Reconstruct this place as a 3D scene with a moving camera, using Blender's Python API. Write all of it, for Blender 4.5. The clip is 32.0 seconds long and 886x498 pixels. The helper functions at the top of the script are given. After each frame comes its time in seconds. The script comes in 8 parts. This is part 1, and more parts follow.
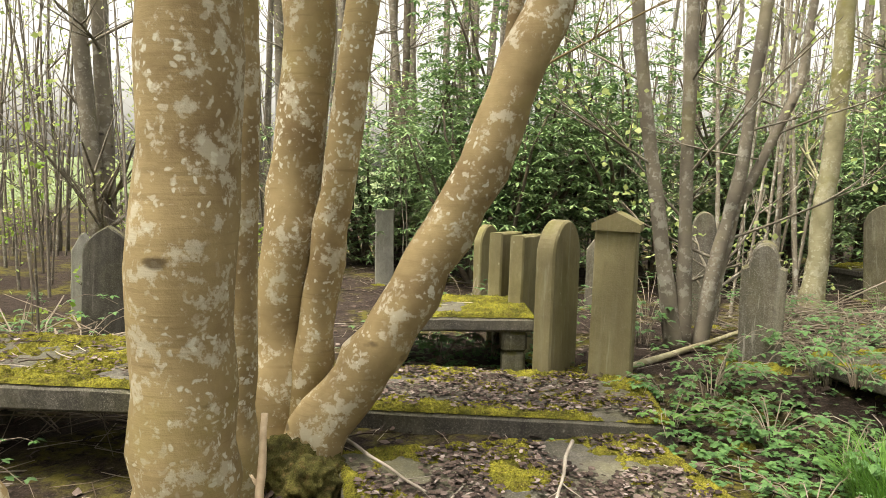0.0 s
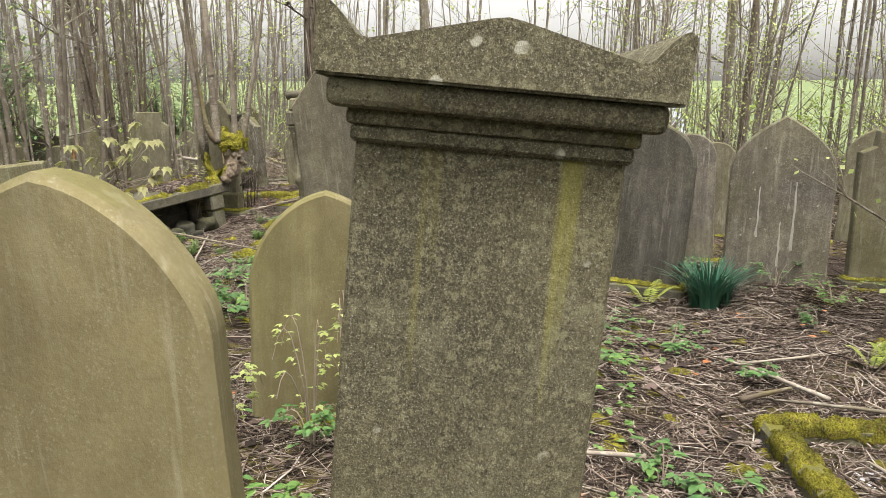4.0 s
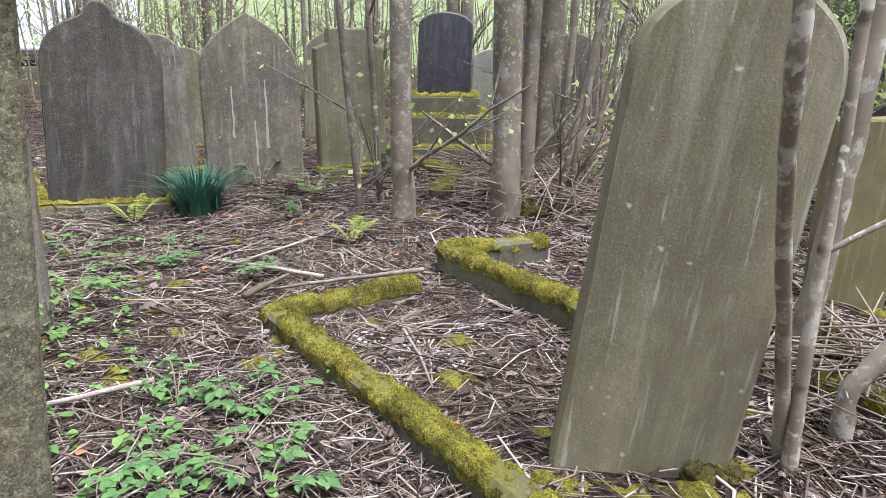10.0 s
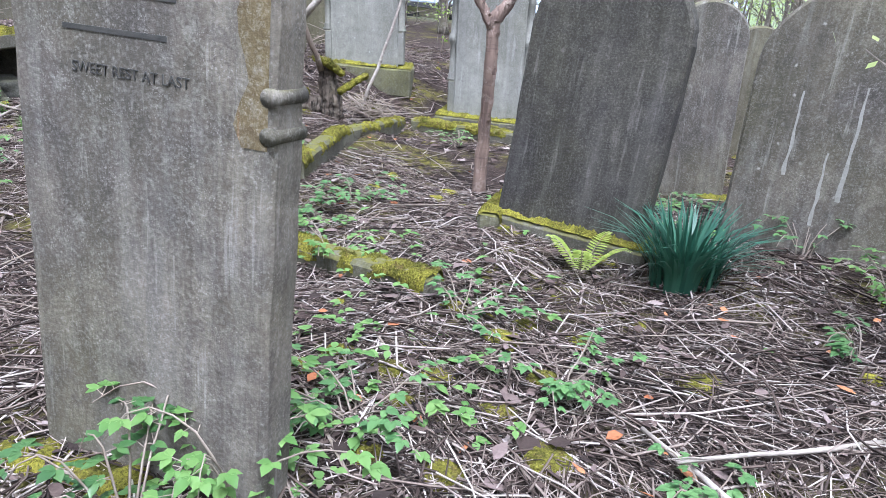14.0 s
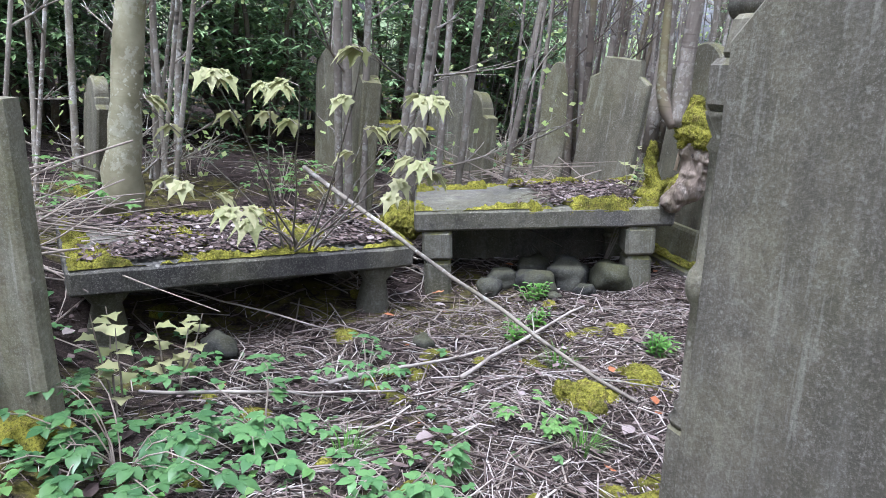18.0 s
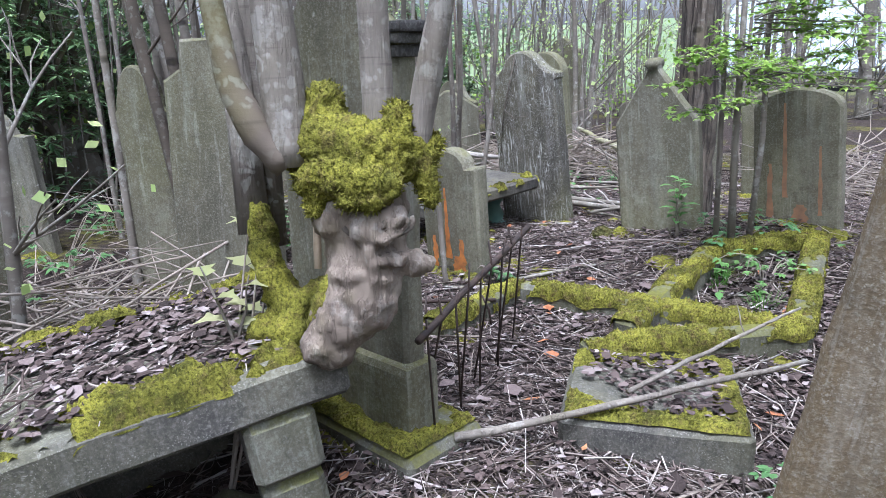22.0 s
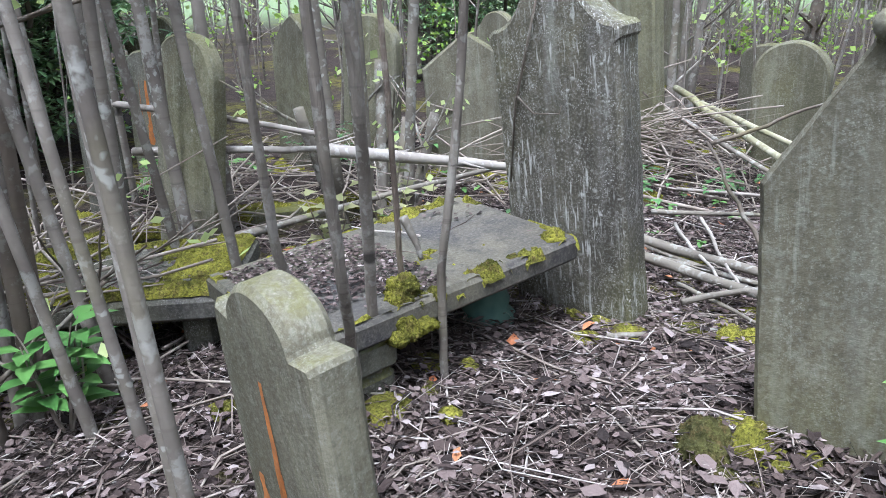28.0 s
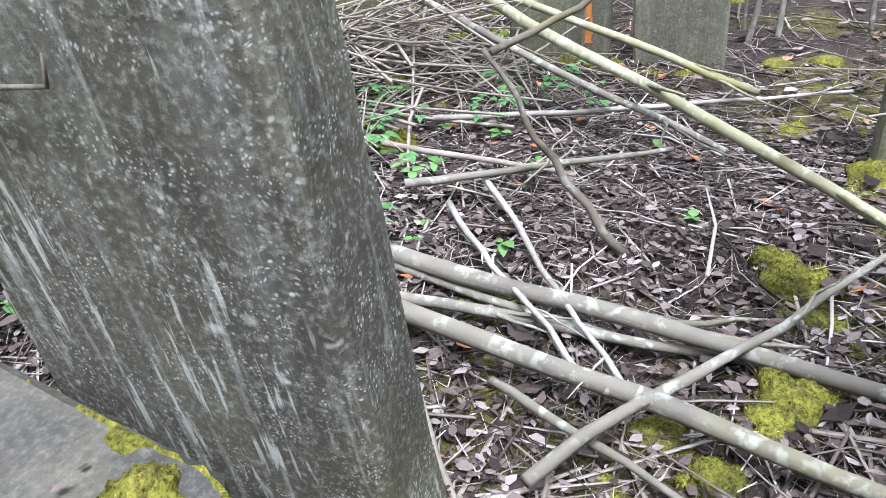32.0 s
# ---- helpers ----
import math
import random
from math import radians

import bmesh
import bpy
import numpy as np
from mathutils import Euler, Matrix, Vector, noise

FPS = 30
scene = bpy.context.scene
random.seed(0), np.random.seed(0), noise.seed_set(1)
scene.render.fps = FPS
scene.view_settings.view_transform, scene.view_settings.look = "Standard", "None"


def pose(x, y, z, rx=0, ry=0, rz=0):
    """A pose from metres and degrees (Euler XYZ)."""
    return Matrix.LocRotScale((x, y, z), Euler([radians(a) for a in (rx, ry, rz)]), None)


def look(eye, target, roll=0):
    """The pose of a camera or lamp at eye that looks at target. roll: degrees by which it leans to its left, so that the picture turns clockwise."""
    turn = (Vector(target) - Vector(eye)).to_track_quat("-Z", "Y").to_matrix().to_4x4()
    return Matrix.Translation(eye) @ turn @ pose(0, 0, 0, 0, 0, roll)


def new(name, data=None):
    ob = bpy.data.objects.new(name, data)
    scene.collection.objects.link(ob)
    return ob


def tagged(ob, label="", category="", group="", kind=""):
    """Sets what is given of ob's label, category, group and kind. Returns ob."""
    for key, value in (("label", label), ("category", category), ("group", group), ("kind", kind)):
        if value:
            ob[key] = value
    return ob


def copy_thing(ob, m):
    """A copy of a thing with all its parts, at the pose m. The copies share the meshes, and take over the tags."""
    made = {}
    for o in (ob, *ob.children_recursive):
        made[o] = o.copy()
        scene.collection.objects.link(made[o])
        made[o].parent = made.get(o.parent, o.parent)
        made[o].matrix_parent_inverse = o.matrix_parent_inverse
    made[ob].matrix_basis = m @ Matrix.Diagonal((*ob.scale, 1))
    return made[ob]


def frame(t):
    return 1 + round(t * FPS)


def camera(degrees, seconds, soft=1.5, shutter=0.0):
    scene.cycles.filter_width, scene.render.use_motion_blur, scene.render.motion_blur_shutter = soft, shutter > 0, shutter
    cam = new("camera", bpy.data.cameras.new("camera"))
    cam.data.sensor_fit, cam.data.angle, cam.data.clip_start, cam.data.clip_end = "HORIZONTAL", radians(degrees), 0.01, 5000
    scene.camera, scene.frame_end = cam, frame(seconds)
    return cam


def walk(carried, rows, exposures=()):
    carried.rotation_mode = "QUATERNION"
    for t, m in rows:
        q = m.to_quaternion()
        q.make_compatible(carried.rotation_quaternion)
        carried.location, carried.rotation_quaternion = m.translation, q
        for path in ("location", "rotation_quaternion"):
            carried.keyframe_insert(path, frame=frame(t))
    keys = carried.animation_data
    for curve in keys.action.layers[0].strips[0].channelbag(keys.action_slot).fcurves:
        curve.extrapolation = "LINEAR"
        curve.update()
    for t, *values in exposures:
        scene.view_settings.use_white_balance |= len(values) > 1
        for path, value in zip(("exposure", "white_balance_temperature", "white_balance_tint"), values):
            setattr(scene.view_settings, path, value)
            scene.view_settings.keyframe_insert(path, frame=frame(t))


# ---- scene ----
cam = camera(64.38, 32.0, 0.8)
PATH = [
    (0.0, pose(-0.058, 0.189, 1.501, 84.31, -1.15, 0.01)),
    (0.5, pose(0.009, 0.245, 1.467, 83.90, 0.22, -7.66)),
    (1.0, pose(0.070, 0.255, 1.494, 82.40, -0.16, -15.36)),
    (1.5, pose(0.063, 0.245, 1.527, 81.23, -0.56, -23.95)),
    (2.0, pose(0.041, 0.184, 1.549, 80.71, -0.78, -32.74)),
    (2.5, pose(0.067, 0.154, 1.535, 80.40, -1.29, -41.79)),
    (3.0, pose(0.113, 0.102, 1.535, 80.22, -2.35, -50.46)),
    (3.5, pose(0.164, 0.046, 1.535, 79.11, -1.47, -58.53)),
    (5.5, pose(0.150, -0.135, 1.508, 81.86, 0.00, -92.35)),
    (6.0, pose(0.141, -0.126, 1.510, 81.68, -0.08, -100.69)),
    (6.5, pose(0.087, -0.110, 1.509, 81.51, 0.36, -109.68)),
    (7.0, pose(0.059, -0.217, 1.509, 81.31, 0.87, -116.98)),
    (7.5, pose(0.047, -0.312, 1.509, 81.30, 1.08, -122.49)),
    (8.0, pose(0.050, -0.355, 1.510, 81.16, 1.13, -123.70)),
    (8.5, pose(0.142, -0.317, 1.492, 80.80, 0.96, -123.03)),
    (9.0, pose(0.236, -0.195, 1.483, 79.62, 0.56, -121.44)),
    (9.5, pose(0.299, -0.132, 1.422, 76.28, -0.41, -115.16)),
    (10.0, pose(0.439, -0.051, 1.362, 73.12, -0.78, -107.29)),
    (10.5, pose(0.565, -0.088, 1.404, 70.86, -0.82, -98.29)),
    (11.0, pose(0.885, -0.132, 1.292, 69.35, -0.79, -92.31)),
    (11.5, pose(1.178, -0.233, 1.283, 68.00, 0.04, -89.38)),
    (12.0, pose(1.492, -0.270, 1.263, 66.66, 0.27, -84.16)),
    (12.5, pose(1.855, -0.299, 1.203, 66.20, -0.65, -78.90)),
    (13.0, pose(2.181, -0.305, 1.189, 67.76, -2.26, -74.17)),
    (13.5, pose(2.503, -0.240, 1.207, 69.03, -4.73, -67.83)),
    (15.5, pose(3.549, 0.123, 1.536, 72.00, -0.39, -49.39)),
    (16.0, pose(3.938, 0.444, 1.607, 73.14, -2.23, -44.44)),
    (16.5, pose(4.160, 0.814, 1.628, 73.78, -4.00, -38.55)),
    (17.0, pose(4.310, 1.333, 1.632, 73.87, -5.93, -29.35)),
    (17.5, pose(4.467, 1.878, 1.631, 72.93, -7.42, -20.58)),
    (18.0, pose(4.484, 2.291, 1.497, 72.91, -6.99, -16.83)),
    (18.5, pose(4.457, 2.688, 1.450, 73.29, -6.07, -18.71)),
    (19.0, pose(4.636, 3.054, 1.441, 73.44, -4.62, -22.02)),
    (19.5, pose(4.926, 3.430, 1.460, 74.39, -2.68, -28.46)),
    (20.0, pose(5.149, 3.686, 1.426, 74.87, -0.63, -34.42)),
    (20.5, pose(5.366, 3.912, 1.431, 75.27, 0.37, -36.98)),
    (21.0, pose(5.764, 4.155, 1.383, 75.06, 0.82, -38.15)),
    (21.5, pose(6.076, 4.307, 1.414, 74.88, 1.17, -39.47)),
    (22.0, pose(6.293, 4.442, 1.379, 74.63, 1.29, -41.13)),
    (22.5, pose(6.584, 4.630, 1.403, 74.81, 1.94, -42.46)),
    (23.0, pose(6.870, 4.799, 1.385, 74.55, 1.93, -43.50)),
    (23.5, pose(7.178, 4.938, 1.383, 74.16, 2.15, -44.59)),
    (24.0, pose(7.370, 5.095, 1.350, 73.60, 2.40, -45.34)),
    (24.5, pose(7.510, 5.221, 1.360, 73.33, 2.37, -45.04)),
    (25.0, pose(7.700, 5.354, 1.347, 73.10, 1.75, -44.68)),
    (25.5, pose(7.851, 5.497, 1.340, 72.91, 0.98, -44.21)),
    (26.0, pose(8.012, 5.584, 1.383, 73.32, 1.30, -42.29)),
    (26.5, pose(8.091, 5.604, 1.421, 72.76, 0.51, -36.67)),
    (28.5, pose(8.603, 6.273, 1.423, 67.72, 1.54, -33.87)),
    (29.0, pose(8.809, 6.414, 1.380, 67.40, 1.27, -35.24)),
    (29.5, pose(8.991, 6.601, 1.384, 66.45, 0.83, -36.53)),
    (30.0, pose(9.182, 6.763, 1.302, 66.02, 0.28, -37.42)),
    (30.5, pose(9.377, 6.978, 1.270, 65.02, 0.23, -39.20)),
    (31.0, pose(9.546, 7.135, 1.209, 62.03, 0.77, -41.96)),
    (31.5, pose(9.730, 7.279, 1.126, 59.99, 1.17, -48.15)),
    (32.0, pose(9.818, 7.274, 1.144, 57.85, 2.43, -56.06)),
]
EXPOSURES = [(0, 1.75, 7500, 8), (3, 1.64, 7150, 10), (5, 1.58, 6900, 11), (6.3, 1.60, 6700, 12), (7, 1.78, 6500, 14), (9, 1.84, 6200, 16), (10.5, 1.82, 5850, 17), (12, 1.92, 5550, 17), (17, 1.80, 5300, 18), (20, 1.86, 5250, 17), (24, 1.78, 5200, 15), (30, 1.90, 5300, 12), (31, 1.89, 5300, 11.5), (32, 2.10, 5350, 11)]
walk(cam, PATH, EXPOSURES)
# ---- light: bright overcast spring sky, soft sun high up ----
world = bpy.data.worlds.new("overcast_sky")
scene.world = world
world.use_nodes = True
wn = world.node_tree
wbg = wn.nodes["Background"]
sky = wn.nodes.new("ShaderNodeTexSky")
sky.sky_type = "NISHITA"
sky.sun_disc = False
sky.sun_elevation, sky.sun_rotation = radians(70), radians(236)
sky.air_density, sky.dust_density, sky.ozone_density = 1.0, 6.0, 0.4
wash = wn.nodes.new("ShaderNodeHueSaturation")
wash.inputs["Saturation"].default_value = 0.22
wn.links.new(sky.outputs[0], wash.inputs["Color"])
wn.links.new(wash.outputs[0], wbg.inputs[0])
wbg.inputs[1].default_value = 0.13
sun_data = bpy.data.lights.new("sun", "SUN")
sun_data.energy, sun_data.angle, sun_data.color = 1.4, radians(12), (1.0, 0.97, 0.92)
sun_lamp = new("sun", sun_data)
sun_lamp.matrix_world = look((-2.5, -2, 25), (5, 3, 0))


# ---- materials ----
def material(name):
    m = bpy.data.materials.new(name)
    m.use_nodes = True
    nt = m.node_tree
    return m, nt, nt.nodes["Principled BSDF"]


def coords(nt, kind="obj", scale=(1, 1, 1)):
    if kind == "pos":
        out = nt.nodes.new("ShaderNodeNewGeometry").outputs["Position"]
    else:
        tc = nt.nodes.new("ShaderNodeTexCoord")
        info = nt.nodes.new("ShaderNodeObjectInfo")
        add = nt.nodes.new("ShaderNodeVectorMath")
        mul = nt.nodes.new("ShaderNodeMath")
        mul.operation = "MULTIPLY"
        mul.inputs[1].default_value = 37.0
        nt.links.new(info.outputs["Random"], mul.inputs[0])
        nt.links.new(tc.outputs["Object"], add.inputs[0])
        nt.links.new(mul.outputs[0], add.inputs[1])
        out = add.outputs[0]
    if scale != (1, 1, 1):
        mp = nt.nodes.new("ShaderNodeMapping")
        mp.inputs["Scale"].default_value = scale
        nt.links.new(out, mp.inputs[0])
        out = mp.outputs[0]
    return out


def noise_tex(nt, vec, scale, detail=4.0, rough=0.6):
    n = nt.nodes.new("ShaderNodeTexNoise")
    n.inputs["Scale"].default_value = scale
    n.inputs["Detail"].default_value = detail
    n.inputs["Roughness"].default_value = rough
    nt.links.new(vec, n.inputs["Vector"])
    return n.outputs["Fac"]


def steps(nt, fac, stops):
    r = nt.nodes.new("ShaderNodeValToRGB")
    els = r.color_ramp.elements
    while len(els) < len(stops):
        els.new(0.5)
    for e, (p, c) in zip(els, stops):
        e.position = p
        e.color = (c, c, c, 1) if isinstance(c, (int, float)) else (*c, 1)
    nt.links.new(fac, r.inputs[0])
    return r.outputs[0]


def blend(nt, fac, a, b, mode="MIX"):
    m = nt.nodes.new("ShaderNodeMix")
    m.data_type = "RGBA"
    m.blend_type = mode
    for v, s in ((fac, m.inputs[0]), (a, m.inputs[6]), (b, m.inputs[7])):
        if isinstance(v, (int, float)):
            s.default_value = v
        elif isinstance(v, tuple):
            s.default_value = (*v, 1)
        else:
            nt.links.new(v, s)
    return m.outputs[2]


def mul(nt, a, b):
    n = nt.nodes.new("ShaderNodeMath")
    n.operation = "MULTIPLY"
    for v, s in ((a, n.inputs[0]), (b, n.inputs[1])):
        if isinstance(v, (int, float)):
            s.default_value = v
        else:
            nt.links.new(v, s)
    return n.outputs[0]


def relief(nt, bsdf, height, strength=0.5, dist=0.01):
    b = nt.nodes.new("ShaderNodeBump")
    b.inputs["Strength"].default_value = strength
    b.inputs["Distance"].default_value = dist
    nt.links.new(height, b.inputs["Height"])
    nt.links.new(b.outputs[0], bsdf.inputs["Normal"])


def upward(nt, lo=0.45, hi=0.85):
    g = nt.nodes.new("ShaderNodeNewGeometry")
    s = nt.nodes.new("ShaderNodeSeparateXYZ")
    nt.links.new(g.outputs["Normal"], s.inputs[0])
    return steps(nt, s.outputs[2], [(lo, 0.0), (hi, 1.0)])


def wobbled(nt, v, scale, amount):
    """Coordinates shaken by a noise, so that spots lose their round edges."""
    n = nt.nodes.new("ShaderNodeTexNoise")
    n.inputs["Scale"].default_value = scale
    n.inputs["Detail"].default_value = 3.0
    nt.links.new(v, n.inputs["Vector"])
    k = nt.nodes.new("ShaderNodeVectorMath")
    k.operation = "SCALE"
    k.inputs["Scale"].default_value = amount
    nt.links.new(n.outputs["Color"], k.inputs[0])
    a = nt.nodes.new("ShaderNodeVectorMath")
    nt.links.new(v, a.inputs[0])
    nt.links.new(k.outputs[0], a.inputs[1])
    return a.outputs[0]


MOSS_A, MOSS_B = (0.035, 0.036, 0.010), (0.155, 0.150, 0.026)


def stone_mat(name, base, dark, pale, spots=0.5, streak=0.5, moss=0.6, green=0.25, rust=0.0, rough=0.85, grit=1.0):
    """Weathered gravestone: blotches, runs of dirt, lichen spots, algae and moss where it can lie."""
    m, nt, bs = material(name)
    v = coords(nt)
    blot = noise_tex(nt, wobbled(nt, v, 3.0, 0.3), 2.6, 6, 0.65)
    col = blend(nt, steps(nt, blot, [(0.32, 0.0), (0.68, 1.0)]), dark, base)
    wide = noise_tex(nt, wobbled(nt, coords(nt, scale=(1, 1, 0.55)), 2.0, 0.5), 1.5, 5, 0.6)
    col = blend(nt, mul(nt, steps(nt, wide, [(0.40, 1.0), (0.56, 0.0)]), 0.75), col, tuple(0.62 * c for c in dark))
    run = noise_tex(nt, coords(nt, scale=(9, 9, 0.7)), 1.6, 6, 0.7)
    col = blend(nt, mul(nt, steps(nt, run, [(0.47, 0.0), (0.62, 1.0)]), streak), col, dark)
    run2 = noise_tex(nt, coords(nt, scale=(22, 22, 1.6)), 1.3, 4, 0.6)
    col = blend(nt, mul(nt, steps(nt, run2, [(0.60, 0.0), (0.68, 1.0)]), streak * 0.7), col, pale)
    alg = noise_tex(nt, v, 1.1, 4, 0.5)
    col = blend(nt, mul(nt, steps(nt, alg, [(0.45, 0.0), (0.65, 1.0)]), green), col, (0.13, 0.13, 0.03))
    wv = wobbled(nt, v, 14.0, 0.05)
    for scale, r0, r1, lo, hi, amt in ((48.0, 0.10, 0.26, 0.50, 0.60, 0.7), (140.0, 0.14, 0.36, 0.42, 0.58, 0.8)):
        vo = nt.nodes.new("ShaderNodeTexVoronoi")
        vo.inputs["Scale"].default_value = scale
        nt.links.new(wv, vo.inputs["Vector"])
        patch = noise_tex(nt, v, 2.0 + scale * 0.08, 4, 0.65)
        sp = mul(nt, steps(nt, vo.outputs["Distance"], [(r0, 1.0), (r1, 0.0)]), steps(nt, patch, [(lo, 0.0), (hi, 1.0)]))
        col = blend(nt, mul(nt, sp, spots * amt), col, pale)
    fine = noise_tex(nt, v, 90.0, 4, 0.7)
    mott = noise_tex(nt, v, 16.0, 6, 0.75)
    col = blend(nt, mul(nt, steps(nt, mott, [(0.34, 1.0), (0.50, 0.0)]), 0.5 * grit), col, tuple(0.6 * c for c in dark))
    col = blend(nt, mul(nt, steps(nt, mott, [(0.57, 0.0), (0.72, 1.0)]), 0.35 * grit), col, pale)
    col = blend(nt, mul(nt, steps(nt, fine, [(0.50, 0.0), (0.70, 1.0)]), 0.5 * grit), col, blend(nt, 0.6, col, pale))
    col = blend(nt, mul(nt, steps(nt, fine, [(0.32, 1.0), (0.47, 0.0)]), 0.5 * grit), col, blend(nt, 0.7, col, tuple(0.6 * c for c in dark)))
    band = noise_tex(nt, wobbled(nt, coords(nt, scale=(3.4, 3.4, 0.42)), 1.2, 0.5), 1.0, 6, 0.7)
    col = blend(nt, mul(nt, steps(nt, band, [(0.46, 0.0), (0.72, 1.0)]), 0.30 + 0.45 * streak), col, tuple(0.66 * c for c in dark))
    soft = noise_tex(nt, wobbled(nt, coords(nt, scale=(9, 9, 0.8)), 2.0, 0.3), 1.0, 5, 0.65)
    col = blend(nt, mul(nt, steps(nt, soft, [(0.52, 0.0), (0.78, 1.0)]), 0.15 + 0.25 * streak), col, pale)
    dot = nt.nodes.new("ShaderNodeTexVoronoi")
    dot.inputs["Scale"].default_value = 13.0
    nt.links.new(wobbled(nt, v, 30.0, 0.03), dot.inputs["Vector"])
    few = steps(nt, dot.outputs["Color"], [(0.76, 0.0), (0.82, 1.0)])
    col = blend(nt, mul(nt, mul(nt, steps(nt, dot.outputs["Distance"], [(0.06, 1.0), (0.15, 0.0)]), few), 0.6), col, tuple(min(0.55, 1.15 * c) for c in pale))
    dash = noise_tex(nt, coords(nt, scale=(70, 70, 9)), 1.0, 3, 0.6)
    where = noise_tex(nt, wobbled(nt, v, 3.0, 0.2), 3.0, 4, 0.6)
    col = blend(nt, mul(nt, mul(nt, steps(nt, dash, [(0.58, 0.0), (0.66, 1.0)]), steps(nt, where, [(0.42, 0.0), (0.56, 1.0)])), 0.6 if spots > 0.9 else 0.07), col, tuple(min(0.6, 1.1 * c) for c in pale))
    if rust:
        rs = noise_tex(nt, coords(nt, scale=(16, 16, 0.5)), 1.2, 3, 0.5)
        col = blend(nt, mul(nt, steps(nt, rs, [(0.66, 0.0), (0.72, 1.0)]), rust), col, (0.42, 0.12, 0.015))
    mo = mul(nt, upward(nt), steps(nt, noise_tex(nt, v, 7.0, 5, 0.7), [(0.42, 0.0), (0.52, 1.0)]))
    mcol = blend(nt, noise_tex(nt, v, 60.0, 3, 0.7), MOSS_A, MOSS_B)
    col = blend(nt, mul(nt, mo, moss), col, mcol)
    nt.links.new(col, bs.inputs["Base Color"])
    bs.inputs["Roughness"].default_value = rough
    bs.inputs["Specular IOR Level"].default_value = 0.25
    relief(nt, bs, blend(nt, 0.5, fine, noise_tex(nt, v, 14.0, 5, 0.65)), 0.3 + 0.25 * grit, 0.010)
    return m


STONE_OLIVE = stone_mat("olive_sandstone", (0.224, 0.198, 0.106), (0.141, 0.122, 0.064), (0.320, 0.307, 0.230), 0.4, 0.5, 0.5, 0.3, grit=0.35)
STONE_MERE = stone_mat("pale_olive_sandstone", (0.270, 0.250, 0.170), (0.170, 0.156, 0.100), (0.460, 0.450, 0.390), 0.35, 0.9, 0.5, 0.2, grit=0.4)
STONE_BROWN = stone_mat("brown_sandstone", (0.216, 0.191, 0.151), (0.083, 0.076, 0.065), (0.374, 0.360, 0.324), 0.6, 0.7, 0.5, 0.22)
STONE_UMBER = stone_mat("umber_sandstone", (0.178, 0.162, 0.118), (0.088, 0.079, 0.060), (0.320, 0.308, 0.260), 0.4, 0.45, 0.5, 0.2)
STONE_DARK = stone_mat("sooty_sandstone", (0.079, 0.074, 0.064), (0.038, 0.035, 0.032), (0.225, 0.217, 0.195), 0.4, 0.5, 0.5, 0.15)
STONE_GREY = stone_mat("grey_sandstone", (0.184, 0.170, 0.112), (0.092, 0.083, 0.054), (0.310, 0.305, 0.255), 0.5, 0.55, 0.5, 0.28)
STONE_PALE = stone_mat("pale_limestone", (0.285, 0.285, 0.248), (0.186, 0.186, 0.161), (0.384, 0.384, 0.360), 0.4, 0.5, 0.5, 0.15)
STONE_SPECK = stone_mat("lichen_specked_stone", (0.140, 0.128, 0.084), (0.058, 0.050, 0.038), (0.430, 0.425, 0.380), 1.0, 0.45, 0.4, 0.3)
STONE_RUST = stone_mat("rust_streaked_stone", (0.168, 0.156, 0.112), (0.084, 0.081, 0.066), (0.322, 0.308, 0.266), 0.5, 0.5, 0.6, 0.3, 0.85)
STONE_OCHRE = stone_mat("ochre_sandstone", (0.203, 0.150, 0.083), (0.112, 0.086, 0.049), (0.413, 0.390, 0.338), 0.5, 0.4, 0.5, 0.2, 0.25)
STONE_SLATE = stone_mat("dark_blue_slate", (0.055, 0.060, 0.075), (0.028, 0.030, 0.038), (0.200, 0.210, 0.220), 0.25, 0.3, 0.15, 0.1, 0.0, 0.5)
STONE_SLAB = stone_mat("damp_slab_stone", (0.128, 0.118, 0.090), (0.046, 0.043, 0.041), (0.300, 0.290, 0.245), 0.85, 0.15, 0.10, 0.25)
STONE_BENCH = stone_mat("mottled_tomb_slab_stone", (0.125, 0.112, 0.076), (0.044, 0.041, 0.043), (0.235, 0.220, 0.175), 0.10, 0.0, 0.0, 0.15)
# rubble: the deep shade under the tomb slab is put into this colour
STONE_RUBBLE = stone_mat("shade_darkened_green_rubble", (0.044, 0.043, 0.036), (0.015, 0.015, 0.013), (0.120, 0.122, 0.105), 0.5, 0.0, 0.12, 0.22)
STONE_KERB = stone_mat("mossy_kerb_stone", (0.150, 0.143, 0.105), (0.068, 0.064, 0.046), (0.285, 0.285, 0.247), 0.6, 0.3, 1.0, 0.45)


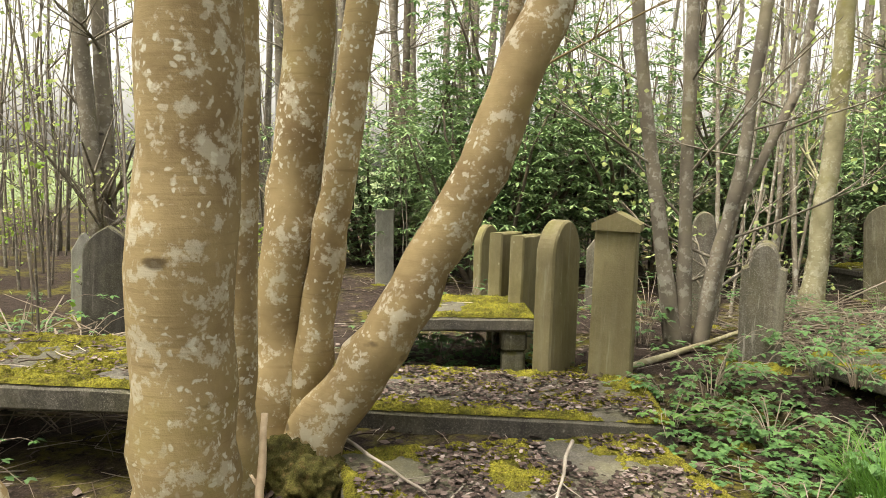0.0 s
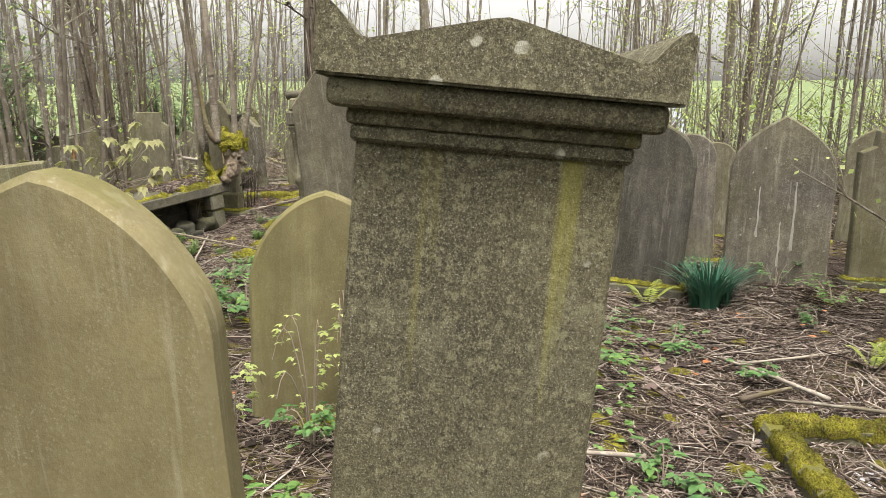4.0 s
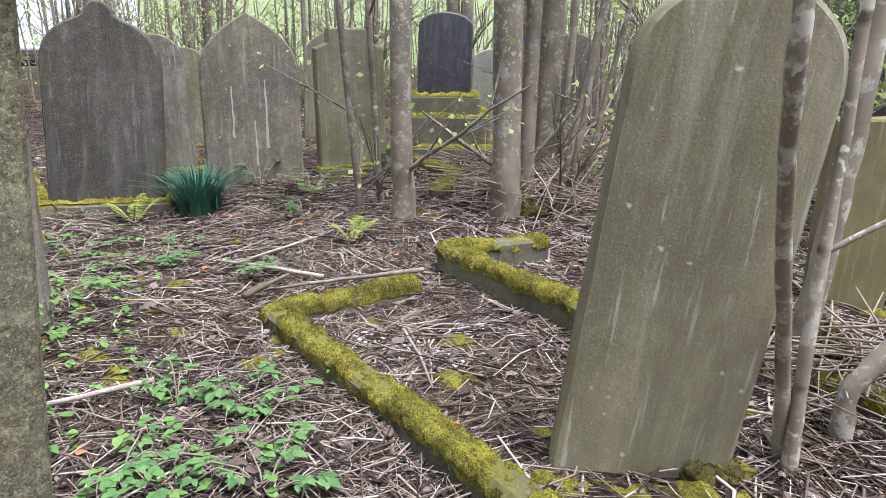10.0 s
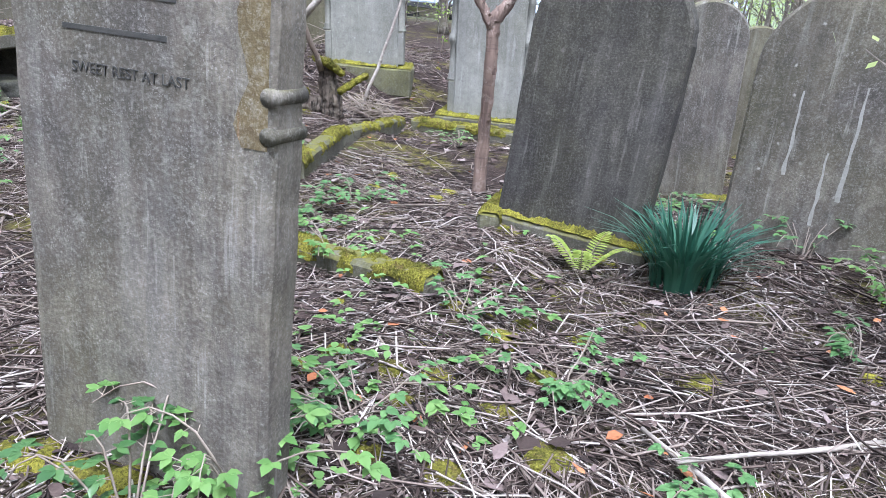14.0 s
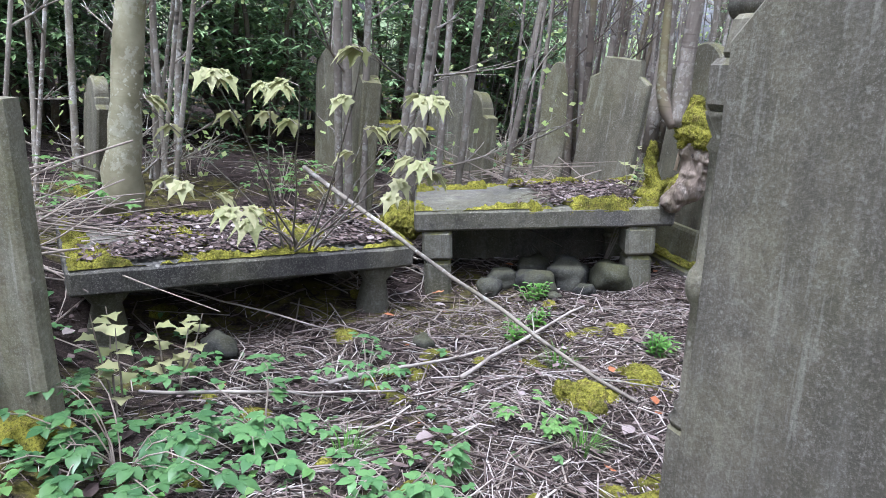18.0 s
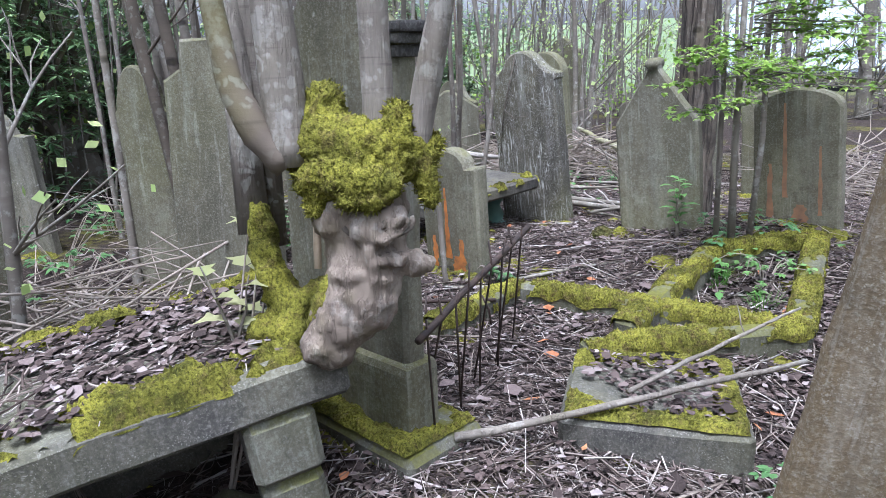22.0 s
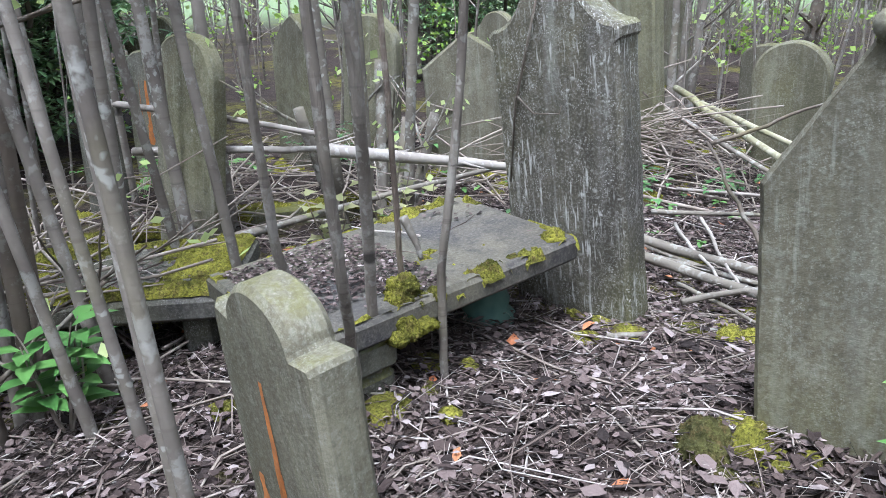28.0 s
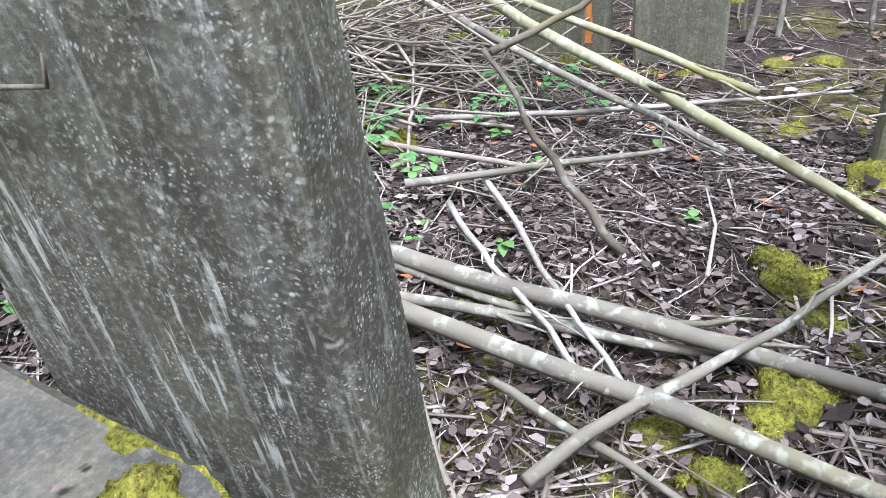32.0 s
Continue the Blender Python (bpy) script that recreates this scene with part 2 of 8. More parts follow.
def moss_mat(name="cushion_moss", k=0.88, brown=0.6):
    m, nt, bs = material(name)
    v = coords(nt, "pos")
    a = noise_tex(nt, v, 7.0, 5, 0.65)
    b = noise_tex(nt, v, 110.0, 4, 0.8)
    c = noise_tex(nt, v, 26.0, 4, 0.7)
    col = blend(nt, steps(nt, a, [(0.34, 0.0), (0.66, 1.0)]), (0.070 * k, 0.072 * k, 0.012), (0.31 * k, 0.295 * k, 0.036))
    col = blend(nt, mul(nt, steps(nt, c, [(0.52, 0.0), (0.64, 1.0)]), brown), col, (0.105, 0.075, 0.030))
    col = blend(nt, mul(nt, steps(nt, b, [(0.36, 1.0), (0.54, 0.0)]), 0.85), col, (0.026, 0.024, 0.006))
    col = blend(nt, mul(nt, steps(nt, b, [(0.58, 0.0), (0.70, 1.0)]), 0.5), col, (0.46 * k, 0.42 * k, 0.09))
    nt.links.new(col, bs.inputs["Base Color"])
    bs.inputs["Roughness"].default_value = 0.95
    bs.inputs["Specular IOR Level"].default_value = 0.1
    relief(nt, bs, blend(nt, 0.6, b, c), 1.0, 0.025)
    return m


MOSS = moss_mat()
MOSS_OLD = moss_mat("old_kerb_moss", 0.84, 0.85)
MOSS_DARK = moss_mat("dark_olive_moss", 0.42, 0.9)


def bark_mat(name, base, dark, lichen, amount=0.5, moss=0.3, ring=0.35, rough=0.8, furrow=0.0):
    m, nt, bs = material(name)
    v = coords(nt)
    a = noise_tex(nt, v, 3.0, 5, 0.6)
    col = blend(nt, steps(nt, a, [(0.3, 0.0), (0.7, 1.0)]), dark, base)
    rings = noise_tex(nt, coords(nt, scale=(3, 3, 42)), 1.0, 3, 0.6)
    col = blend(nt, mul(nt, steps(nt, rings, [(0.58, 0.0), (0.72, 1.0)]), ring), col, dark)
    vo = nt.nodes.new("ShaderNodeTexVoronoi")
    vo.inputs["Scale"].default_value = 24.0
    vo.inputs["Randomness"].default_value = 1.0
    wob = nt.nodes.new("ShaderNodeVectorMath")
    nt.links.new(v, wob.inputs[0])
    wn2 = nt.nodes.new("ShaderNodeTexNoise")
    wn2.inputs["Scale"].default_value = 20.0
    nt.links.new(v, wn2.inputs["Vector"])
    sc = nt.nodes.new("ShaderNodeVectorMath")
    sc.operation = "SCALE"
    sc.inputs["Scale"].default_value = 0.09
    nt.links.new(wn2.outputs["Color"], sc.inputs[0])
    nt.links.new(sc.outputs[0], wob.inputs[1])
    nt.links.new(wob.outputs[0], vo.inputs["Vector"])
    patch = noise_tex(nt, v, 2.4, 3, 0.6)
    sp = mul(nt, steps(nt, vo.outputs["Distance"], [(0.22, 1.0), (0.36, 0.0)]), steps(nt, patch, [(0.46, 0.0), (0.60, 1.0)]))
    col = blend(nt, mul(nt, sp, amount), col, lichen)
    crust = noise_tex(nt, v, 9.0, 5, 0.7)
    col = blend(nt, mul(nt, steps(nt, crust, [(0.54, 0.0), (0.60, 1.0)]), amount * 0.6), col, lichen)
    vk = nt.nodes.new("ShaderNodeTexVoronoi")
    vk.inputs["Scale"].default_value = 2.6
    nt.links.new(wobbled(nt, coords(nt, scale=(1, 1, 1.8)), 12.0, 0.08), vk.inputs["Vector"])
    col = blend(nt, mul(nt, steps(nt, vk.outputs["Distance"], [(0.06, 1.0), (0.13, 0.0)]), 0.85), col, tuple(0.35 * c for c in dark))
    mo = steps(nt, noise_tex(nt, v, 1.3, 4, 0.7), [(0.56, 0.0), (0.68, 1.0)])
    col = blend(nt, mul(nt, mo, moss), col, (0.15, 0.14, 0.02))
    nt.links.new(col, bs.inputs["Base Color"])
    bs.inputs["Roughness"].default_value = rough
    bs.inputs["Specular IOR Level"].default_value = 0.2
    height = blend(nt, 0.5, rings, noise_tex(nt, v, 40.0, 4, 0.7))
    if furrow:
        deep = noise_tex(nt, wobbled(nt, coords(nt, scale=(34, 34, 3.2)), 2.0, 0.6), 1.0, 4, 0.6)
        cleft = steps(nt, deep, [(0.40, 0.0), (0.56, 1.0)])
        col = blend(nt, mul(nt, steps(nt, deep, [(0.38, 1.0), (0.50, 0.0)]), furrow), col, tuple(0.3 * c for c in dark))
        nt.links.new(col, bs.inputs["Base Color"])
        height = blend(nt, 0.75, height, cleft)
    relief(nt, bs, height, 0.5 + 0.5 * furrow, 0.008 + 0.014 * furrow)
    return m


BARK_ASH = bark_mat("ash_bark_with_lichen", (0.290, 0.228, 0.118), (0.150, 0.108, 0.054), (0.452, 0.436, 0.352), 0.95, 0.22, 0.55)
# brighter copy of the ash bark: strong light on the far stool, as colour
BARK_ASH_LIT = bark_mat("lit_ochre_ash_bark", (0.430, 0.350, 0.215), (0.250, 0.195, 0.115), (0.520, 0.500, 0.420), 0.6, 0.15, 0.3)
BARK_LICHEN = bark_mat("lichened_sapling_bark", (0.300, 0.270, 0.215), (0.140, 0.118, 0.092), (0.520, 0.520, 0.470), 0.9, 0.10, 0.45)
BARK_SYC = bark_mat("sycamore_bark", (0.200, 0.176, 0.136), (0.096, 0.084, 0.068), (0.400, 0.400, 0.352), 0.6, 0.25, 0.35)
BARK_SAPLING = bark_mat("sapling_bark", (0.205, 0.180, 0.146), (0.085, 0.072, 0.058), (0.400, 0.400, 0.352), 0.5, 0.14, 0.5)
BARK_DARK = bark_mat("dark_bark", (0.13, 0.105, 0.078), (0.055, 0.045, 0.036), (0.28, 0.28, 0.23), 0.4, 0.3, 0.5)
BARK_OAK = bark_mat("furrowed_oak_bark", (0.150, 0.122, 0.092), (0.060, 0.048, 0.038), (0.250, 0.245, 0.200), 0.25, 0.15, 0.1, 0.85, 0.9)
BARK_BIRCH = bark_mat("pale_log_bark", (0.340, 0.310, 0.264), (0.178, 0.153, 0.128), (0.442, 0.425, 0.383), 0.5, 0.05, 0.6)
BARK_PINK = bark_mat("pinkish_pollard_bark", (0.225, 0.182, 0.138), (0.070, 0.052, 0.040), (0.330, 0.300, 0.255), 0.55, 0.30, 0.35, 0.85, 0.30)
BARK_STEM = bark_mat("ringed_grey_stem_bark", (0.225, 0.198, 0.160), (0.090, 0.075, 0.060), (0.350, 0.335, 0.290), 0.6, 0.10, 0.9, 0.85, 0.15)
BARK_BIRCHTREE = bark_mat("mossy_pale_bark", (0.306, 0.289, 0.187), (0.111, 0.098, 0.051), (0.425, 0.416, 0.323), 0.6, 0.6, 0.3)
BARK_PEEL = bark_mat("peeling_reddish_bark", (0.270, 0.196, 0.155), (0.080, 0.056, 0.046), (0.400, 0.330, 0.280), 0.6, 0.04, 0.5, 0.8, 0.35)
TWIG = bark_mat("dry_twig", (0.289, 0.246, 0.200), (0.145, 0.115, 0.089), (0.408, 0.383, 0.340), 0.3, 0.05, 0.2)


def speck_mat(name):
    """Rough gritstone, thickly speckled with small grey-green lichens over a dark ground."""
    m, nt, bs = material(name)
    v = coords(nt)
    big = noise_tex(nt, v, 2.6, 4, 0.6)
    col = blend(nt, steps(nt, big, [(0.3, 0.0), (0.7, 1.0)]), (0.046, 0.042, 0.030), (0.105, 0.095, 0.056))
    crust = noise_tex(nt, wobbled(nt, v, 6.0, 0.2), 4.5, 5, 0.7)
    col = blend(nt, mul(nt, steps(nt, crust, [(0.50, 0.0), (0.66, 1.0)]), 0.6), col, (0.20, 0.19, 0.125))
    for scale, c, lo, hi, amt in ((230.0, (0.17, 0.17, 0.115), 0.50, 0.60, 0.6), (75.0, (0.20, 0.19, 0.12), 0.52, 0.62, 0.7), (340.0, (0.36, 0.36, 0.29), 0.57, 0.66, 0.8), (120.0, (0.025, 0.022, 0.016), 0.56, 0.64, 0.7)):
        f = noise_tex(nt, v, scale, 4, 0.75)
        col = blend(nt, mul(nt, steps(nt, f, [(lo, 0.0), (hi, 1.0)]), amt), col, c)
    run = noise_tex(nt, coords(nt, scale=(14, 14, 0.5)), 1.2, 3, 0.5)
    col = blend(nt, mul(nt, steps(nt, run, [(0.64, 0.0), (0.76, 1.0)]), 0.55), col, (0.24, 0.23, 0.05))
    vo = nt.nodes.new("ShaderNodeTexVoronoi")
    vo.inputs["Scale"].default_value = 17.0
    nt.links.new(wobbled(nt, v, 30.0, 0.02), vo.inputs["Vector"])
    sp = mul(nt, steps(nt, vo.outputs["Distance"], [(0.16, 1.0), (0.20, 0.0)]), steps(nt, noise_tex(nt, v, 5.0, 3, 0.6), [(0.54, 0.0), (0.60, 1.0)]))
    col = blend(nt, mul(nt, sp, 0.7), col, (0.42, 0.42, 0.36))
    nt.links.new(col, bs.inputs["Base Color"])
    bs.inputs["Roughness"].default_value = 0.9
    bs.inputs["Specular IOR Level"].default_value = 0.2
    relief(nt, bs, noise_tex(nt, v, 110.0, 5, 0.75), 0.9, 0.007)
    return m


STONE_GRANITE = speck_mat("speckled_gritstone")


def leaf_mat(name, a, b, rough=0.5, through_it=0.25, island=True, scale=3.0):
    m, nt, bs = material(name)
    if island:
        f = nt.nodes.new("ShaderNodeNewGeometry").outputs["Random Per Island"]
    else:
        f = noise_tex(nt, coords(nt, "pos"), scale, 3, 0.6)
    col = blend(nt, f, a, b)
    col = blend(nt, mul(nt, noise_tex(nt, coords(nt, "pos"), 25.0, 3, 0.6), 0.25), col, tuple(0.55 * x for x in a))
    nt.links.new(col, bs.inputs["Base Color"])
    bs.inputs["Roughness"].default_value = rough
    bs.inputs["Specular IOR Level"].default_value = 0.3
    if through_it:
        tr = nt.nodes.new("ShaderNodeBsdfTranslucent")
        nt.links.new(col, tr.inputs[0])
        mx = nt.nodes.new("ShaderNodeMixShader")
        mx.inputs[0].default_value = through_it
        out = nt.nodes["Material Output"]
        nt.links.new(bs.outputs[0], mx.inputs[1])
        nt.links.new(tr.outputs[0], mx.inputs[2])
        nt.links.new(mx.outputs[0], out.inputs[0])
    return m


LEAF_SPRING = leaf_mat("fresh_spring_leaf", (0.28, 0.38, 0.11), (0.52, 0.58, 0.25), 0.5, 0.5)
LEAF_HAW = leaf_mat("hawthorn_leaf", (0.170, 0.300, 0.040), (0.320, 0.440, 0.090), 0.5, 0.4)
LEAF_HERB = leaf_mat("young_herb_leaf", (0.085, 0.190, 0.045), (0.170, 0.290, 0.085), 0.5, 0.3)
LEAF_SYC = leaf_mat("young_yellow_sycamore_leaf", (0.40, 0.34, 0.035), (0.50, 0.44, 0.10), 0.5, 0.4)
LEAF_LIMP = leaf_mat("limp_sycamore_leaf", (0.255, 0.270, 0.112), (0.375, 0.360, 0.195), 0.55, 0.35)
LEAF_BRAMBLE = leaf_mat("bramble_leaf", (0.060, 0.144, 0.048), (0.128, 0.248, 0.080), 0.45, 0.25)
LEAF_IVY = leaf_mat("ivy_leaf", (0.035, 0.09, 0.03), (0.075, 0.15, 0.045), 0.4, 0.1)
LEAF_RHODO = leaf_mat("rhododendron_leaf", (0.085, 0.165, 0.068), (0.290, 0.415, 0.180), 0.3, 0.12)
LEAF_LAUREL = leaf_mat("laurel_leaf", (0.07, 0.17, 0.04), (0.14, 0.28, 0.07), 0.35, 0.2)
LEAF_DAFF = leaf_mat("daffodil_blade", (0.022, 0.085, 0.055), (0.05, 0.14, 0.085), 0.42, 0.15)
LEAF_FERN = leaf_mat("fern_frond", (0.22, 0.30, 0.05), (0.34, 0.42, 0.09), 0.55, 0.35)
LEAF_GRASS = leaf_mat("grass_blade", (0.06, 0.16, 0.025), (0.14, 0.28, 0.05), 0.5, 0.3)
def litter_mat(name, tones, rough=0.85):
    m, nt, bs = material(name)
    f = nt.nodes.new("ShaderNodeNewGeometry").outputs["Random Per Island"]
    col = steps(nt, f, tones)
    v = coords(nt, "pos")
    col = blend(nt, mul(nt, noise_tex(nt, v, 60.0, 4, 0.7), 0.55), col, (0.030, 0.022, 0.018))
    nt.links.new(col, bs.inputs["Base Color"])
    bs.inputs["Roughness"].default_value = rough
    bs.inputs["Specular IOR Level"].default_value = 0.2
    relief(nt, bs, noise_tex(nt, v, 160.0, 3, 0.6), 0.5, 0.004)
    return m


LITTER_RED = leaf_mat("rusty_dead_leaf", (0.26, 0.09, 0.035), (0.44, 0.20, 0.09), 0.75, 0.1)
# near-black tones of leaves and sticks stand in for shade deep in the litter
LITTER = litter_mat("dead_leaf", [(0.0, (0.012, 0.009, 0.008)), (0.28, (0.048, 0.034, 0.029)), (0.60, (0.102, 0.074, 0.063)), (0.88, (0.200, 0.155, 0.140)), (1.0, (0.360, 0.310, 0.285))])
STICKS = litter_mat("broken_twigs", [(0.0, (0.012, 0.009, 0.008)), (0.34, (0.090, 0.066, 0.053)), (0.72, (0.300, 0.245, 0.204)), (1.0, (0.620, 0.560, 0.500))])


def ground_mat():
    m, nt, bs = material("leaf_mould_and_moss")
    v = coords(nt, "pos")
    big = noise_tex(nt, v, 0.9, 5, 0.65)
    mid = noise_tex(nt, v, 11.0, 5, 0.7)
    fine = noise_tex(nt, v, 75.0, 4, 0.75)
    # dark mould colour also carries the shade in gaps under the litter
    col = blend(nt, steps(nt, mid, [(0.3, 0.0), (0.7, 1.0)]), (0.010, 0.008, 0.007), (0.050, 0.037, 0.030))
    col = blend(nt, mul(nt, steps(nt, fine, [(0.5, 0.0), (0.68, 1.0)]), 0.4), col, (0.17, 0.130, 0.108))
    mo = mul(nt, steps(nt, big, [(0.50, 0.0), (0.60, 1.0)]), steps(nt, mid, [(0.40, 0.0), (0.56, 1.0)]))
    col = blend(nt, mul(nt, mo, 0.75), col, blend(nt, fine, (0.035, 0.036, 0.006), (0.20, 0.185, 0.03)))
    # open pasture beyond the wood
    s = nt.nodes.new("ShaderNodeVectorMath")
    s.operation = "LENGTH"
    nt.links.new(v, s.inputs[0])
    far = steps(nt, mul(nt, s.outputs["Value"], 0.01), [(0.30, 0.0), (0.40, 1.0)])
    field = blend(nt, noise_tex(nt, v, 0.05, 4, 0.6), (0.10, 0.14, 0.065), (0.165, 0.205, 0.105))
    col = blend(nt, far, col, field)
    nt.links.new(col, bs.inputs["Base Color"])
    bs.inputs["Roughness"].default_value = 0.95
    bs.inputs["Specular IOR Level"].default_value = 0.1
    relief(nt, bs, blend(nt, 0.5, mid, fine), 0.9, 0.03)
    return m


GROUND = ground_mat()


def plain_mat(name, a, b, scale=8.0, rough=0.6, metal=0.0, bump=0.3):
    m, nt, bs = material(name)
    v = coords(nt)
    n = noise_tex(nt, v, scale, 5, 0.65)
    nt.links.new(blend(nt, steps(nt, n, [(0.3, 0.0), (0.7, 1.0)]), a, b), bs.inputs["Base Color"])
    bs.inputs["Roughness"].default_value = rough
    bs.inputs["Metallic"].default_value = metal
    relief(nt, bs, noise_tex(nt, v, scale * 6, 4, 0.7), bump, 0.005)
    return m


IRON = plain_mat("rusty_dark_iron", (0.018, 0.014, 0.012), (0.06, 0.036, 0.024), 20.0, 0.7, 0.3)
# slate colour lightened to include the sky's reflection on the roof
ROOF_SLATE = plain_mat("blue_grey_roof_slate", (0.215, 0.262, 0.300), (0.300, 0.350, 0.395), 1.2, 0.5)
RENDER_WALL = plain_mat("cream_wall", (0.42, 0.38, 0.26), (0.55, 0.50, 0.36), 0.8, 0.8)
DARK_WOOD = plain_mat("dark_boards", (0.02, 0.02, 0.022), (0.05, 0.05, 0.05), 2.0, 0.7)
RUST_BROWN = plain_mat("brown_rust_run", (0.17, 0.10, 0.055), (0.30, 0.15, 0.07), 14.0, 0.85)
LICHEN_RUN = plain_mat("pale_lichen_run", (0.23, 0.225, 0.195), (0.34, 0.335, 0.30), 30.0, 0.9)
ORANGE = plain_mat("orange_stain", (0.20, 0.085, 0.025), (0.50, 0.17, 0.025), 26.0, 0.85)
WHITEWASH = plain_mat("white_splash", (0.45, 0.45, 0.45), (0.66, 0.66, 0.66), 40.0, 0.8)
CUTWOOD = plain_mat("cut_wood", (0.34, 0.26, 0.17), (0.46, 0.37, 0.26), 30.0, 0.7)
LETTER = plain_mat("lead_letter", (0.03, 0.03, 0.028), (0.06, 0.058, 0.05), 30.0, 0.6)
GLASSCHIP = plain_mat("white_marble_chips", (0.45, 0.45, 0.50), (0.72, 0.72, 0.76), 60.0, 0.5)
VERDIGRIS = plain_mat("greenish_painted_stone", (0.05, 0.11, 0.085), (0.10, 0.17, 0.13), 9.0, 0.8)


# ---- mesh building ----
class Pile:
    """Collects vertices and faces of one mesh."""

    def __init__(self):
        self.v, self.f = [], []

    def add(self, verts, faces):
        k = len(self.v)
        self.v.extend(verts)
        self.f.extend([tuple(i + k for i in f) for f in faces])

    def tube(self, pts, radii, n=7, cap=True):
        pts = [Vector(p) for p in pts]
        k = len(self.v)
        side = None
        for i, p in enumerate(pts):
            d = (pts[min(i + 1, len(pts) - 1)] - pts[max(i - 1, 0)]).normalized()
            if side is None:
                side = d.orthogonal().normalized()
            side = (side - d * side.dot(d)).normalized()
            up = d.cross(side)
            for j in range(n):
                a = 2 * math.pi * j / n
                self.v.append(tuple(p + (side * math.cos(a) + up * math.sin(a)) * radii[i]))
        for i in range(len(pts) - 1):
            for j in range(n):
                a, b = k + i * n + j, k + i * n + (j + 1) % n
                self.f.append((a, b, b + n, a + n))
        if cap:
            self.f.append(tuple(range(k, k + n))[::-1])
            self.f.append(tuple(range(k + (len(pts) - 1) * n, k + len(pts) * n)))

    def mesh(self, name, mat, smooth=True):
        me = bpy.data.meshes.new(name)
        me.from_pydata(self.v, [], self.f)
        me.materials.append(mat)
        if smooth:
            me.polygons.foreach_set("use_smooth", [True] * len(me.polygons))
        return me

    def ob(self, name, mat, parent=None, label="", smooth=True):
        o = new(name, self.mesh(name, mat, smooth))
        if parent is not None:
            o.parent = parent
        if label:
            o["label"] = label
        return o


def part(name, bm, mat, parent, label=""):
    me = bpy.data.meshes.new(name)
    bm.to_mesh(me)
    bm.free()
    me.materials.append(mat)
    o = new(name, me)
    if parent is not None:
        o.parent = parent
    if label:
        o["label"] = label
    return o


def thing(name, label, category, m=None, group="", kind=""):
    o = tagged(new(name), label, category, group, kind)
    o.empty_display_size = 0.1
    if m is not None:
        o.matrix_world = m
    return o


def block(w, d, h, x=0, y=0, z=0, bev=0.012, seg=1, rough_edge=0.0, seed=0, taper=1.0):
    """A stone block with bevelled, slightly worn edges, centred in x and y, standing on z."""
    bm = bmesh.new()
    bmesh.ops.create_cube(bm, size=1)
    for v in bm.verts:
        k = taper if v.co.z > 0 else 1.0
        v.co = Vector((v.co.x * w * k + x, v.co.y * d * k + y, (v.co.z + 0.5) * h + z))
    if rough_edge:
        n = max(1, min(14, int(max(w, d, h) / 0.12)))
        bmesh.ops.subdivide_edges(bm, edges=[e for e in bm.edges if e.calc_length() > 0.24], cuts=min(n, 9), use_grid_fill=True)
    if bev:
        bmesh.ops.bevel(bm, geom=[e for e in bm.edges if e.calc_face_angle(0) > 0.5], offset=bev, segments=seg, affect="EDGES", profile=0.6)
    if rough_edge:
        for v in bm.verts:
            q = Vector((v.co.x * 4 + seed * 3.1, v.co.y * 4, v.co.z * 4))
            v.co += Vector((noise.noise(q), noise.noise(q + Vector((9, 0, 0))), noise.noise(q + Vector((0, 9, 0))))) * rough_edge
    return bm


# ground height: a nearly level floor with gentle swells, rising to pasture far off
SWELLS = [(8.85, 7.03, .2), (8.8, 6.08, .22), (9.95, 6.93, .28), (10.03, 6.5, .33), (10.2, 6.2, .4), (10.2, 5.8, .32), (10.3, 7.6, .16),
          (10.75, 7.82, .1), (8.2, 5.3, .12), (7.6, 5.05, .12), (6.4, 5.97, 0), (5.9, 3.7, 0), (6.1, 3.0, 0), (5.45, 2.5, -.12),
          (7.5, 1.85, -.15), (9.4, 3.66, -.25), (10.7, 2.6, -.2), (7.9, 4.7, .15), (6.04, 1.12, 0), (6.8, .05, .05), (6.1, .64, -.05)]
SWELLS += [(4.4, -1.35, -.05), (5, -1.23, .08), (3.76, .05, -.07), (3.1, -5, -.15), (2.8, 5.4, .2), (1.2, 3.5, 0), (0, 0, 0), (3.8, .76, 0),
           (7.78, 5.9, .2), (4.6, 5.6, -.22), (5.7, 6.0, -.12), (12.5, 8.3, .05), (8, 9.5, 0)]


def ground_np(x, y):
    n = np.zeros_like(x)
    d = np.full_like(x, 1 / 3.5 ** 4)
    for a, b, h in SWELLS:
        w = 1 / ((x - a) ** 2 + (y - b) ** 2 + .12) ** 2
        n += w * h
        d += w
    r = np.hypot(x - 6, y - 4)
    ang = np.arctan2(y - 4, x - 6)
    rise = np.clip(r - 26, 0, None)
    hill = 0.02 + 0.055 * (0.5 + 0.5 * np.cos(ang + 1.2)) ** 2 + 0.012 * np.sin(3 * ang)
    far = rise * hill * np.clip(rise / 30, 0, 1)
    return n / d + np.where(r > 26, np.minimum(far, 70 + 0.01 * r), 0)


def gz(x, y):
    return float(ground_np(np.array([float(x)]), np.array([float(y)]))[0])


# ---- ground ----
GRID = []


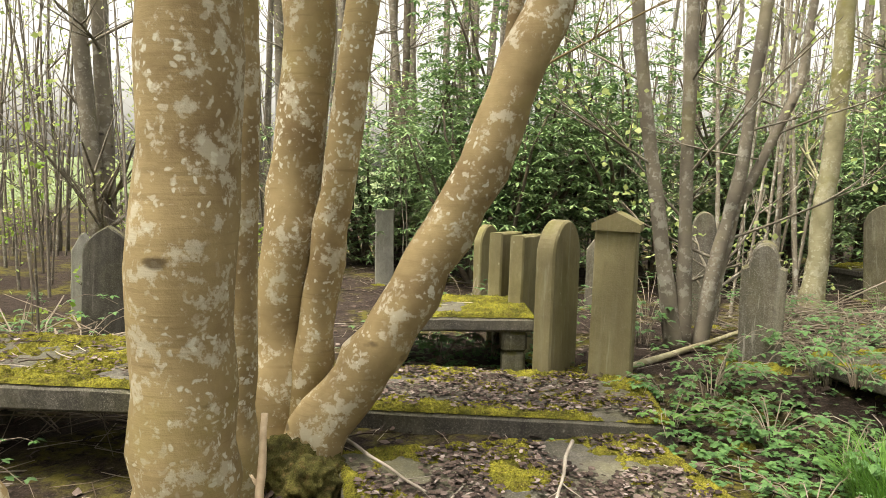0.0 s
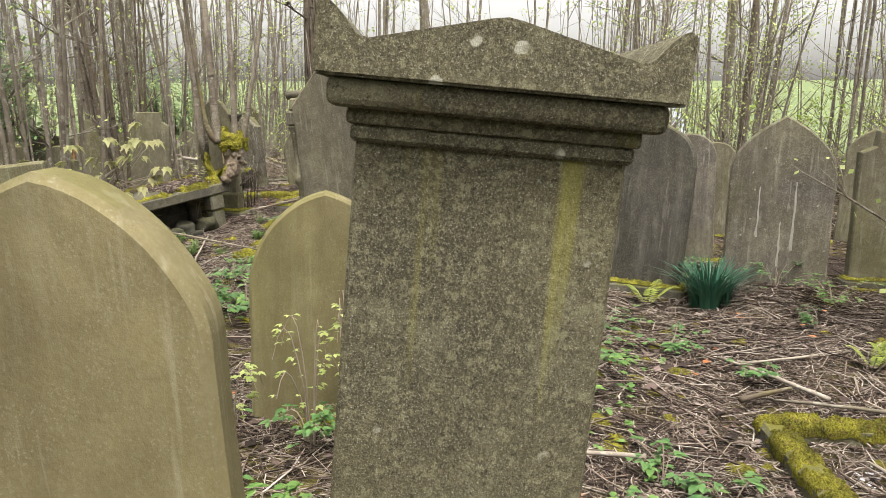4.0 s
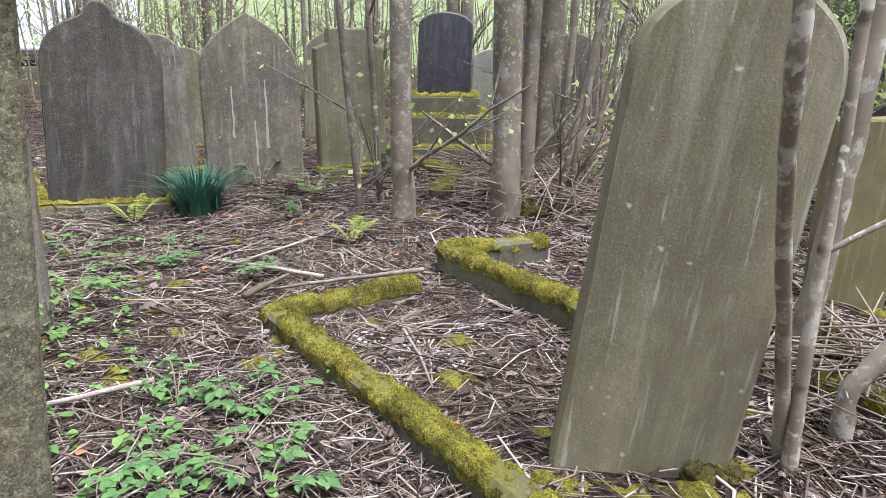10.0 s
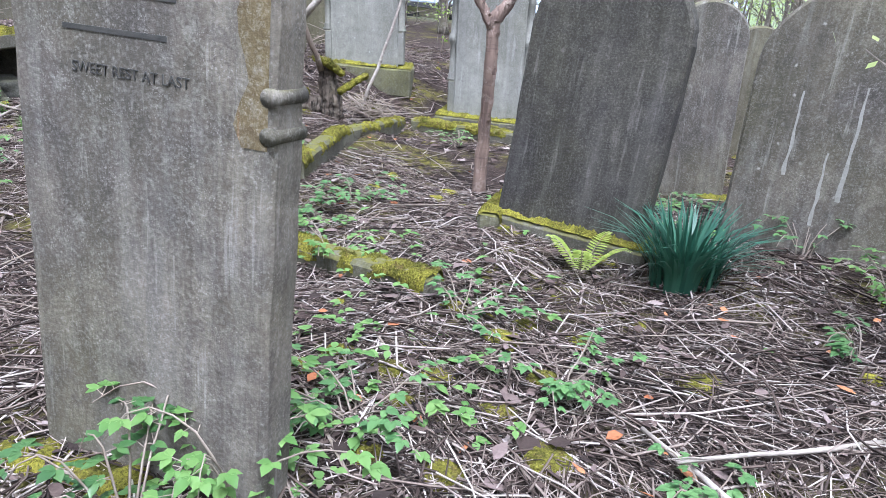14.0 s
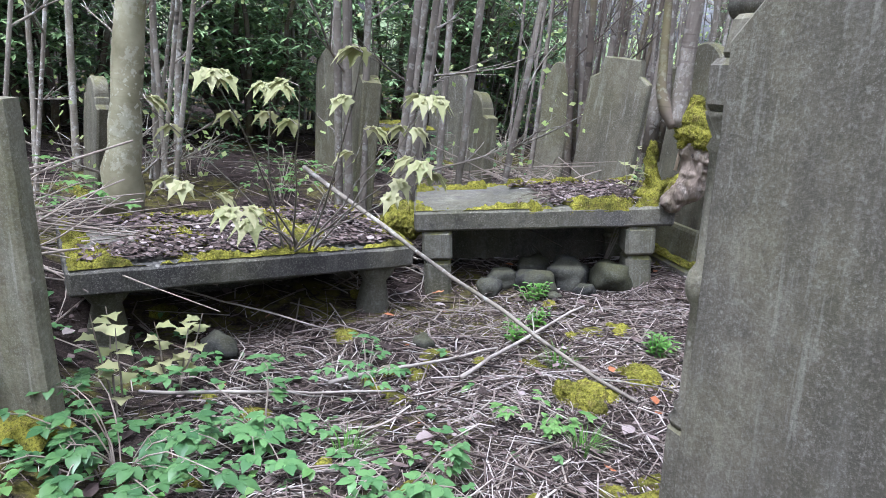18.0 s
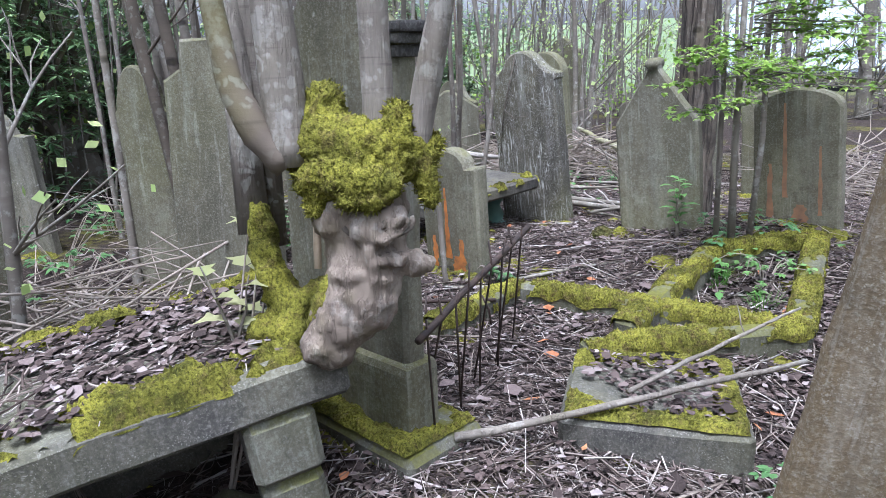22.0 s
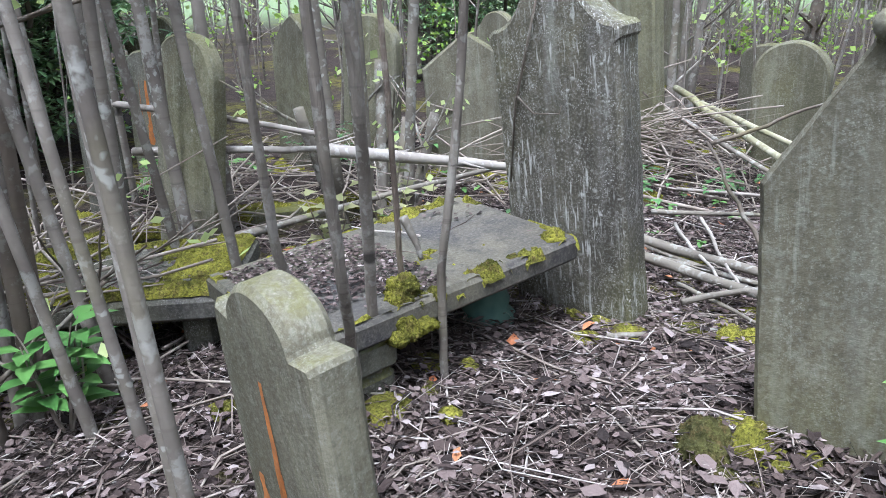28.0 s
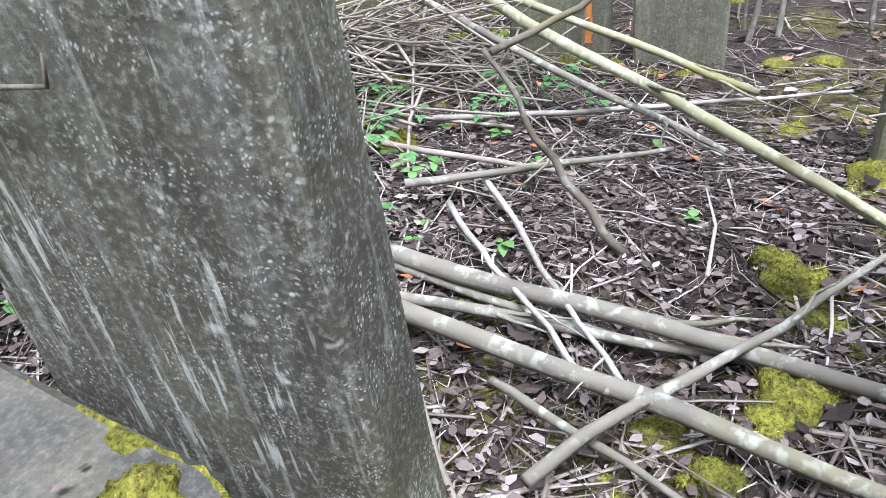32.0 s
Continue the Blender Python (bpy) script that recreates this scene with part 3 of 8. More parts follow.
def floor_z(x, y):
    """Height of the built ground sheet at arrays x, y."""
    xs, ys, z = GRID
    i = np.clip(np.searchsorted(xs, x) - 1, 0, len(xs) - 2)
    j = np.clip(np.searchsorted(ys, y) - 1, 0, len(ys) - 2)
    u, v = (x - xs[i]) / (xs[i + 1] - xs[i]), (y - ys[j]) / (ys[j + 1] - ys[j])
    return (1 - u) * (1 - v) * z[j, i] + u * (1 - v) * z[j, i + 1] + (1 - u) * v * z[j + 1, i] + u * v * z[j + 1, i + 1]


def build_ground():
    near_x, near_y = np.arange(-4, 15.01, 0.08), np.arange(-6, 12.51, 0.08)
    def spread(a):
        out = [a[-1] + 0.3]
        while out[-1] < 2600:
            out.append(out[-1] + max(0.3, (out[-1] - a[-1]) * 0.22))
        inn = [a[0] - 0.3]
        while inn[-1] > -2600:
            inn.append(inn[-1] - max(0.3, (a[0] - inn[-1]) * 0.22))
        return np.array(inn[::-1] + list(a) + out)
    xs, ys = spread(near_x), spread(near_y)
    gx, gy = np.meshgrid(xs, ys)
    z = ground_np(gx.ravel(), gy.ravel())
    px, py = gx.ravel(), gy.ravel()
    nearby = np.hypot(px - 5, py - 3) < 16
    for i in np.nonzero(nearby)[0]:
        q = Vector((px[i] * 1.3, py[i] * 1.3, 0))
        z[i] += 0.024 * noise.noise(q * 2.2) + 0.013 * noise.noise(q * 5.0)
    nx, ny = len(xs), len(ys)
    GRID.extend([xs, ys, z.reshape(ny, nx)])
    me = bpy.data.meshes.new("ground")
    idx = np.arange(nx * ny).reshape(ny, nx)
    faces = np.stack([idx[:-1, :-1], idx[:-1, 1:], idx[1:, 1:], idx[1:, :-1]], -1).reshape(-1, 4)
    me.from_pydata(np.stack([px, py, z], 1).tolist(), [], faces.tolist())
    me.polygons.foreach_set("use_smooth", [True] * len(me.polygons))
    me.materials.append(GROUND)
    tagged(new("ground", me), "woodland floor of leaf mould, twigs and moss", "ground", kind="structure")


build_ground()


# ---- headstones ----
def arc(cx, cz, rx, rz, a0, a1, n):
    return [(cx + rx * math.cos(radians(a0 + (a1 - a0) * i / n)), cz + rz * math.sin(radians(a0 + (a1 - a0) * i / n))) for i in range(n + 1)]


def outline(kind, w, h):
    """Right half of the stone's front, from the foot to the middle of the top."""
    a = w / 2
    if kind == "round":
        r = [(a, 0), (a, h * 0.35)] + arc(0, h - a * 0.95, a, a * 0.95, 0, 90, 12)
    elif kind == "segment":
        r = [(a, 0), (a, h - a * 0.5)] + arc(0, h - a * 0.5, a, a * 0.5, 8, 90, 9)
    elif kind == "gothic":
        r = [(a, 0), (a, h * 0.55)]
        z0 = h - a * 1.25
        r += [(a * (1 - t ** 2.1), z0 + a * 1.25 * t ** 0.92) for t in [i / 12 for i in range(13)]]
    elif kind == "vault":
        z0, R = h - a * 1.30, a * 1.35
        r = [(a, 0), (a, z0 * 0.8)] + [(a - R + R * math.cos(radians(k * 75 / 16)), z0 + R * math.sin(radians(k * 75 / 16))) for k in range(17)]
    elif kind == "notch":
        r = [(a, 0), (a, h - 0.10), (a * 0.97, h - 0.088), (a * 0.66, h - 0.094)] + arc(0, h - 0.10, a * 0.64, 0.10, 8, 90, 9)
    elif kind == "shoulder":
        r = [(a, 0), (a, h * 0.70)] + arc(0, h * 0.72, a * 0.98, h * 0.21, 0, 68, 8)
        r += [(a * 0.30, h * 0.925)] + arc(0, h * 0.925, a * 0.24, h * 0.075, 10, 90, 6)
    elif kind == "ogee":
        e = h - a * 0.62
        r = [(a, 0), (a, e - a * 0.22), (a * 1.05, e - a * 0.17), (a * 1.05, e - a * 0.06), (a * 0.98, e)]
        r += [(a * (0.98 - 0.44 * t), e + a * 0.26 * t ** 2.2) for t in (0.25, 0.5, 0.75, 1.0)]
        r += arc(0, e + a * 0.08, a * 0.56, a * 0.54, 22, 90, 9)
    elif kind == "gable":
        r = [(a, 0), (a, h * 0.66), (a * 0.92, h * 0.69), (a * 0.16, h * 0.945), (a * 0.13, h * 0.955)] + arc(0, h * 0.962, a * 0.13, h * 0.038, 0, 90, 5)
    elif kind == "scroll":
        r = [(a, 0), (a, h * 0.80), (a * 0.72, h * 0.82), (a * 0.66, h * 0.87)] + arc(0, h * 0.86, a * 0.62, h * 0.14, 8, 90, 8)
    elif kind == "peak":
        r = [(a, 0), (a, h * 0.80), (a * 0.55, h * 0.90), (a * 0.1, h)]
    elif kind == "clip":
        r = [(a, 0), (a, h * 0.86), (a * 0.66, h * 0.90), (a * 0.60, h)]
    else:
        r = [(a, 0), (a, h)]
    if r[-1][0] > 1e-4:
        r.append((0.0, r[-1][1]))
    return r


def tombstone_bm(kind, w, h, th, bev=0.014, seed=0, chip=0.006):
    half = outline(kind, w, h)
    ring = [(-x, z) for x, z in half] + [(x, z) for x, z in half[-2::-1]]
    ring[0], ring[-1] = (ring[0][0], -0.3), (ring[-1][0], -0.3)
    dense = []
    for i, p in enumerate(ring):
        q = ring[(i + 1) % len(ring)]
        k = max(1, int(math.dist(p, q) / 0.09)) if i < len(ring) - 1 else 1
        dense += [(p[0] + (q[0] - p[0]) * j / k, p[1] + (q[1] - p[1]) * j / k) for j in range(k)]
    cz = h * 0.5
    bm = bmesh.new()
    def loop(y, inset):
        vs = []
        for x, z in dense:
            e = noise.noise(Vector((x * 7 + seed * 5.3, y * 3, z * 7))) * chip
            s = 1 - inset / (w / 2)
            sz = 1 - inset / (h / 2)
            vs.append(bm.verts.new((x * s + e, y + e * 0.4, cz + (z - cz) * sz + e)))
        return vs
    loops = [loop(-th / 2, bev), loop(-th / 2 + bev, 0), loop(th / 2 - bev, 0), loop(th / 2, bev)]
    n = len(dense)
    for a, b in zip(loops, loops[1:]):
        for i in range(n):
            bm.faces.new((a[i], a[(i + 1) % n], b[(i + 1) % n], b[i]))
    bm.faces.new(loops[0][::-1])
    bm.faces.new(loops[-1])
    bmesh.ops.recalc_face_normals(bm, faces=bm.faces)
    return bm


def moss_patch(w, d, seed=0, thick=0.03, cover=0.5, cell=0.02, edge=0.35):
    """A lumpy mat of moss over a w by d top, with gaps and sunken borders; more of it towards the rim where edge is set."""
    nx, ny = max(4, int(w / cell)), max(4, int(d / cell))
    pile, val = Pile(), {}
    for i in range(nx + 1):
        for j in range(ny + 1):
            x, y = (i / nx - 0.5) * w, (j / ny - 0.5) * d
            q = Vector((x * 3 + seed * 7.7, y * 3 - seed * 3.3, seed))
            near = min(min(i, nx - i) * w / nx, min(j, ny - j) * d / ny)
            rim = 0.42 * max(0.0, 1 - near / (edge * 0.28)) if edge else 0.0
            v = noise.noise(q) * 0.55 + noise.noise(q * 3.3) * 0.33 + noise.noise(q * 9.0) * 0.2 + (cover - 0.5) + rim
            val[i, j] = (x, y, v)
    idx = {}
    def vert(i, j):
        if (i, j) not in idx:
            x, y, v = val[i, j]
            e = noise.noise(Vector((x * 48, y * 48, seed)))
            e2 = noise.noise(Vector((x * 17, y * 17, seed + 5)))
            z = -0.012 if v <= 0 else thick * min(1.0, v * 3.2) ** 0.7 * (0.75 + 0.4 * e2) + 0.008 * e
            if i in (0, nx) or j in (0, ny):
                z = min(z, 0.004)
            idx[i, j] = len(pile.v)
            pile.v.append((x + 0.45 * cell * e, y + 0.45 * cell * e2, z))
        return idx[i, j]
    for i in range(nx):
        for j in range(ny):
            c = [(i, j), (i + 1, j), (i + 1, j + 1), (i, j + 1)]
            if max(val[k][2] for k in c) > 0:
                q = [vert(*k) for k in c]
                m = [sum(pile.v[k][a] for k in q) / 4 for a in range(3)]
                h = abs(noise.noise(Vector((i * 1.7, j * 1.3, seed)))) * 0.03 if min(val[k][2] for k in c) > 0 else 0.0
                pile.v.append((m[0], m[1], m[2] + min(h, thick * 0.6)))
                e = len(pile.v) - 1
                pile.f += [(q[0], q[1], e), (q[1], q[2], e), (q[2], q[3], e), (q[3], q[0], e)]
    return pile


# streaks on the fronts: place across, from height, to height, half width
STAINS = {5: ((0.14, 0.35, 0.95, 0.014), (-0.20, 0.45, 0.90, 0.010), (0.02, 0.20, 0.60, 0.012)), 12: ((-0.06, 0.14, 0.52, 0.020), (-0.05, 0.12, 0.30, 0.030), (0.18, 0.05, 0.24, 0.045), (-0.30, 0.06, 0.24, 0.030), (0.10, 0.05, 0.14, 0.05)), 14: ((-0.12, 0.2, 0.75, 0.02), (0.28, 0.1, 0.5, 0.016), (-0.3, 0.05, 0.4, 0.03), (0.05, 0.02, 0.16, 0.1)),
          25: ((0.0, 0.35, 0.8, 0.03),), 30: ((0.05, 0.3, 0.75, 0.03),), 9: ((-0.02, 0.30, 0.50, 0.012), (0.07, 0.26, 0.46, 0.014), (0.12, 0.33, 0.52, 0.010), (-0.09, 0.24, 0.38, 0.008)), 16: ((0.3, 0.1, 0.35, 0.03),)}


def headstone(kind, x, y, yaw, w, h, lean=0, tilt=0, th=0.11, mat=None, label="", plinth=0, z=None, seed=0, moss=0.0, group="headstones", chip=0.006):
    """A headstone whose front foot stands at x, y. Returns the thing."""
    z0 = (gz(x, y) if z is None else z) - 0.03
    base = pose(x, y, z0, 0, 0, yaw)
    t = thing("headstone", label, "headstone", base, group)
    m = pose(0, th / 2, 0.10 if plinth else 0, tilt, lean, 0)
    s = part("slab", tombstone_bm(kind, w, h - (0.1 if plinth else 0), th, seed=seed, chip=chip), mat, t)
    s.matrix_local = m
    if plinth:
        p = part("plinth", block(w + plinth, th + plinth, 0.34, 0, th / 2, -0.22, 0.02, 1, 0.006, seed), STONE_KERB, t)
        mp = moss_patch(w + plinth - 0.02, th + plinth - 0.02, seed, 0.035, 0.62).ob("moss", MOSS, t, "yellow-green cushion moss")
        mp.matrix_local = pose(0, th / 2, 0.12)
    if z0 > -0.5 and seed not in (5, 9, 15):
        mp = moss_patch(w + 0.14, 0.2, seed + 50, 0.05, 0.52, 0.022, 0.0)
        mp.v = [(a, b, c - 0.3 * abs(b + 0.02)) for a, b, c in mp.v]
        mp.ob("moss_foot", MOSS, t, "moss at the stone's foot").matrix_local = pose(0, -0.05, 0.035)
    for k, (u, z1, z2, ww) in enumerate(STAINS.get(seed, ())):
        st = Pile()
        n = 14
        for i in range(n + 1):
            f = i / n
            zz = z1 + (z2 - z1) * f
            hw = ww * (0.35 + 0.65 * (1 - f)) * (0.7 + 0.6 * noise.noise(Vector((f * 6, k * 3.1, seed)))) + 0.002
            xx = u * w + 0.01 * noise.noise(Vector((f * 4, k, seed + 2.0)))
            st.v += [(xx - hw, -0.0018, zz), (xx + hw, -0.0018, zz)]
            if i:
                e = 2 * i
                st.f.append((e - 2, e - 1, e + 1, e))
        o = st.ob({5: "lichen_run", 9: "splash_mark"}.get(seed, "rust_stain"), {5: LICHEN_RUN, 9: WHITEWASH, 14: RUST_BROWN}.get(seed, ORANGE), t, {5: "pale lichen run", 9: "white splash mark", 14: "brown rust run"}.get(seed, "orange rust streak"))
        o.matrix_local = m @ pose(0, -th / 2, 0)
    if moss:
        mp = moss_patch(w * 0.34, th, seed + 3, 0.03, 0.55 + moss * 0.2, 0.018).ob("moss", MOSS, t, "moss along the top edge")
        mp.matrix_local = m @ pose(0, 0, h - 0.012 if not plinth else h - 0.112)
    return t


ROWS = (
    # kind, x, y, yaw, w, h, lean, tilt, th, material, label, plinth, seed
    ("vault", 0.952, 0.909, -63.5, 0.48, 1.47, -3.5, 1, 0.11, STONE_OLIVE, "pointed olive sandstone headstone with smooth back", 0, 1),
    ("vault", 3.03, 1.84, -60, 0.74, 1.20, 1, 2, 0.10, STONE_OLIVE, "smaller pointed headstone with pale stains and creeper", 0, 2),
    ("round", 2.17, -1.28, -113, 0.575, 1.60, 6, 3, 0.10, STONE_MERE, "tall round-topped headstone leaning among saplings", 0, 3),
    ("shoulder", 6.42, 0.85, -96, 0.86, 1.64, 3, -2, 0.12, STONE_DARK, "sooty shouldered headstone on a mossy plinth", 0.12, 4),
    ("gothic", 6.95, -0.33, -86, 0.85, 1.52, 0, -2, 0.12, STONE_BROWN, "brown pointed headstone with pale lichen runs", 0, 5),
    ("clip", 7.25, -1.28, -76, 0.70, 1.42, 0, -2, 0.11, STONE_GREY, "grey headstone with stepped shoulders behind thin stems", 0.08, 6),
    ("scroll", 3.80, 1.12, -84, 0.72, 1.62, 0.5, -2, 0.12, STONE_BROWN, "inscribed brown headstone with flaked orange edge and ivy", 0, 7),
    ("flat", 3.70, 4.86, -25, 0.56, 1.12, -6, 0, 0.10, STONE_GREY, "pale leaning headstone edge beside brambles", 0, 61),
    ("peak", 7.92, 4.62, -76, 0.92, 1.46, 9, 6, 0.11, STONE_OCHRE, "leaning ochre headstone with white splashes", 0, 9),
    ("notch", 8.795, 7.255, -83, 0.405, 0.73, -1, 3, 0.10, STONE_GREY, "small footstone streaked with orange rust", 0, 12),
    ("gable", 9.985, 6.71, -77, 0.49, 1.05, -5, 2, 0.09, STONE_GREY, "gabled grey headstone with a roll at its apex", 0, 13),
    ("segment", 10.50, 6.13, -86, 0.48, 0.83, -5, 2, 0.09, STONE_GREY, "headstone with brown rust runs inside mossy kerbs", 0, 14),
    ("ogee", 10.20, 7.91, -76, 0.52, 1.28, -5, 3, 0.15, STONE_SPECK, "tall scrolled headstone specked white with lichen", 0, 15),
    ("round", 13.05, 8.80, -75, 0.50, 0.90, -2, 2, 0.10, STONE_GREY, "round-topped grey headstone behind brushwood", 0, 16),
    ("round", 13.13, 8.22, -76, 0.42, 0.86, -4, 2, 0.10, STONE_GREY, "round-topped grey headstone behind brushwood", 0, 17),
    ("segment", 13.70, 9.40, -85, 0.45, 0.78, -2, 0, 0.10, STONE_GREY, "grey headstone behind brushwood", 0, 18),
    ("round", 12.30, 9.55, -80, 0.50, 1.36, -5, 2, 0.14, STONE_GREY, "round-topped headstone with a raised rim", 0, 19),
    ("segment", 12.28, 7.02, -82, 0.60, 0.95, -4, 2, 0.10, STONE_GREY, "broad grey headstone beside fallen poles", 0, 68),
    ("ogee", 15.30, 11.75, -75, 0.60, 1.58, -5, 2, 0.14, STONE_GREY, "scrolled grey headstone beyond brushwood", 0, 20),
    ("scroll", 7.70, 8.78, -60, 0.40, 1.38, -3, -2, 0.13, STONE_GREY, "grey headstone with scrolled shoulders among suckers", 0, 21),
    ("clip", 7.64, 7.63, -55, 0.54, 1.36, 0, -3, 0.11, STONE_GREY, "broad grey headstone with pale spots", 0, 22),
    ("peak", 8.96, 10.80, -60, 0.30, 1.03, 5, 0, 0.1, STONE_RUST, "headstone with an orange stain", 0, 25),
    ("round", 9.17, 9.75, -66, 0.42, 1.18, 5, -6, 0.1, STONE_GREY, "leaning grey headstone between saplings", 0, 26),
    ("gothic", 10.36, 11.0, -80, 0.55, 1.11, 4, 0, 0.1, STONE_GREY, "grey headstone behind saplings", 0, 27),
    ("round", 10.95, 11.0, -65, 0.50, 1.07, 4, 0, 0.1, STONE_GREY, "grey headstone behind saplings", 0, 28),
    ("ogee", 12.70, 11.7, -80, 0.75, 1.0, 4, 0, 0.1, STONE_GREY, "grey headstone behind saplings", 0, 29),
    ("round", 9.40, 11.4, -60, 0.36, 0.95, 5, 0, 0.1, STONE_RUST, "headstone with an orange stain", 0, 30),
    ("gothic", -3.00, 6.25, 4, 0.42, 1.06, 3, 0, 0.1, STONE_DARK, "dark ribbed headstone beside brambles", 0, 31),
    ("peak", -3.74, 7.30, 5, 0.22, 0.90, 2, 0, 0.1, STONE_PALE, "pale narrow headstone beside brambles", 0, 32),
    ("flat", -0.85, 9.90, 6, 0.26, 1.08, 0, 0, 0.12, STONE_PALE, "pale narrow stone post", 0, 33),
    ("round", 0.86, 5.30, 60, 0.55, 1.18, 1, 0, 0.14, STONE_OLIVE, "olive headstone seen nearly edge-on", 0, 35),
    ("flat", 0.70, 5.95, 66, 0.60, 1.00, 2, 0, 0.12, STONE_OLIVE, "olive headstone seen nearly edge-on", 0, 36),
    ("flat", 0.55, 6.30, 66, 0.55, 1.00, 2, 0, 0.12, STONE_OLIVE, "olive headstone seen nearly edge-on", 0, 37),
    ("round", 0.50, 8.20, 62, 0.50, 0.98, 0, 0, 0.10, STONE_OLIVE, "olive headstone seen nearly edge-on", 0, 38),
    ("scroll", 2.26, 5.20, -24, 0.30, 0.92, 0, 0, 0.16, STONE_BROWN, "narrow olive headstone in undergrowth", 0, 39),
    ("scroll", 2.45, 6.9, -16, 0.34, 1.15, 0, 0, 0.12, STONE_BROWN, "olive headstone among stems", 0, 42),
    ("peak", 1.75, 8.2, -16, 0.30, 0.90, 0, 0, 0.12, STONE_BROWN, "small olive headstone in shade", 0, 43),
    ("scroll", 7.20, 10.4, -48, 0.64, 1.10, -5, 0, 0.1, STONE_BROWN, "brown headstone before dark evergreens", 0, 47),
    ("round", 5.62, 8.98, -48, 0.60, 1.30, -4, 0, 0.16, STONE_GREY, "round-topped grey-brown headstone in undergrowth", 0, 48),
    ("clip", 5.45, 7.62, -82, 0.52, 1.34, -2, 0, 0.15, STONE_GREY, "narrow grey headstone with a moulded shoulder behind a tomb", 0, 71),
    ("scroll", 6.62, 8.10, -70, 0.42, 1.02, -3, 0, 0.13, STONE_GREY, "small grey headstone among suckers", 0, 72),
    ("scroll", 3.55, 8.25, -70, 0.46, 0.92, 8, 0, 0.11, STONE_GREY, "grey leaning headstone among thin saplings", 0, 73),
    ("peak", 11.2, 9.9, -40, 0.60, 0.95, -4, 0, 0.1, STONE_GREY, "grey headstone in a far row", 0, 49),
    ("ogee", 9.9, 7.0 + 5.6, -40, 0.60, 1.1, -4, 0, 0.1, STONE_GREY, "grey headstone in a far row", 0, 50),
    ("round", 8.1, 0.45, -62, 0.55, 1.40, -3, 0, 0.1, STONE_BROWN, "brown headstone in a further row", 0, 52),
    ("round", 10.4, 0.3, -70, 0.55, 1.30, -2, 0, 0.1, STONE_GREY, "grey headstone in a further row", 0, 53),
    ("gothic", 10.2, 2.0 - 3.4, -95, 0.55, 1.45, 2, 0, 0.1, STONE_GREY, "grey headstone in a further row", 0, 54),
    ("round", 6.75, -5.2, -120, 0.50, 1.40, 1, 0, 0.1, STONE_GREY, "grey round-topped headstone behind saplings", 0, 55),
    ("flat", 3.30, -3.35, -112, 0.42, 1.10, -1, 0, 0.12, STONE_OLIVE, "flat-topped olive headstone on mossy ground", 0, 56),
    ("round", 4.05, -4.45, -105, 0.48, 1.04, -4, 0, 0.1, STONE_SLATE, "polished dark slate headstone", 0, 57),
    ("segment", 4.55, -5.05, -125, 0.45, 1.10, -2, 0, 0.1, STONE_DARK, "dark headstone beside a monument", 0, 58),
    ("segment", 8.95, -3.4, -105, 0.60, 1.25, 0, 0, 0.1, STONE_PALE, "pale headstone beyond the stepped tomb", 0, 59),
    ("round", 8.6, -4.3, -110, 0.60, 1.45, 0, 0, 0.1, STONE_BROWN, "brown headstone among stems", 0, 60),
)
for kd, x, y, yaw, w, h, lean, tilt, th, mt, lab, pl, sd in ROWS:
    headstone(kd, x, y, yaw, w, h, lean, tilt, th, mt, lab, pl, seed=sd, moss=0.4 if sd == 3 else 0)


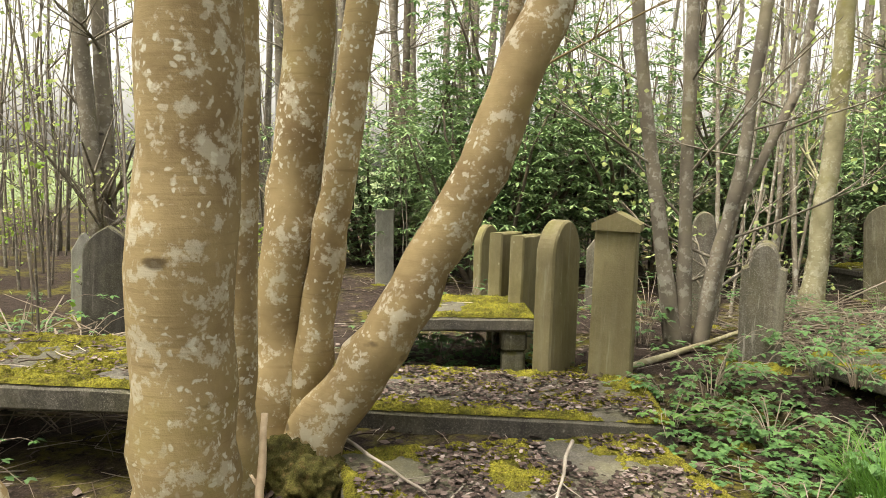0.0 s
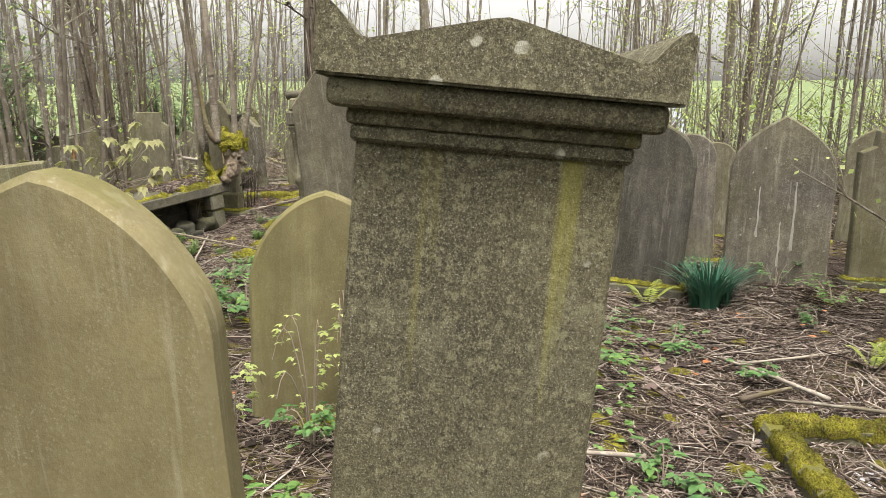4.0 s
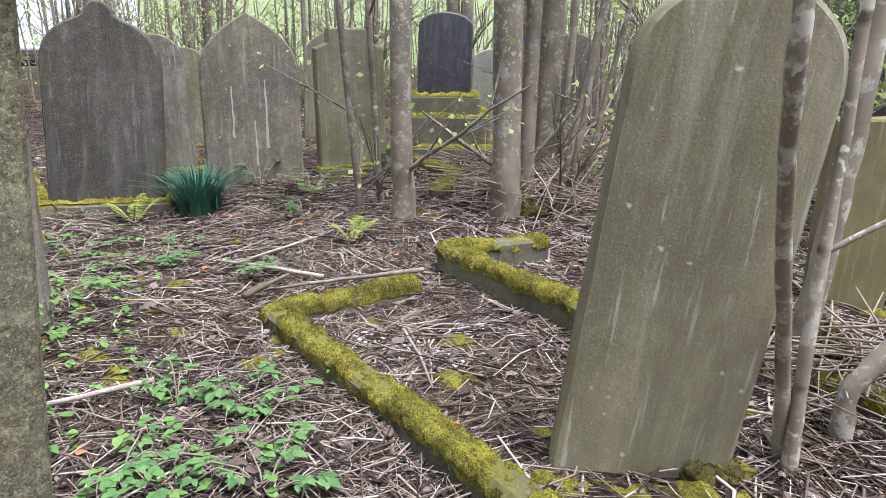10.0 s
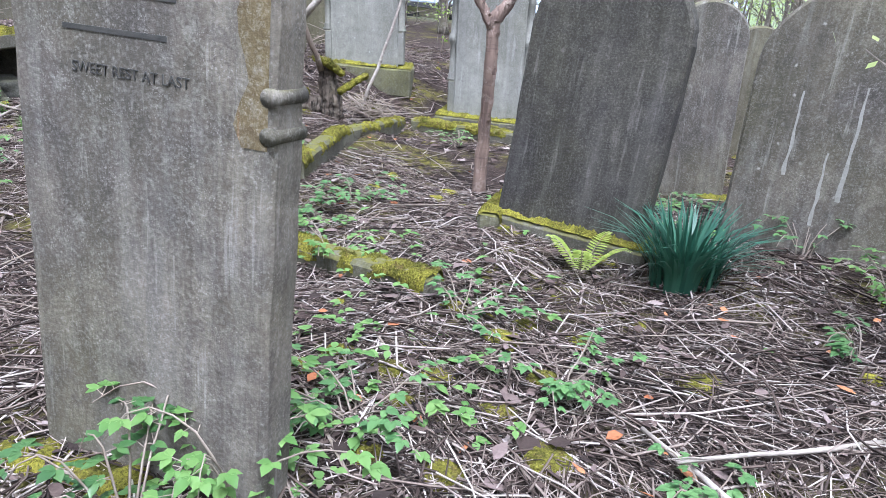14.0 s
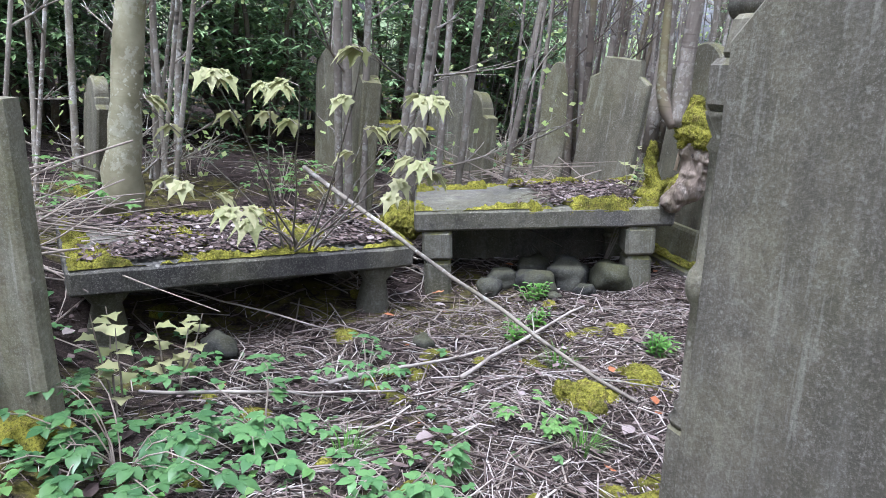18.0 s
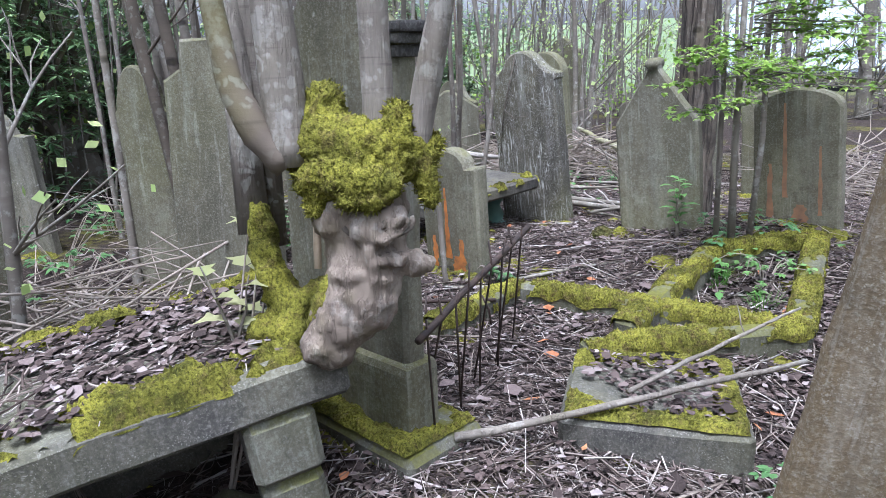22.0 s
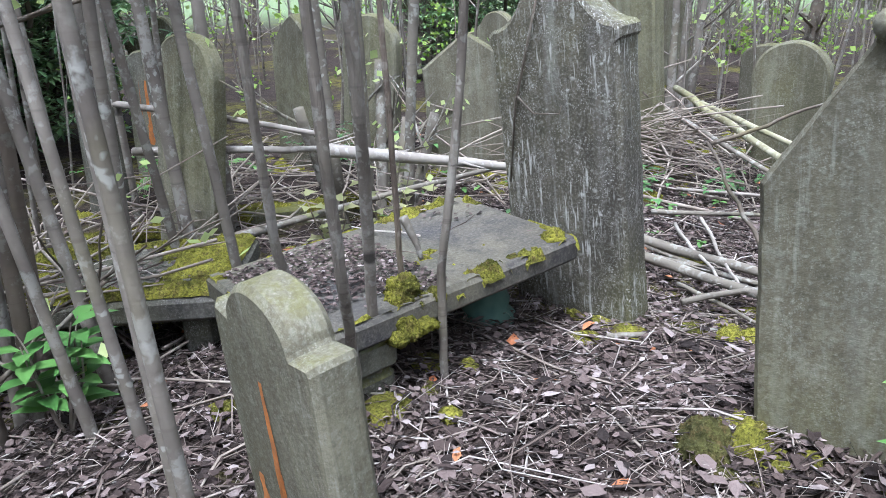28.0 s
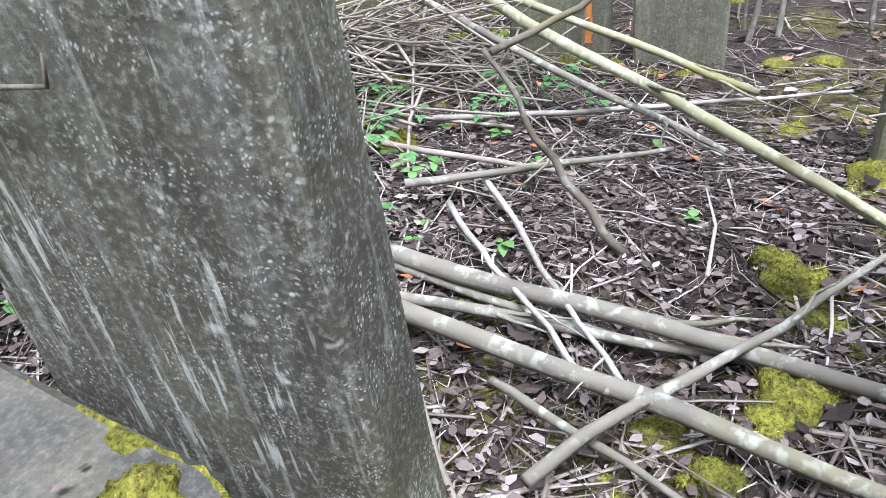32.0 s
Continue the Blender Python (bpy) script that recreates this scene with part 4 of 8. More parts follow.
def columned_stone(x, y, yaw, w, h, lean, mat, label, seed, plinth=True, tilt=0):
    """A Gothic headstone with a turned colonnette on each side and a gable."""
    t = thing("headstone", label, "headstone", pose(x, y, gz(x, y) - 0.02, 0, 0, yaw), "headstones")
    lm = pose(0, 0, 0.12, tilt, lean, 0)
    def put(o, m=None):
        o.matrix_local = lm @ (m if m is not None else Matrix())
        return o
    put(part("slab", tombstone_bm("peak", w * 0.84, h, 0.17, seed=seed), mat, t), pose(0, 0.095, 0))
    for s in (-1, 1):
        b = block(w * 0.15, 0.17, h * 0.20, s * w * 0.42, 0.11, 0, 0.012, 1, 0.003, seed)
        put(part("pedestal", b, mat, t))
        put(part("pier", block(w * 0.09, 0.08, h * 0.62, s * w * 0.43, 0.16, h * 0.18, 0.01), mat, t))
        col = Pile()
        z0 = h * 0.20
        prof = [(0, .062), (.02, .068), (.04, .05), (.06, .06), (.08, .044), (h * 0.20, .044), (h * 0.215, .060), (h * 0.235, .068), (h * 0.255, .060), (h * 0.27, .044), (h * 0.5 - .12, .044), (h * 0.5 - .1, .056), (h * 0.5 - .07, .044), (h * 0.5 - .02, .066), (h * 0.5, .07)]
        col.tube([(s * w * 0.455, 0.09, z0 + a) for a, r in prof], [r for a, r in prof], 12)
        put(col.ob("colonnette", mat, t, "turned stone colonnette"))
        put(part("capital", block(w * 0.18, 0.19, h * 0.075, s * w * 0.41, 0.11, h * 0.70, 0.02), mat, t))
        put(part("shoulder_block", block(w * 0.15, 0.16, h * 0.06, s * w * 0.40, 0.11, h * 0.775, 0.015, taper=0.8), mat, t))
        roll = Pile()
        roll.tube([(s * w * 0.30, 0.11, h * 0.85), (s * w * 0.50, 0.11, h * 0.85)], [0.042, 0.042], 12)
        put(roll.ob("scroll", mat, t))
    if plinth:
        part("plinth", block(w + 0.22, 0.56, 0.34, 0, 0.10, -0.22, 0.02, 1, 0.012, seed), STONE_KERB, t)
        mp = moss_patch(w + 0.20, 0.54, seed, 0.045, 0.62).ob("moss", MOSS, t, "thick yellow-green moss")
        mp.matrix_local = pose(0, 0.10, 0.12)
    return t


columned_stone(5.88, 3.385, -84, 0.98, 1.90, -5, STONE_UMBER, "tall brown headstone with side colonnettes on a mossy plinth", 8, tilt=3)
columned_stone(10.25, 4.75, -64, 0.98, 1.95, -3, STONE_PALE, "pale headstone with side colonnettes beyond a kerbed plot", 10)
columned_stone(10.22, 3.05, -74, 0.92, 1.95, -2, STONE_PALE, "whitish headstone with side colonnettes on a mossy plinth", 11)


# the broad pedestal monument with a pedimented cap
def pedestal_monument(x, y, yaw):
    t = thing("pedestal_monument", "speckled gritstone pedestal with a pedimented cap and corner horns", "monument", pose(x, y, -0.57, 0, 4.5, yaw) @ Matrix.Diagonal((1.38, 1.38, 1.38, 1)))
    w, d = 0.385, 0.22
    part("shaft", block(w + 0.02, d, 1.80, 0, d / 2, -0.3, 0.006, 1, 0.002, 1, 0.96), STONE_GRANITE, t)
    part("lower_fillet", block(w + 0.018, d + 0.018, 0.026, 0, d / 2, 1.470, 0.006), STONE_GRANITE, t)
    part("cove", block(w + 0.032, d + 0.032, 0.024, 0, d / 2, 1.494, 0.009, 2), STONE_GRANITE, t)
    part("ovolo", block(w + 0.085, d + 0.085, 0.042, 0, d / 2, 1.516, 0.019, 4), STONE_GRANITE, t)
    a, b = (w + 0.115) / 2, (d + 0.115) / 2
    bm = bmesh.new()
    prof = [(-a, 0), (-a, 0.088), (-a * 0.985, 0.098), (-a * 0.93, 0.094), (-a * 0.86, 0.078), (-a * 0.79, 0.056), (-a * 0.74, 0.050), (-a * 0.08, 0.090), (0, 0.093)]
    ring = prof + [(-x0, z0) for x0, z0 in prof[-2::-1]]
    fr = [bm.verts.new((x0, d / 2 - b, 1.556 + z0)) for x0, z0 in ring]
    bk = [bm.verts.new((x0, d / 2 + b, 1.556 + z0)) for x0, z0 in ring]
    n = len(ring)
    for i in range(n):
        bm.faces.new((fr[i], fr[(i + 1) % n], bk[(i + 1) % n], bk[i]))
    bm.faces.new(fr[::-1])
    bm.faces.new(bk)
    bmesh.ops.recalc_face_normals(bm, faces=bm.faces)
    bmesh.ops.bevel(bm, geom=[e for e in bm.edges if e.calc_face_angle(0) > 0.6], offset=0.004, segments=2, affect="EDGES")
    part("cap", bm, STONE_GRANITE, t, "pedimented cap with upturned corners")


pedestal_monument(1.412, 0.588, -66)


# gable-topped stone seen obliquely beside the table tombs
def gabled_pillar(x, y, yaw):
    t = thing("gabled_headstone", "pale olive thick headstone with a gabled coping", "headstone", pose(x, y, gz(x, y), 0, 0.5, yaw), "headstones")
    part("shaft", block(0.30, 0.30, 1.42, 0, 0.15, -0.3, 0.012, 1, 0.004, 3, 0.94), STONE_OLIVE, t)
    bm = bmesh.new()
    for yy in (-0.02, 0.32):
        for p in ((-0.165, 1.10), (0.165, 1.10), (0.165, 1.15), (0, 1.23), (-0.165, 1.15)):
            bm.verts.new((p[0], yy, p[1]))
    bm.verts.ensure_lookup_table()
    vs = bm.verts
    bm.faces.new([vs[i] for i in (4, 3, 2, 1, 0)])
    bm.faces.new([vs[i] for i in (5, 6, 7, 8, 9)])
    for i in range(5):
        bm.faces.new([vs[j] for j in (i, (i + 1) % 5, (i + 1) % 5 + 5, i + 5)])
    bmesh.ops.recalc_face_normals(bm, faces=bm.faces)
    part("coping", bm, STONE_OLIVE, t)


gabled_pillar(1.13, 5.03, -20)


# granite column monument with urn, on steps
def urn_monument(x, y, yaw):
    t = thing("urn_monument", "dark grey granite pedestal monument crowned by a draped urn", "monument", pose(x, y, gz(x, y) - 0.05, 0, 0, yaw))
    z = 0.0
    for nm, w, h, bev in (("lower_step", 1.0, 0.28, .02), ("upper_step", 0.76, 0.30, .02), ("base", 0.58, 0.34, .02)):
        part(nm, block(w, w, h, 0, 0, z, bev), STONE_SLATE, t)
        z += h
    part("shaft", block(0.46, 0.46, 0.80, 0, 0, z, 0.015, 1, 0, 0, 0.86), STONE_SLATE, t)
    z += 0.80
    part("cornice", block(0.60, 0.60, 0.09, 0, 0, z, 0.03, 2), STONE_SLATE, t)
    part("roof_cap", block(0.52, 0.52, 0.16, 0, 0, z + 0.09, 0.02, 1, 0, 0, 0.5), STONE_SLATE, t)
    u = Pile()
    zz = z + 0.25
    prof = [(0, .10), (.04, .07), (.08, .05), (.12, .06), (.22, .13), (.34, .155), (.44, .14), (.50, .09), (.54, .10), (.58, .06), (.64, .02)]
    u.tube([(0, 0, zz + a) for a, r in prof], [r for a, r in prof], 16)
    u.ob("urn", STONE_SLATE, t)


urn_monument(4.35, -5.60, -110)


# stepped tomb with a dark slab
def stepped_tomb(x, y, yaw):
    t = thing("stepped_tomb", "dark slate headstone on three mossy steps", "tomb", pose(x, y, gz(x, y) - 0.06, 0, 0, yaw))
    z = 0.0
    for i, (w, h) in enumerate(((1.30, 0.20), (1.08, 0.34), (0.84, 0.22))):
        part("step", block(w, w * 0.8, h, 0, 0.3, z, 0.02, 1, 0.008, i), STONE_KERB, t)
        mp = moss_patch(w - 0.02, w * 0.8 - 0.02, i + 11, 0.05, 0.62).ob("moss", MOSS, t)
        mp.matrix_local = pose(0, 0.3, z + h - 0.004)
        z += h
    s = part("slab", tombstone_bm("segment", 0.62, 0.92, 0.16, seed=5), STONE_SLATE, t)
    s.matrix_local = pose(0, 0.3, z, 0, 1, 0)


stepped_tomb(8.25, -2.50, -108)


# ---- the inscribed headstone's carving and lettering ----
def carved_details(x, y, yaw, lean, tilt, w, th):
    base = pose(x, y, gz(x, y) - 0.03, 0, 0, yaw)
    t = next(o for o in scene.objects if o.name.startswith("headstone") and o.parent is None and (o.matrix_world.translation - base.translation).length < 0.01)
    m = pose(0, th / 2, 0, tilt, lean, 0)
    tc = bpy.data.curves.new("inscription", "FONT")
    tc.body = "SWEET REST AT LAST"
    tc.size, tc.extrude, tc.align_x = 0.034, 0.0012, "CENTER"
    tc.materials.append(LETTER)
    o = new("inscription", tc)
    o.parent = t
    o.matrix_local = m @ pose(-0.01, -th / 2 - 0.001, 1.05, 90, 0, 0)
    for k, zz in enumerate((1.36, 1.29, 1.22, 1.14)):
        b = block(0.34 - 0.05 * (k % 2), 0.003, 0.012, -0.05, -th / 2, zz, 0)
        part("inscription_line", b, LETTER, t, "worn line of lettering").matrix_local = m
    for zz in (0.98, 1.06):
        roll = Pile()
        roll.tube([(w / 2 - 0.012, -th / 2 - 0.003, zz), (w / 2 - 0.012, th / 2, zz)], [0.020, 0.020], 12)
        roll.ob("scroll", STONE_BROWN, t, "carved scroll on the edge").matrix_local = m
    fl = Pile()
    for i in range(12):
        f = i / 11
        hw = 0.028 + 0.02 * noise.noise(Vector((f * 5, 1.0, 0)))
        fl.v += [(w / 2 - 0.02 - 2 * hw, -th / 2 - 0.002, 0.95 + 0.5 * f), (w / 2 - 0.012, -th / 2 - 0.002, 0.95 + 0.5 * f)]
        if i:
            fl.f.append((2 * i - 2, 2 * i - 1, 2 * i + 1, 2 * i))
    fl.ob("flaked_edge", STONE_OCHRE, t, "flaked ochre edge").matrix_local = m


carved_details(3.80, 1.12, -84, 0.5, -2, 0.72, 0.12)
# roll on the apex of the gabled stone
g = next(o for o in scene.objects if o.get("label", "").startswith("gabled grey headstone"))
roll = Pile()
roll.tube([(0, -0.02, 1.03), (0, 0.11, 1.03)], [0.034, 0.034], 14)
roll.ob("apex_roll", STONE_GREY, g, "round roll at the apex").matrix_local = pose(0, 0, 0, 2, -5, 0)
# pale run and a dry vine on the specked stone
q = next(o for o in scene.objects if o.get("label", "").startswith("tall scrolled headstone specked"))
vine = Pile()
vine.tube([(-0.02, -0.012, 1.25), (-0.10, -0.015, 1.02), (-0.16, -0.014, 0.86), (-0.22, -0.012, 0.55)], [.004, .0045, .004, .003], 6)
vine.tube([(-0.15, -0.014, 0.88), (-0.08, -0.02, 0.82), (0.03, -0.018, 0.82), (0.04, -0.016, 0.85)], [.004, .0035, .003, .002], 6)
vine.ob("dry_vine", BARK_DARK, q, "dry black vine stem").matrix_local = pose(0, 0, 0, 3, -5, 0)


# ---- table tombs, ledgers and kerbs ----
def edge_frame(fl, fr):
    a, b = Vector(fl), Vector(fr)
    ux = (b - a).normalized()
    uy = Vector((0, 0, 1)).cross(ux).normalized()
    uz = ux.cross(uy)
    m = Matrix((ux, uy, uz)).transposed().to_4x4()
    m.translation = a
    return m, (b - a).length


def heap_of_leaves(w, d, n, seed, thick=0.03, margin=0.06, size=0.016, bare=0.0):
    rnd = random.Random(seed)
    p = Pile()
    for _ in range(int(n * 2.6)):
        x, y = rnd.uniform(margin, w - margin), rnd.uniform(margin, d - margin)
        if noise.noise(Vector((x * 2.2 + seed, y * 2.2, 4))) < -0.12 or x < bare * w * (1 + 0.35 * noise.noise(Vector((y * 4, seed, 1)))):
            continue
        dead_leaf(p, rnd, x, y, rnd.uniform(0.004, thick), size * rnd.uniform(0.6, 1.5), 0.5)
    return p


def dead_leaf(p, rnd, x, y, z, s, slope):
    a = rnd.uniform(0, 6.283)
    c, sn = math.cos(a), math.sin(a)
    wd = s * rnd.uniform(0.35, 0.75)
    tip, curl = rnd.uniform(-slope, slope) * s * 0.5, rnd.uniform(0.02, 0.3) * s
    lean = rnd.uniform(-0.5, 0.5)
    pts = ((-s, 0, -tip), (-0.4 * s, wd, curl), (0.4 * s, wd * 0.8, curl), (s, 0, tip), (0.5 * s, -wd * 0.8, curl), (-0.3 * s, -wd, curl), (0, 0, 0.1 * s))
    q = [(u + rnd.uniform(-.2, .2) * s, v + rnd.uniform(-.2, .2) * s, abs(h)) for u, v, h in pts]
    p.add([(x + u * c - v * sn, y + u * sn + v * c, z + h + lean * v + 0.25 * s) for u, v, h in q], [(k, (k + 1) % 6, 6) for k in range(6)])


def stick(p, rnd, x, y, z, L, r, ang=None, rise=0.0, n=5, bend=0.12, seg=4):
    a = rnd.uniform(0, 6.283) if ang is None else ang
    pts, rad = [], []
    ox = oy = 0.0
    for i in range(seg + 1):
        t = i / seg
        pts.append((x + math.cos(a) * (t - 0.5) * L + ox, y + math.sin(a) * (t - 0.5) * L + oy, z + r + rise * t + rnd.uniform(0, 0.01)))
        rad.append(r * (1 - 0.5 * t))
        ox += rnd.uniform(-1, 1) * L * bend / seg
        oy += rnd.uniform(-1, 1) * L * bend / seg
    p.tube(pts, rad, n)


def table_tomb(fl, fr, depth, label, legs, thick=0.11, moss=0.5, leaves=500, seed=0, bare=0.0, leg_h=0.5, name="table_tomb", back=False):
    m, w = edge_frame(fl, fr)
    t = thing(name, label, "tomb", m, "table tombs")
    top = part("top_slab", block(w, depth, thick, w / 2, depth / 2, -thick, 0.016, 1, 0.006, seed), STONE_BENCH if seed == 4 else STONE_SLAB, t)
    mp = moss_patch(w - 0.02, depth - 0.02, seed, 0.035, 0.22 + 0.27 * moss, 0.02, 0.55 if moss > -0.27 else 0.25).ob("moss", MOSS, top, "yellow-green moss along the rim", False)
    mp.matrix_local = pose(w / 2, depth / 2, 0)
    if leaves:
        lv = heap_of_leaves(w, depth, leaves, seed, 0.008 if leaves < 200 else 0.03, 0.06, 0.010 if leaves < 200 else 0.016, bare)
        tagged(lv.ob("leaf_litter", LITTER, t, "brown dead leaves", smooth=False), kind="stuff")
        tw = Pile()
        rnd = random.Random(seed + 77)
        for _ in range(int(leaves / 9)):
            stick(tw, rnd, rnd.uniform(0.15 + bare * w, w - 0.15), rnd.uniform(0.15, depth - 0.15), 0.012, rnd.uniform(0.08, 0.3), rnd.uniform(0.002, 0.005), n=4, seg=3)
        tagged(tw.ob("twig_litter", STICKS, t, smooth=False), kind="stuff")
    # panel added at the back to keep the hollow under the slab dark
    if back:
        part("back_panel", block(w * 0.9, 0.09, leg_h + 0.1, w / 2, depth - 0.1, -thick - leg_h - 0.1, 0.01, 1, 0.006, seed), STONE_SLAB, t, "added panel blocking light behind the hollow")
    for i, (lx, ly, kind) in enumerate(legs):
        if kind == "baluster":
            b = Pile()
            prof = [(-leg_h - thick, .12), (-leg_h + .0 - thick + .06, .12), (-leg_h - thick + .08, .085), (-leg_h * 0.6 - thick, .10), (-thick - .12, .07), (-thick - .06, .11), (-thick, .12)]
            b.tube([(lx, ly, z) for z, r in prof], [r for z, r in prof], 14)
            b.ob("leg", VERDIGRIS if seed == 4 else STONE_KERB, t)
        elif kind == "wall":
            part("end_panel", block(0.10, depth * 0.8, leg_h, lx, depth / 2, -thick - leg_h, 0.01, 1, 0.004, i), STONE_SLAB, t)
        else:
            leg = part("leg", block(0.17, 0.17, leg_h * 0.62, lx, ly, -thick - leg_h, 0.02, 1, 0.004, i), STONE_KERB, t)
            part("leg_cap", block(0.19, 0.19, leg_h * 0.36, lx, ly, -thick - leg_h * 0.365, 0.02, 1, 0.004, i), STONE_KERB, leg)
    return t


# two table tombs in a row, then one with its own headstone, then those of the first clearing
table_tomb((3.86, 5.60, 0.27), (5.60, 6.02, 0.31), 0.86, "low table tomb, leaf-strewn slab edged with moss", [(0.18, 0.2, "baluster"), (1.62, 0.16, "baluster"), (0.18, 0.7, "post"), (1.62, 0.7, "post")], 0.13, 0.75, 1900, 1, leg_h=0.46, back=True)
table_tomb((5.65, 6.32, 0.43), (7.20, 5.89, 0.655), 0.76, "table tomb with a half-bare slab and mossy rim", [(0.14, 0.10, "post"), (1.42, 0.10, "post"), (0.14, 0.62, "post"), (1.42, 0.62, "post")], 0.13, -0.25, 1300, 2, 0.40, leg_h=0.52, back=True)
tomb_two = [o for o in scene.objects if o.get("label", "").startswith("table tomb with a half-bare")][0]
for k, (x, y, w, d) in enumerate(((1.02, 0.075, 0.62, 0.15), (0.56, 0.05, 0.16, 0.07), (1.42, 0.07, 0.2, 0.12), (1.1, 0.70, 0.9, 0.10), (0.3, 0.66, 0.4, 0.12), (0.3, 0.045, 0.08, 0.06))):
    mp = moss_patch(w, d, 140 + k, 0.055, 0.66, 0.014, 0.0)
    mp.v = [(a, b, c - 1.3 * max(0.0, -b - d * 0.36)) for a, b, c in mp.v]
    mp.ob("moss_cushion", MOSS, tomb_two, "bright moss cushion on the slab's edge", False).matrix_local = pose(x, y, 0.002)
table_tomb((8.99, 7.70, 0.485), (10.11, 7.785, 0.53), 0.68, "bare grey table tomb with lichen and a mossy corner", [(0.25, 0.12, "post"), (0.92, 0.30, "baluster"), (0.25, 0.6, "post"), (0.92, 0.6, "post")], 0.09, -0.28, 40, 4, leg_h=0.32)
tomb_last = [o for o in scene.objects if o.get("label", "").startswith("bare grey table tomb")][0]
for k, (x, w2) in enumerate(((0.62, 0.26), (0.86, 0.16), (1.06, 0.10))):
    mp = moss_patch(w2, 0.07, 240 + k, 0.020, 0.50, 0.010, 0.0)
    mp.v = [(a, b, c - 1.4 * max(0.0, -b - 0.012)) for a, b, c in mp.v]
    mp.ob("moss_fringe", MOSS_OLD, tomb_last, "thin moss along the slab's front edge", False).matrix_local = pose(x, 0.022, 0.001)
tagged(heap_of_leaves(0.60, 0.66, 1100, 44, 0.016, 0.04, 0.0075).ob("leaf_litter", LITTER, tomb_last, "dead leaves on the sunken half", smooth=False), kind="stuff")
table_tomb((-0.54, 5.19, 0.50), (0.65, 5.23, 0.50), 0.88, "table tomb carpeted with bright moss on stone legs", [(0.10, 0.12, "post"), (1.03, 0.12, "post"), (0.10, 0.75, "post"), (1.03, 0.75, "post")], 0.10, 1.6, 40, 5, leg_h=0.42)
table_tomb((-2.90, 3.47, 0.50), (-1.16, 3.33, 0.50), 0.95, "mossy table tomb behind an ash trunk", [(0.15, 0.12, "post"), (1.55, 0.12, "post"), (0.15, 0.8, "post"), (1.55, 0.8, "post")], 0.12, 1.3, 300, 6, leg_h=0.42)
table_tomb((2.42, 4.86, 0.36), (2.80, 3.62, 0.36), 0.95, "broken table tomb overgrown with ivy and moss", [(0.06, 0.36, "wall"), (1.05, 0.36, "wall")], 0.10, 0.9, 260, 7, leg_h=0.40)
table_tomb((8.20, 8.9, 0.35), (9.0, 8.4, 0.38), 0.6, "half-buried mossy tomb below saplings", [(0.1, 0.3, "wall"), (0.8, 0.3, "wall")], 0.09, 1.0, 150, 8, leg_h=0.34)
table_tomb((5.65, 9.75, 0.36), (6.9, 10.05, 0.42), 0.6, "mossy box tomb before dark evergreens", [(0.1, 0.3, "wall"), (1.2, 0.3, "wall")], 0.09, 0.9, 150, 9, leg_h=0.4)


def ledger(corner_a, corner_b, depth, label, top, seed, leaves=600, moss=0.8, thick=0.15):
    m, w = edge_frame((*corner_a, top), (*corner_b, top))
    t = thing("ledger_slab", label, "grave slab", m, "grave slabs")
    part("slab", block(w, depth, thick + 0.1, w / 2, depth / 2, -thick - 0.1, 0.018, 1, 0.008, seed), STONE_SLAB, t)
    mp = moss_patch(w - 0.02, depth - 0.02, seed, 0.035, 0.22 + 0.25 * moss, 0.02, 0.5).ob("moss", MOSS, t, "yellow moss along the rim", False)
    mp.matrix_local = pose(w / 2, depth / 2, 0)
    tagged(heap_of_leaves(w, depth, leaves, seed).ob("leaf_litter", LITTER, t, "brown dead leaves", smooth=False), kind="stuff")


ledger((-0.64, 4.26), (1.285, 4.08), 1.0, "low ledger slab strewn with leaves and rimmed with moss", 0.125, 21, 1300, 1.0)
ledger((-0.30, 2.31), (1.42, 2.66), 1.45, "leaf-covered ledger slab with a moss-grown edge", 0.075, 25, 1900, 0.8)
ledger((7.86, 5.72), (8.18, 5.24), 0.56, "short mossy ledger slab on the ground", 0.27, 22, 160, 0.9)


def kerb(points, label, width=0.13, height=0.13, seed=0, moss=0.7, sink=0.2):
    """A run of kerb stones through the given points, each one a part with its own moss."""
    x0, y0 = points[0]
    t = thing("grave_kerb", label, "grave kerb", pose(x0, y0, gz(x0, y0)), "grave kerbs")
    inv = t.matrix_world.inverted()
    for i, (a, b) in enumerate(zip(points, points[1:])):
        za, zb = gz(*a) + height, gz(*b) + height
        m, L = edge_frame((*a, za), (*b, zb))
        s = part("kerb_stone", block(L + width * 0.5, width, height + sink, L / 2, 0, -height - sink, 0.02, 1, 0.008, seed + i), STONE_KERB, t)
        s.matrix_local = inv @ m
        mp = moss_patch(L + width * 0.45, width + 0.05, seed + i * 3, 0.024, 0.47 + 0.17 * moss, 0.014, 0.0)
        rim = width / 2 - 0.010
        mp.v = [(x, math.copysign(min(abs(y), rim + 0.016 + 0.010 * noise.noise(Vector((x * 30, y * 30, z * 30)))), y), z - max(0.0, abs(y) - rim) * (1.6 + 1.4 * noise.noise(Vector((x * 8, y * 2, 3))))) for x, y, z in mp.v]
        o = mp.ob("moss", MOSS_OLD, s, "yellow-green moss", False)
        o.matrix_local = pose(L / 2, 0, 0)
    return t


kerb([(2.0, -0.86), (3.86, -0.24), (4.02, -1.0)], "mossy kerb of a gravelled plot", 0.13, 0.10, 31, 1.0)
kerb([(2.9, -1.78), (4.40, -1.33), (4.38, -1.95)], "taller mossy kerb of the next plot", 0.14, 0.17, 33, 0.8)
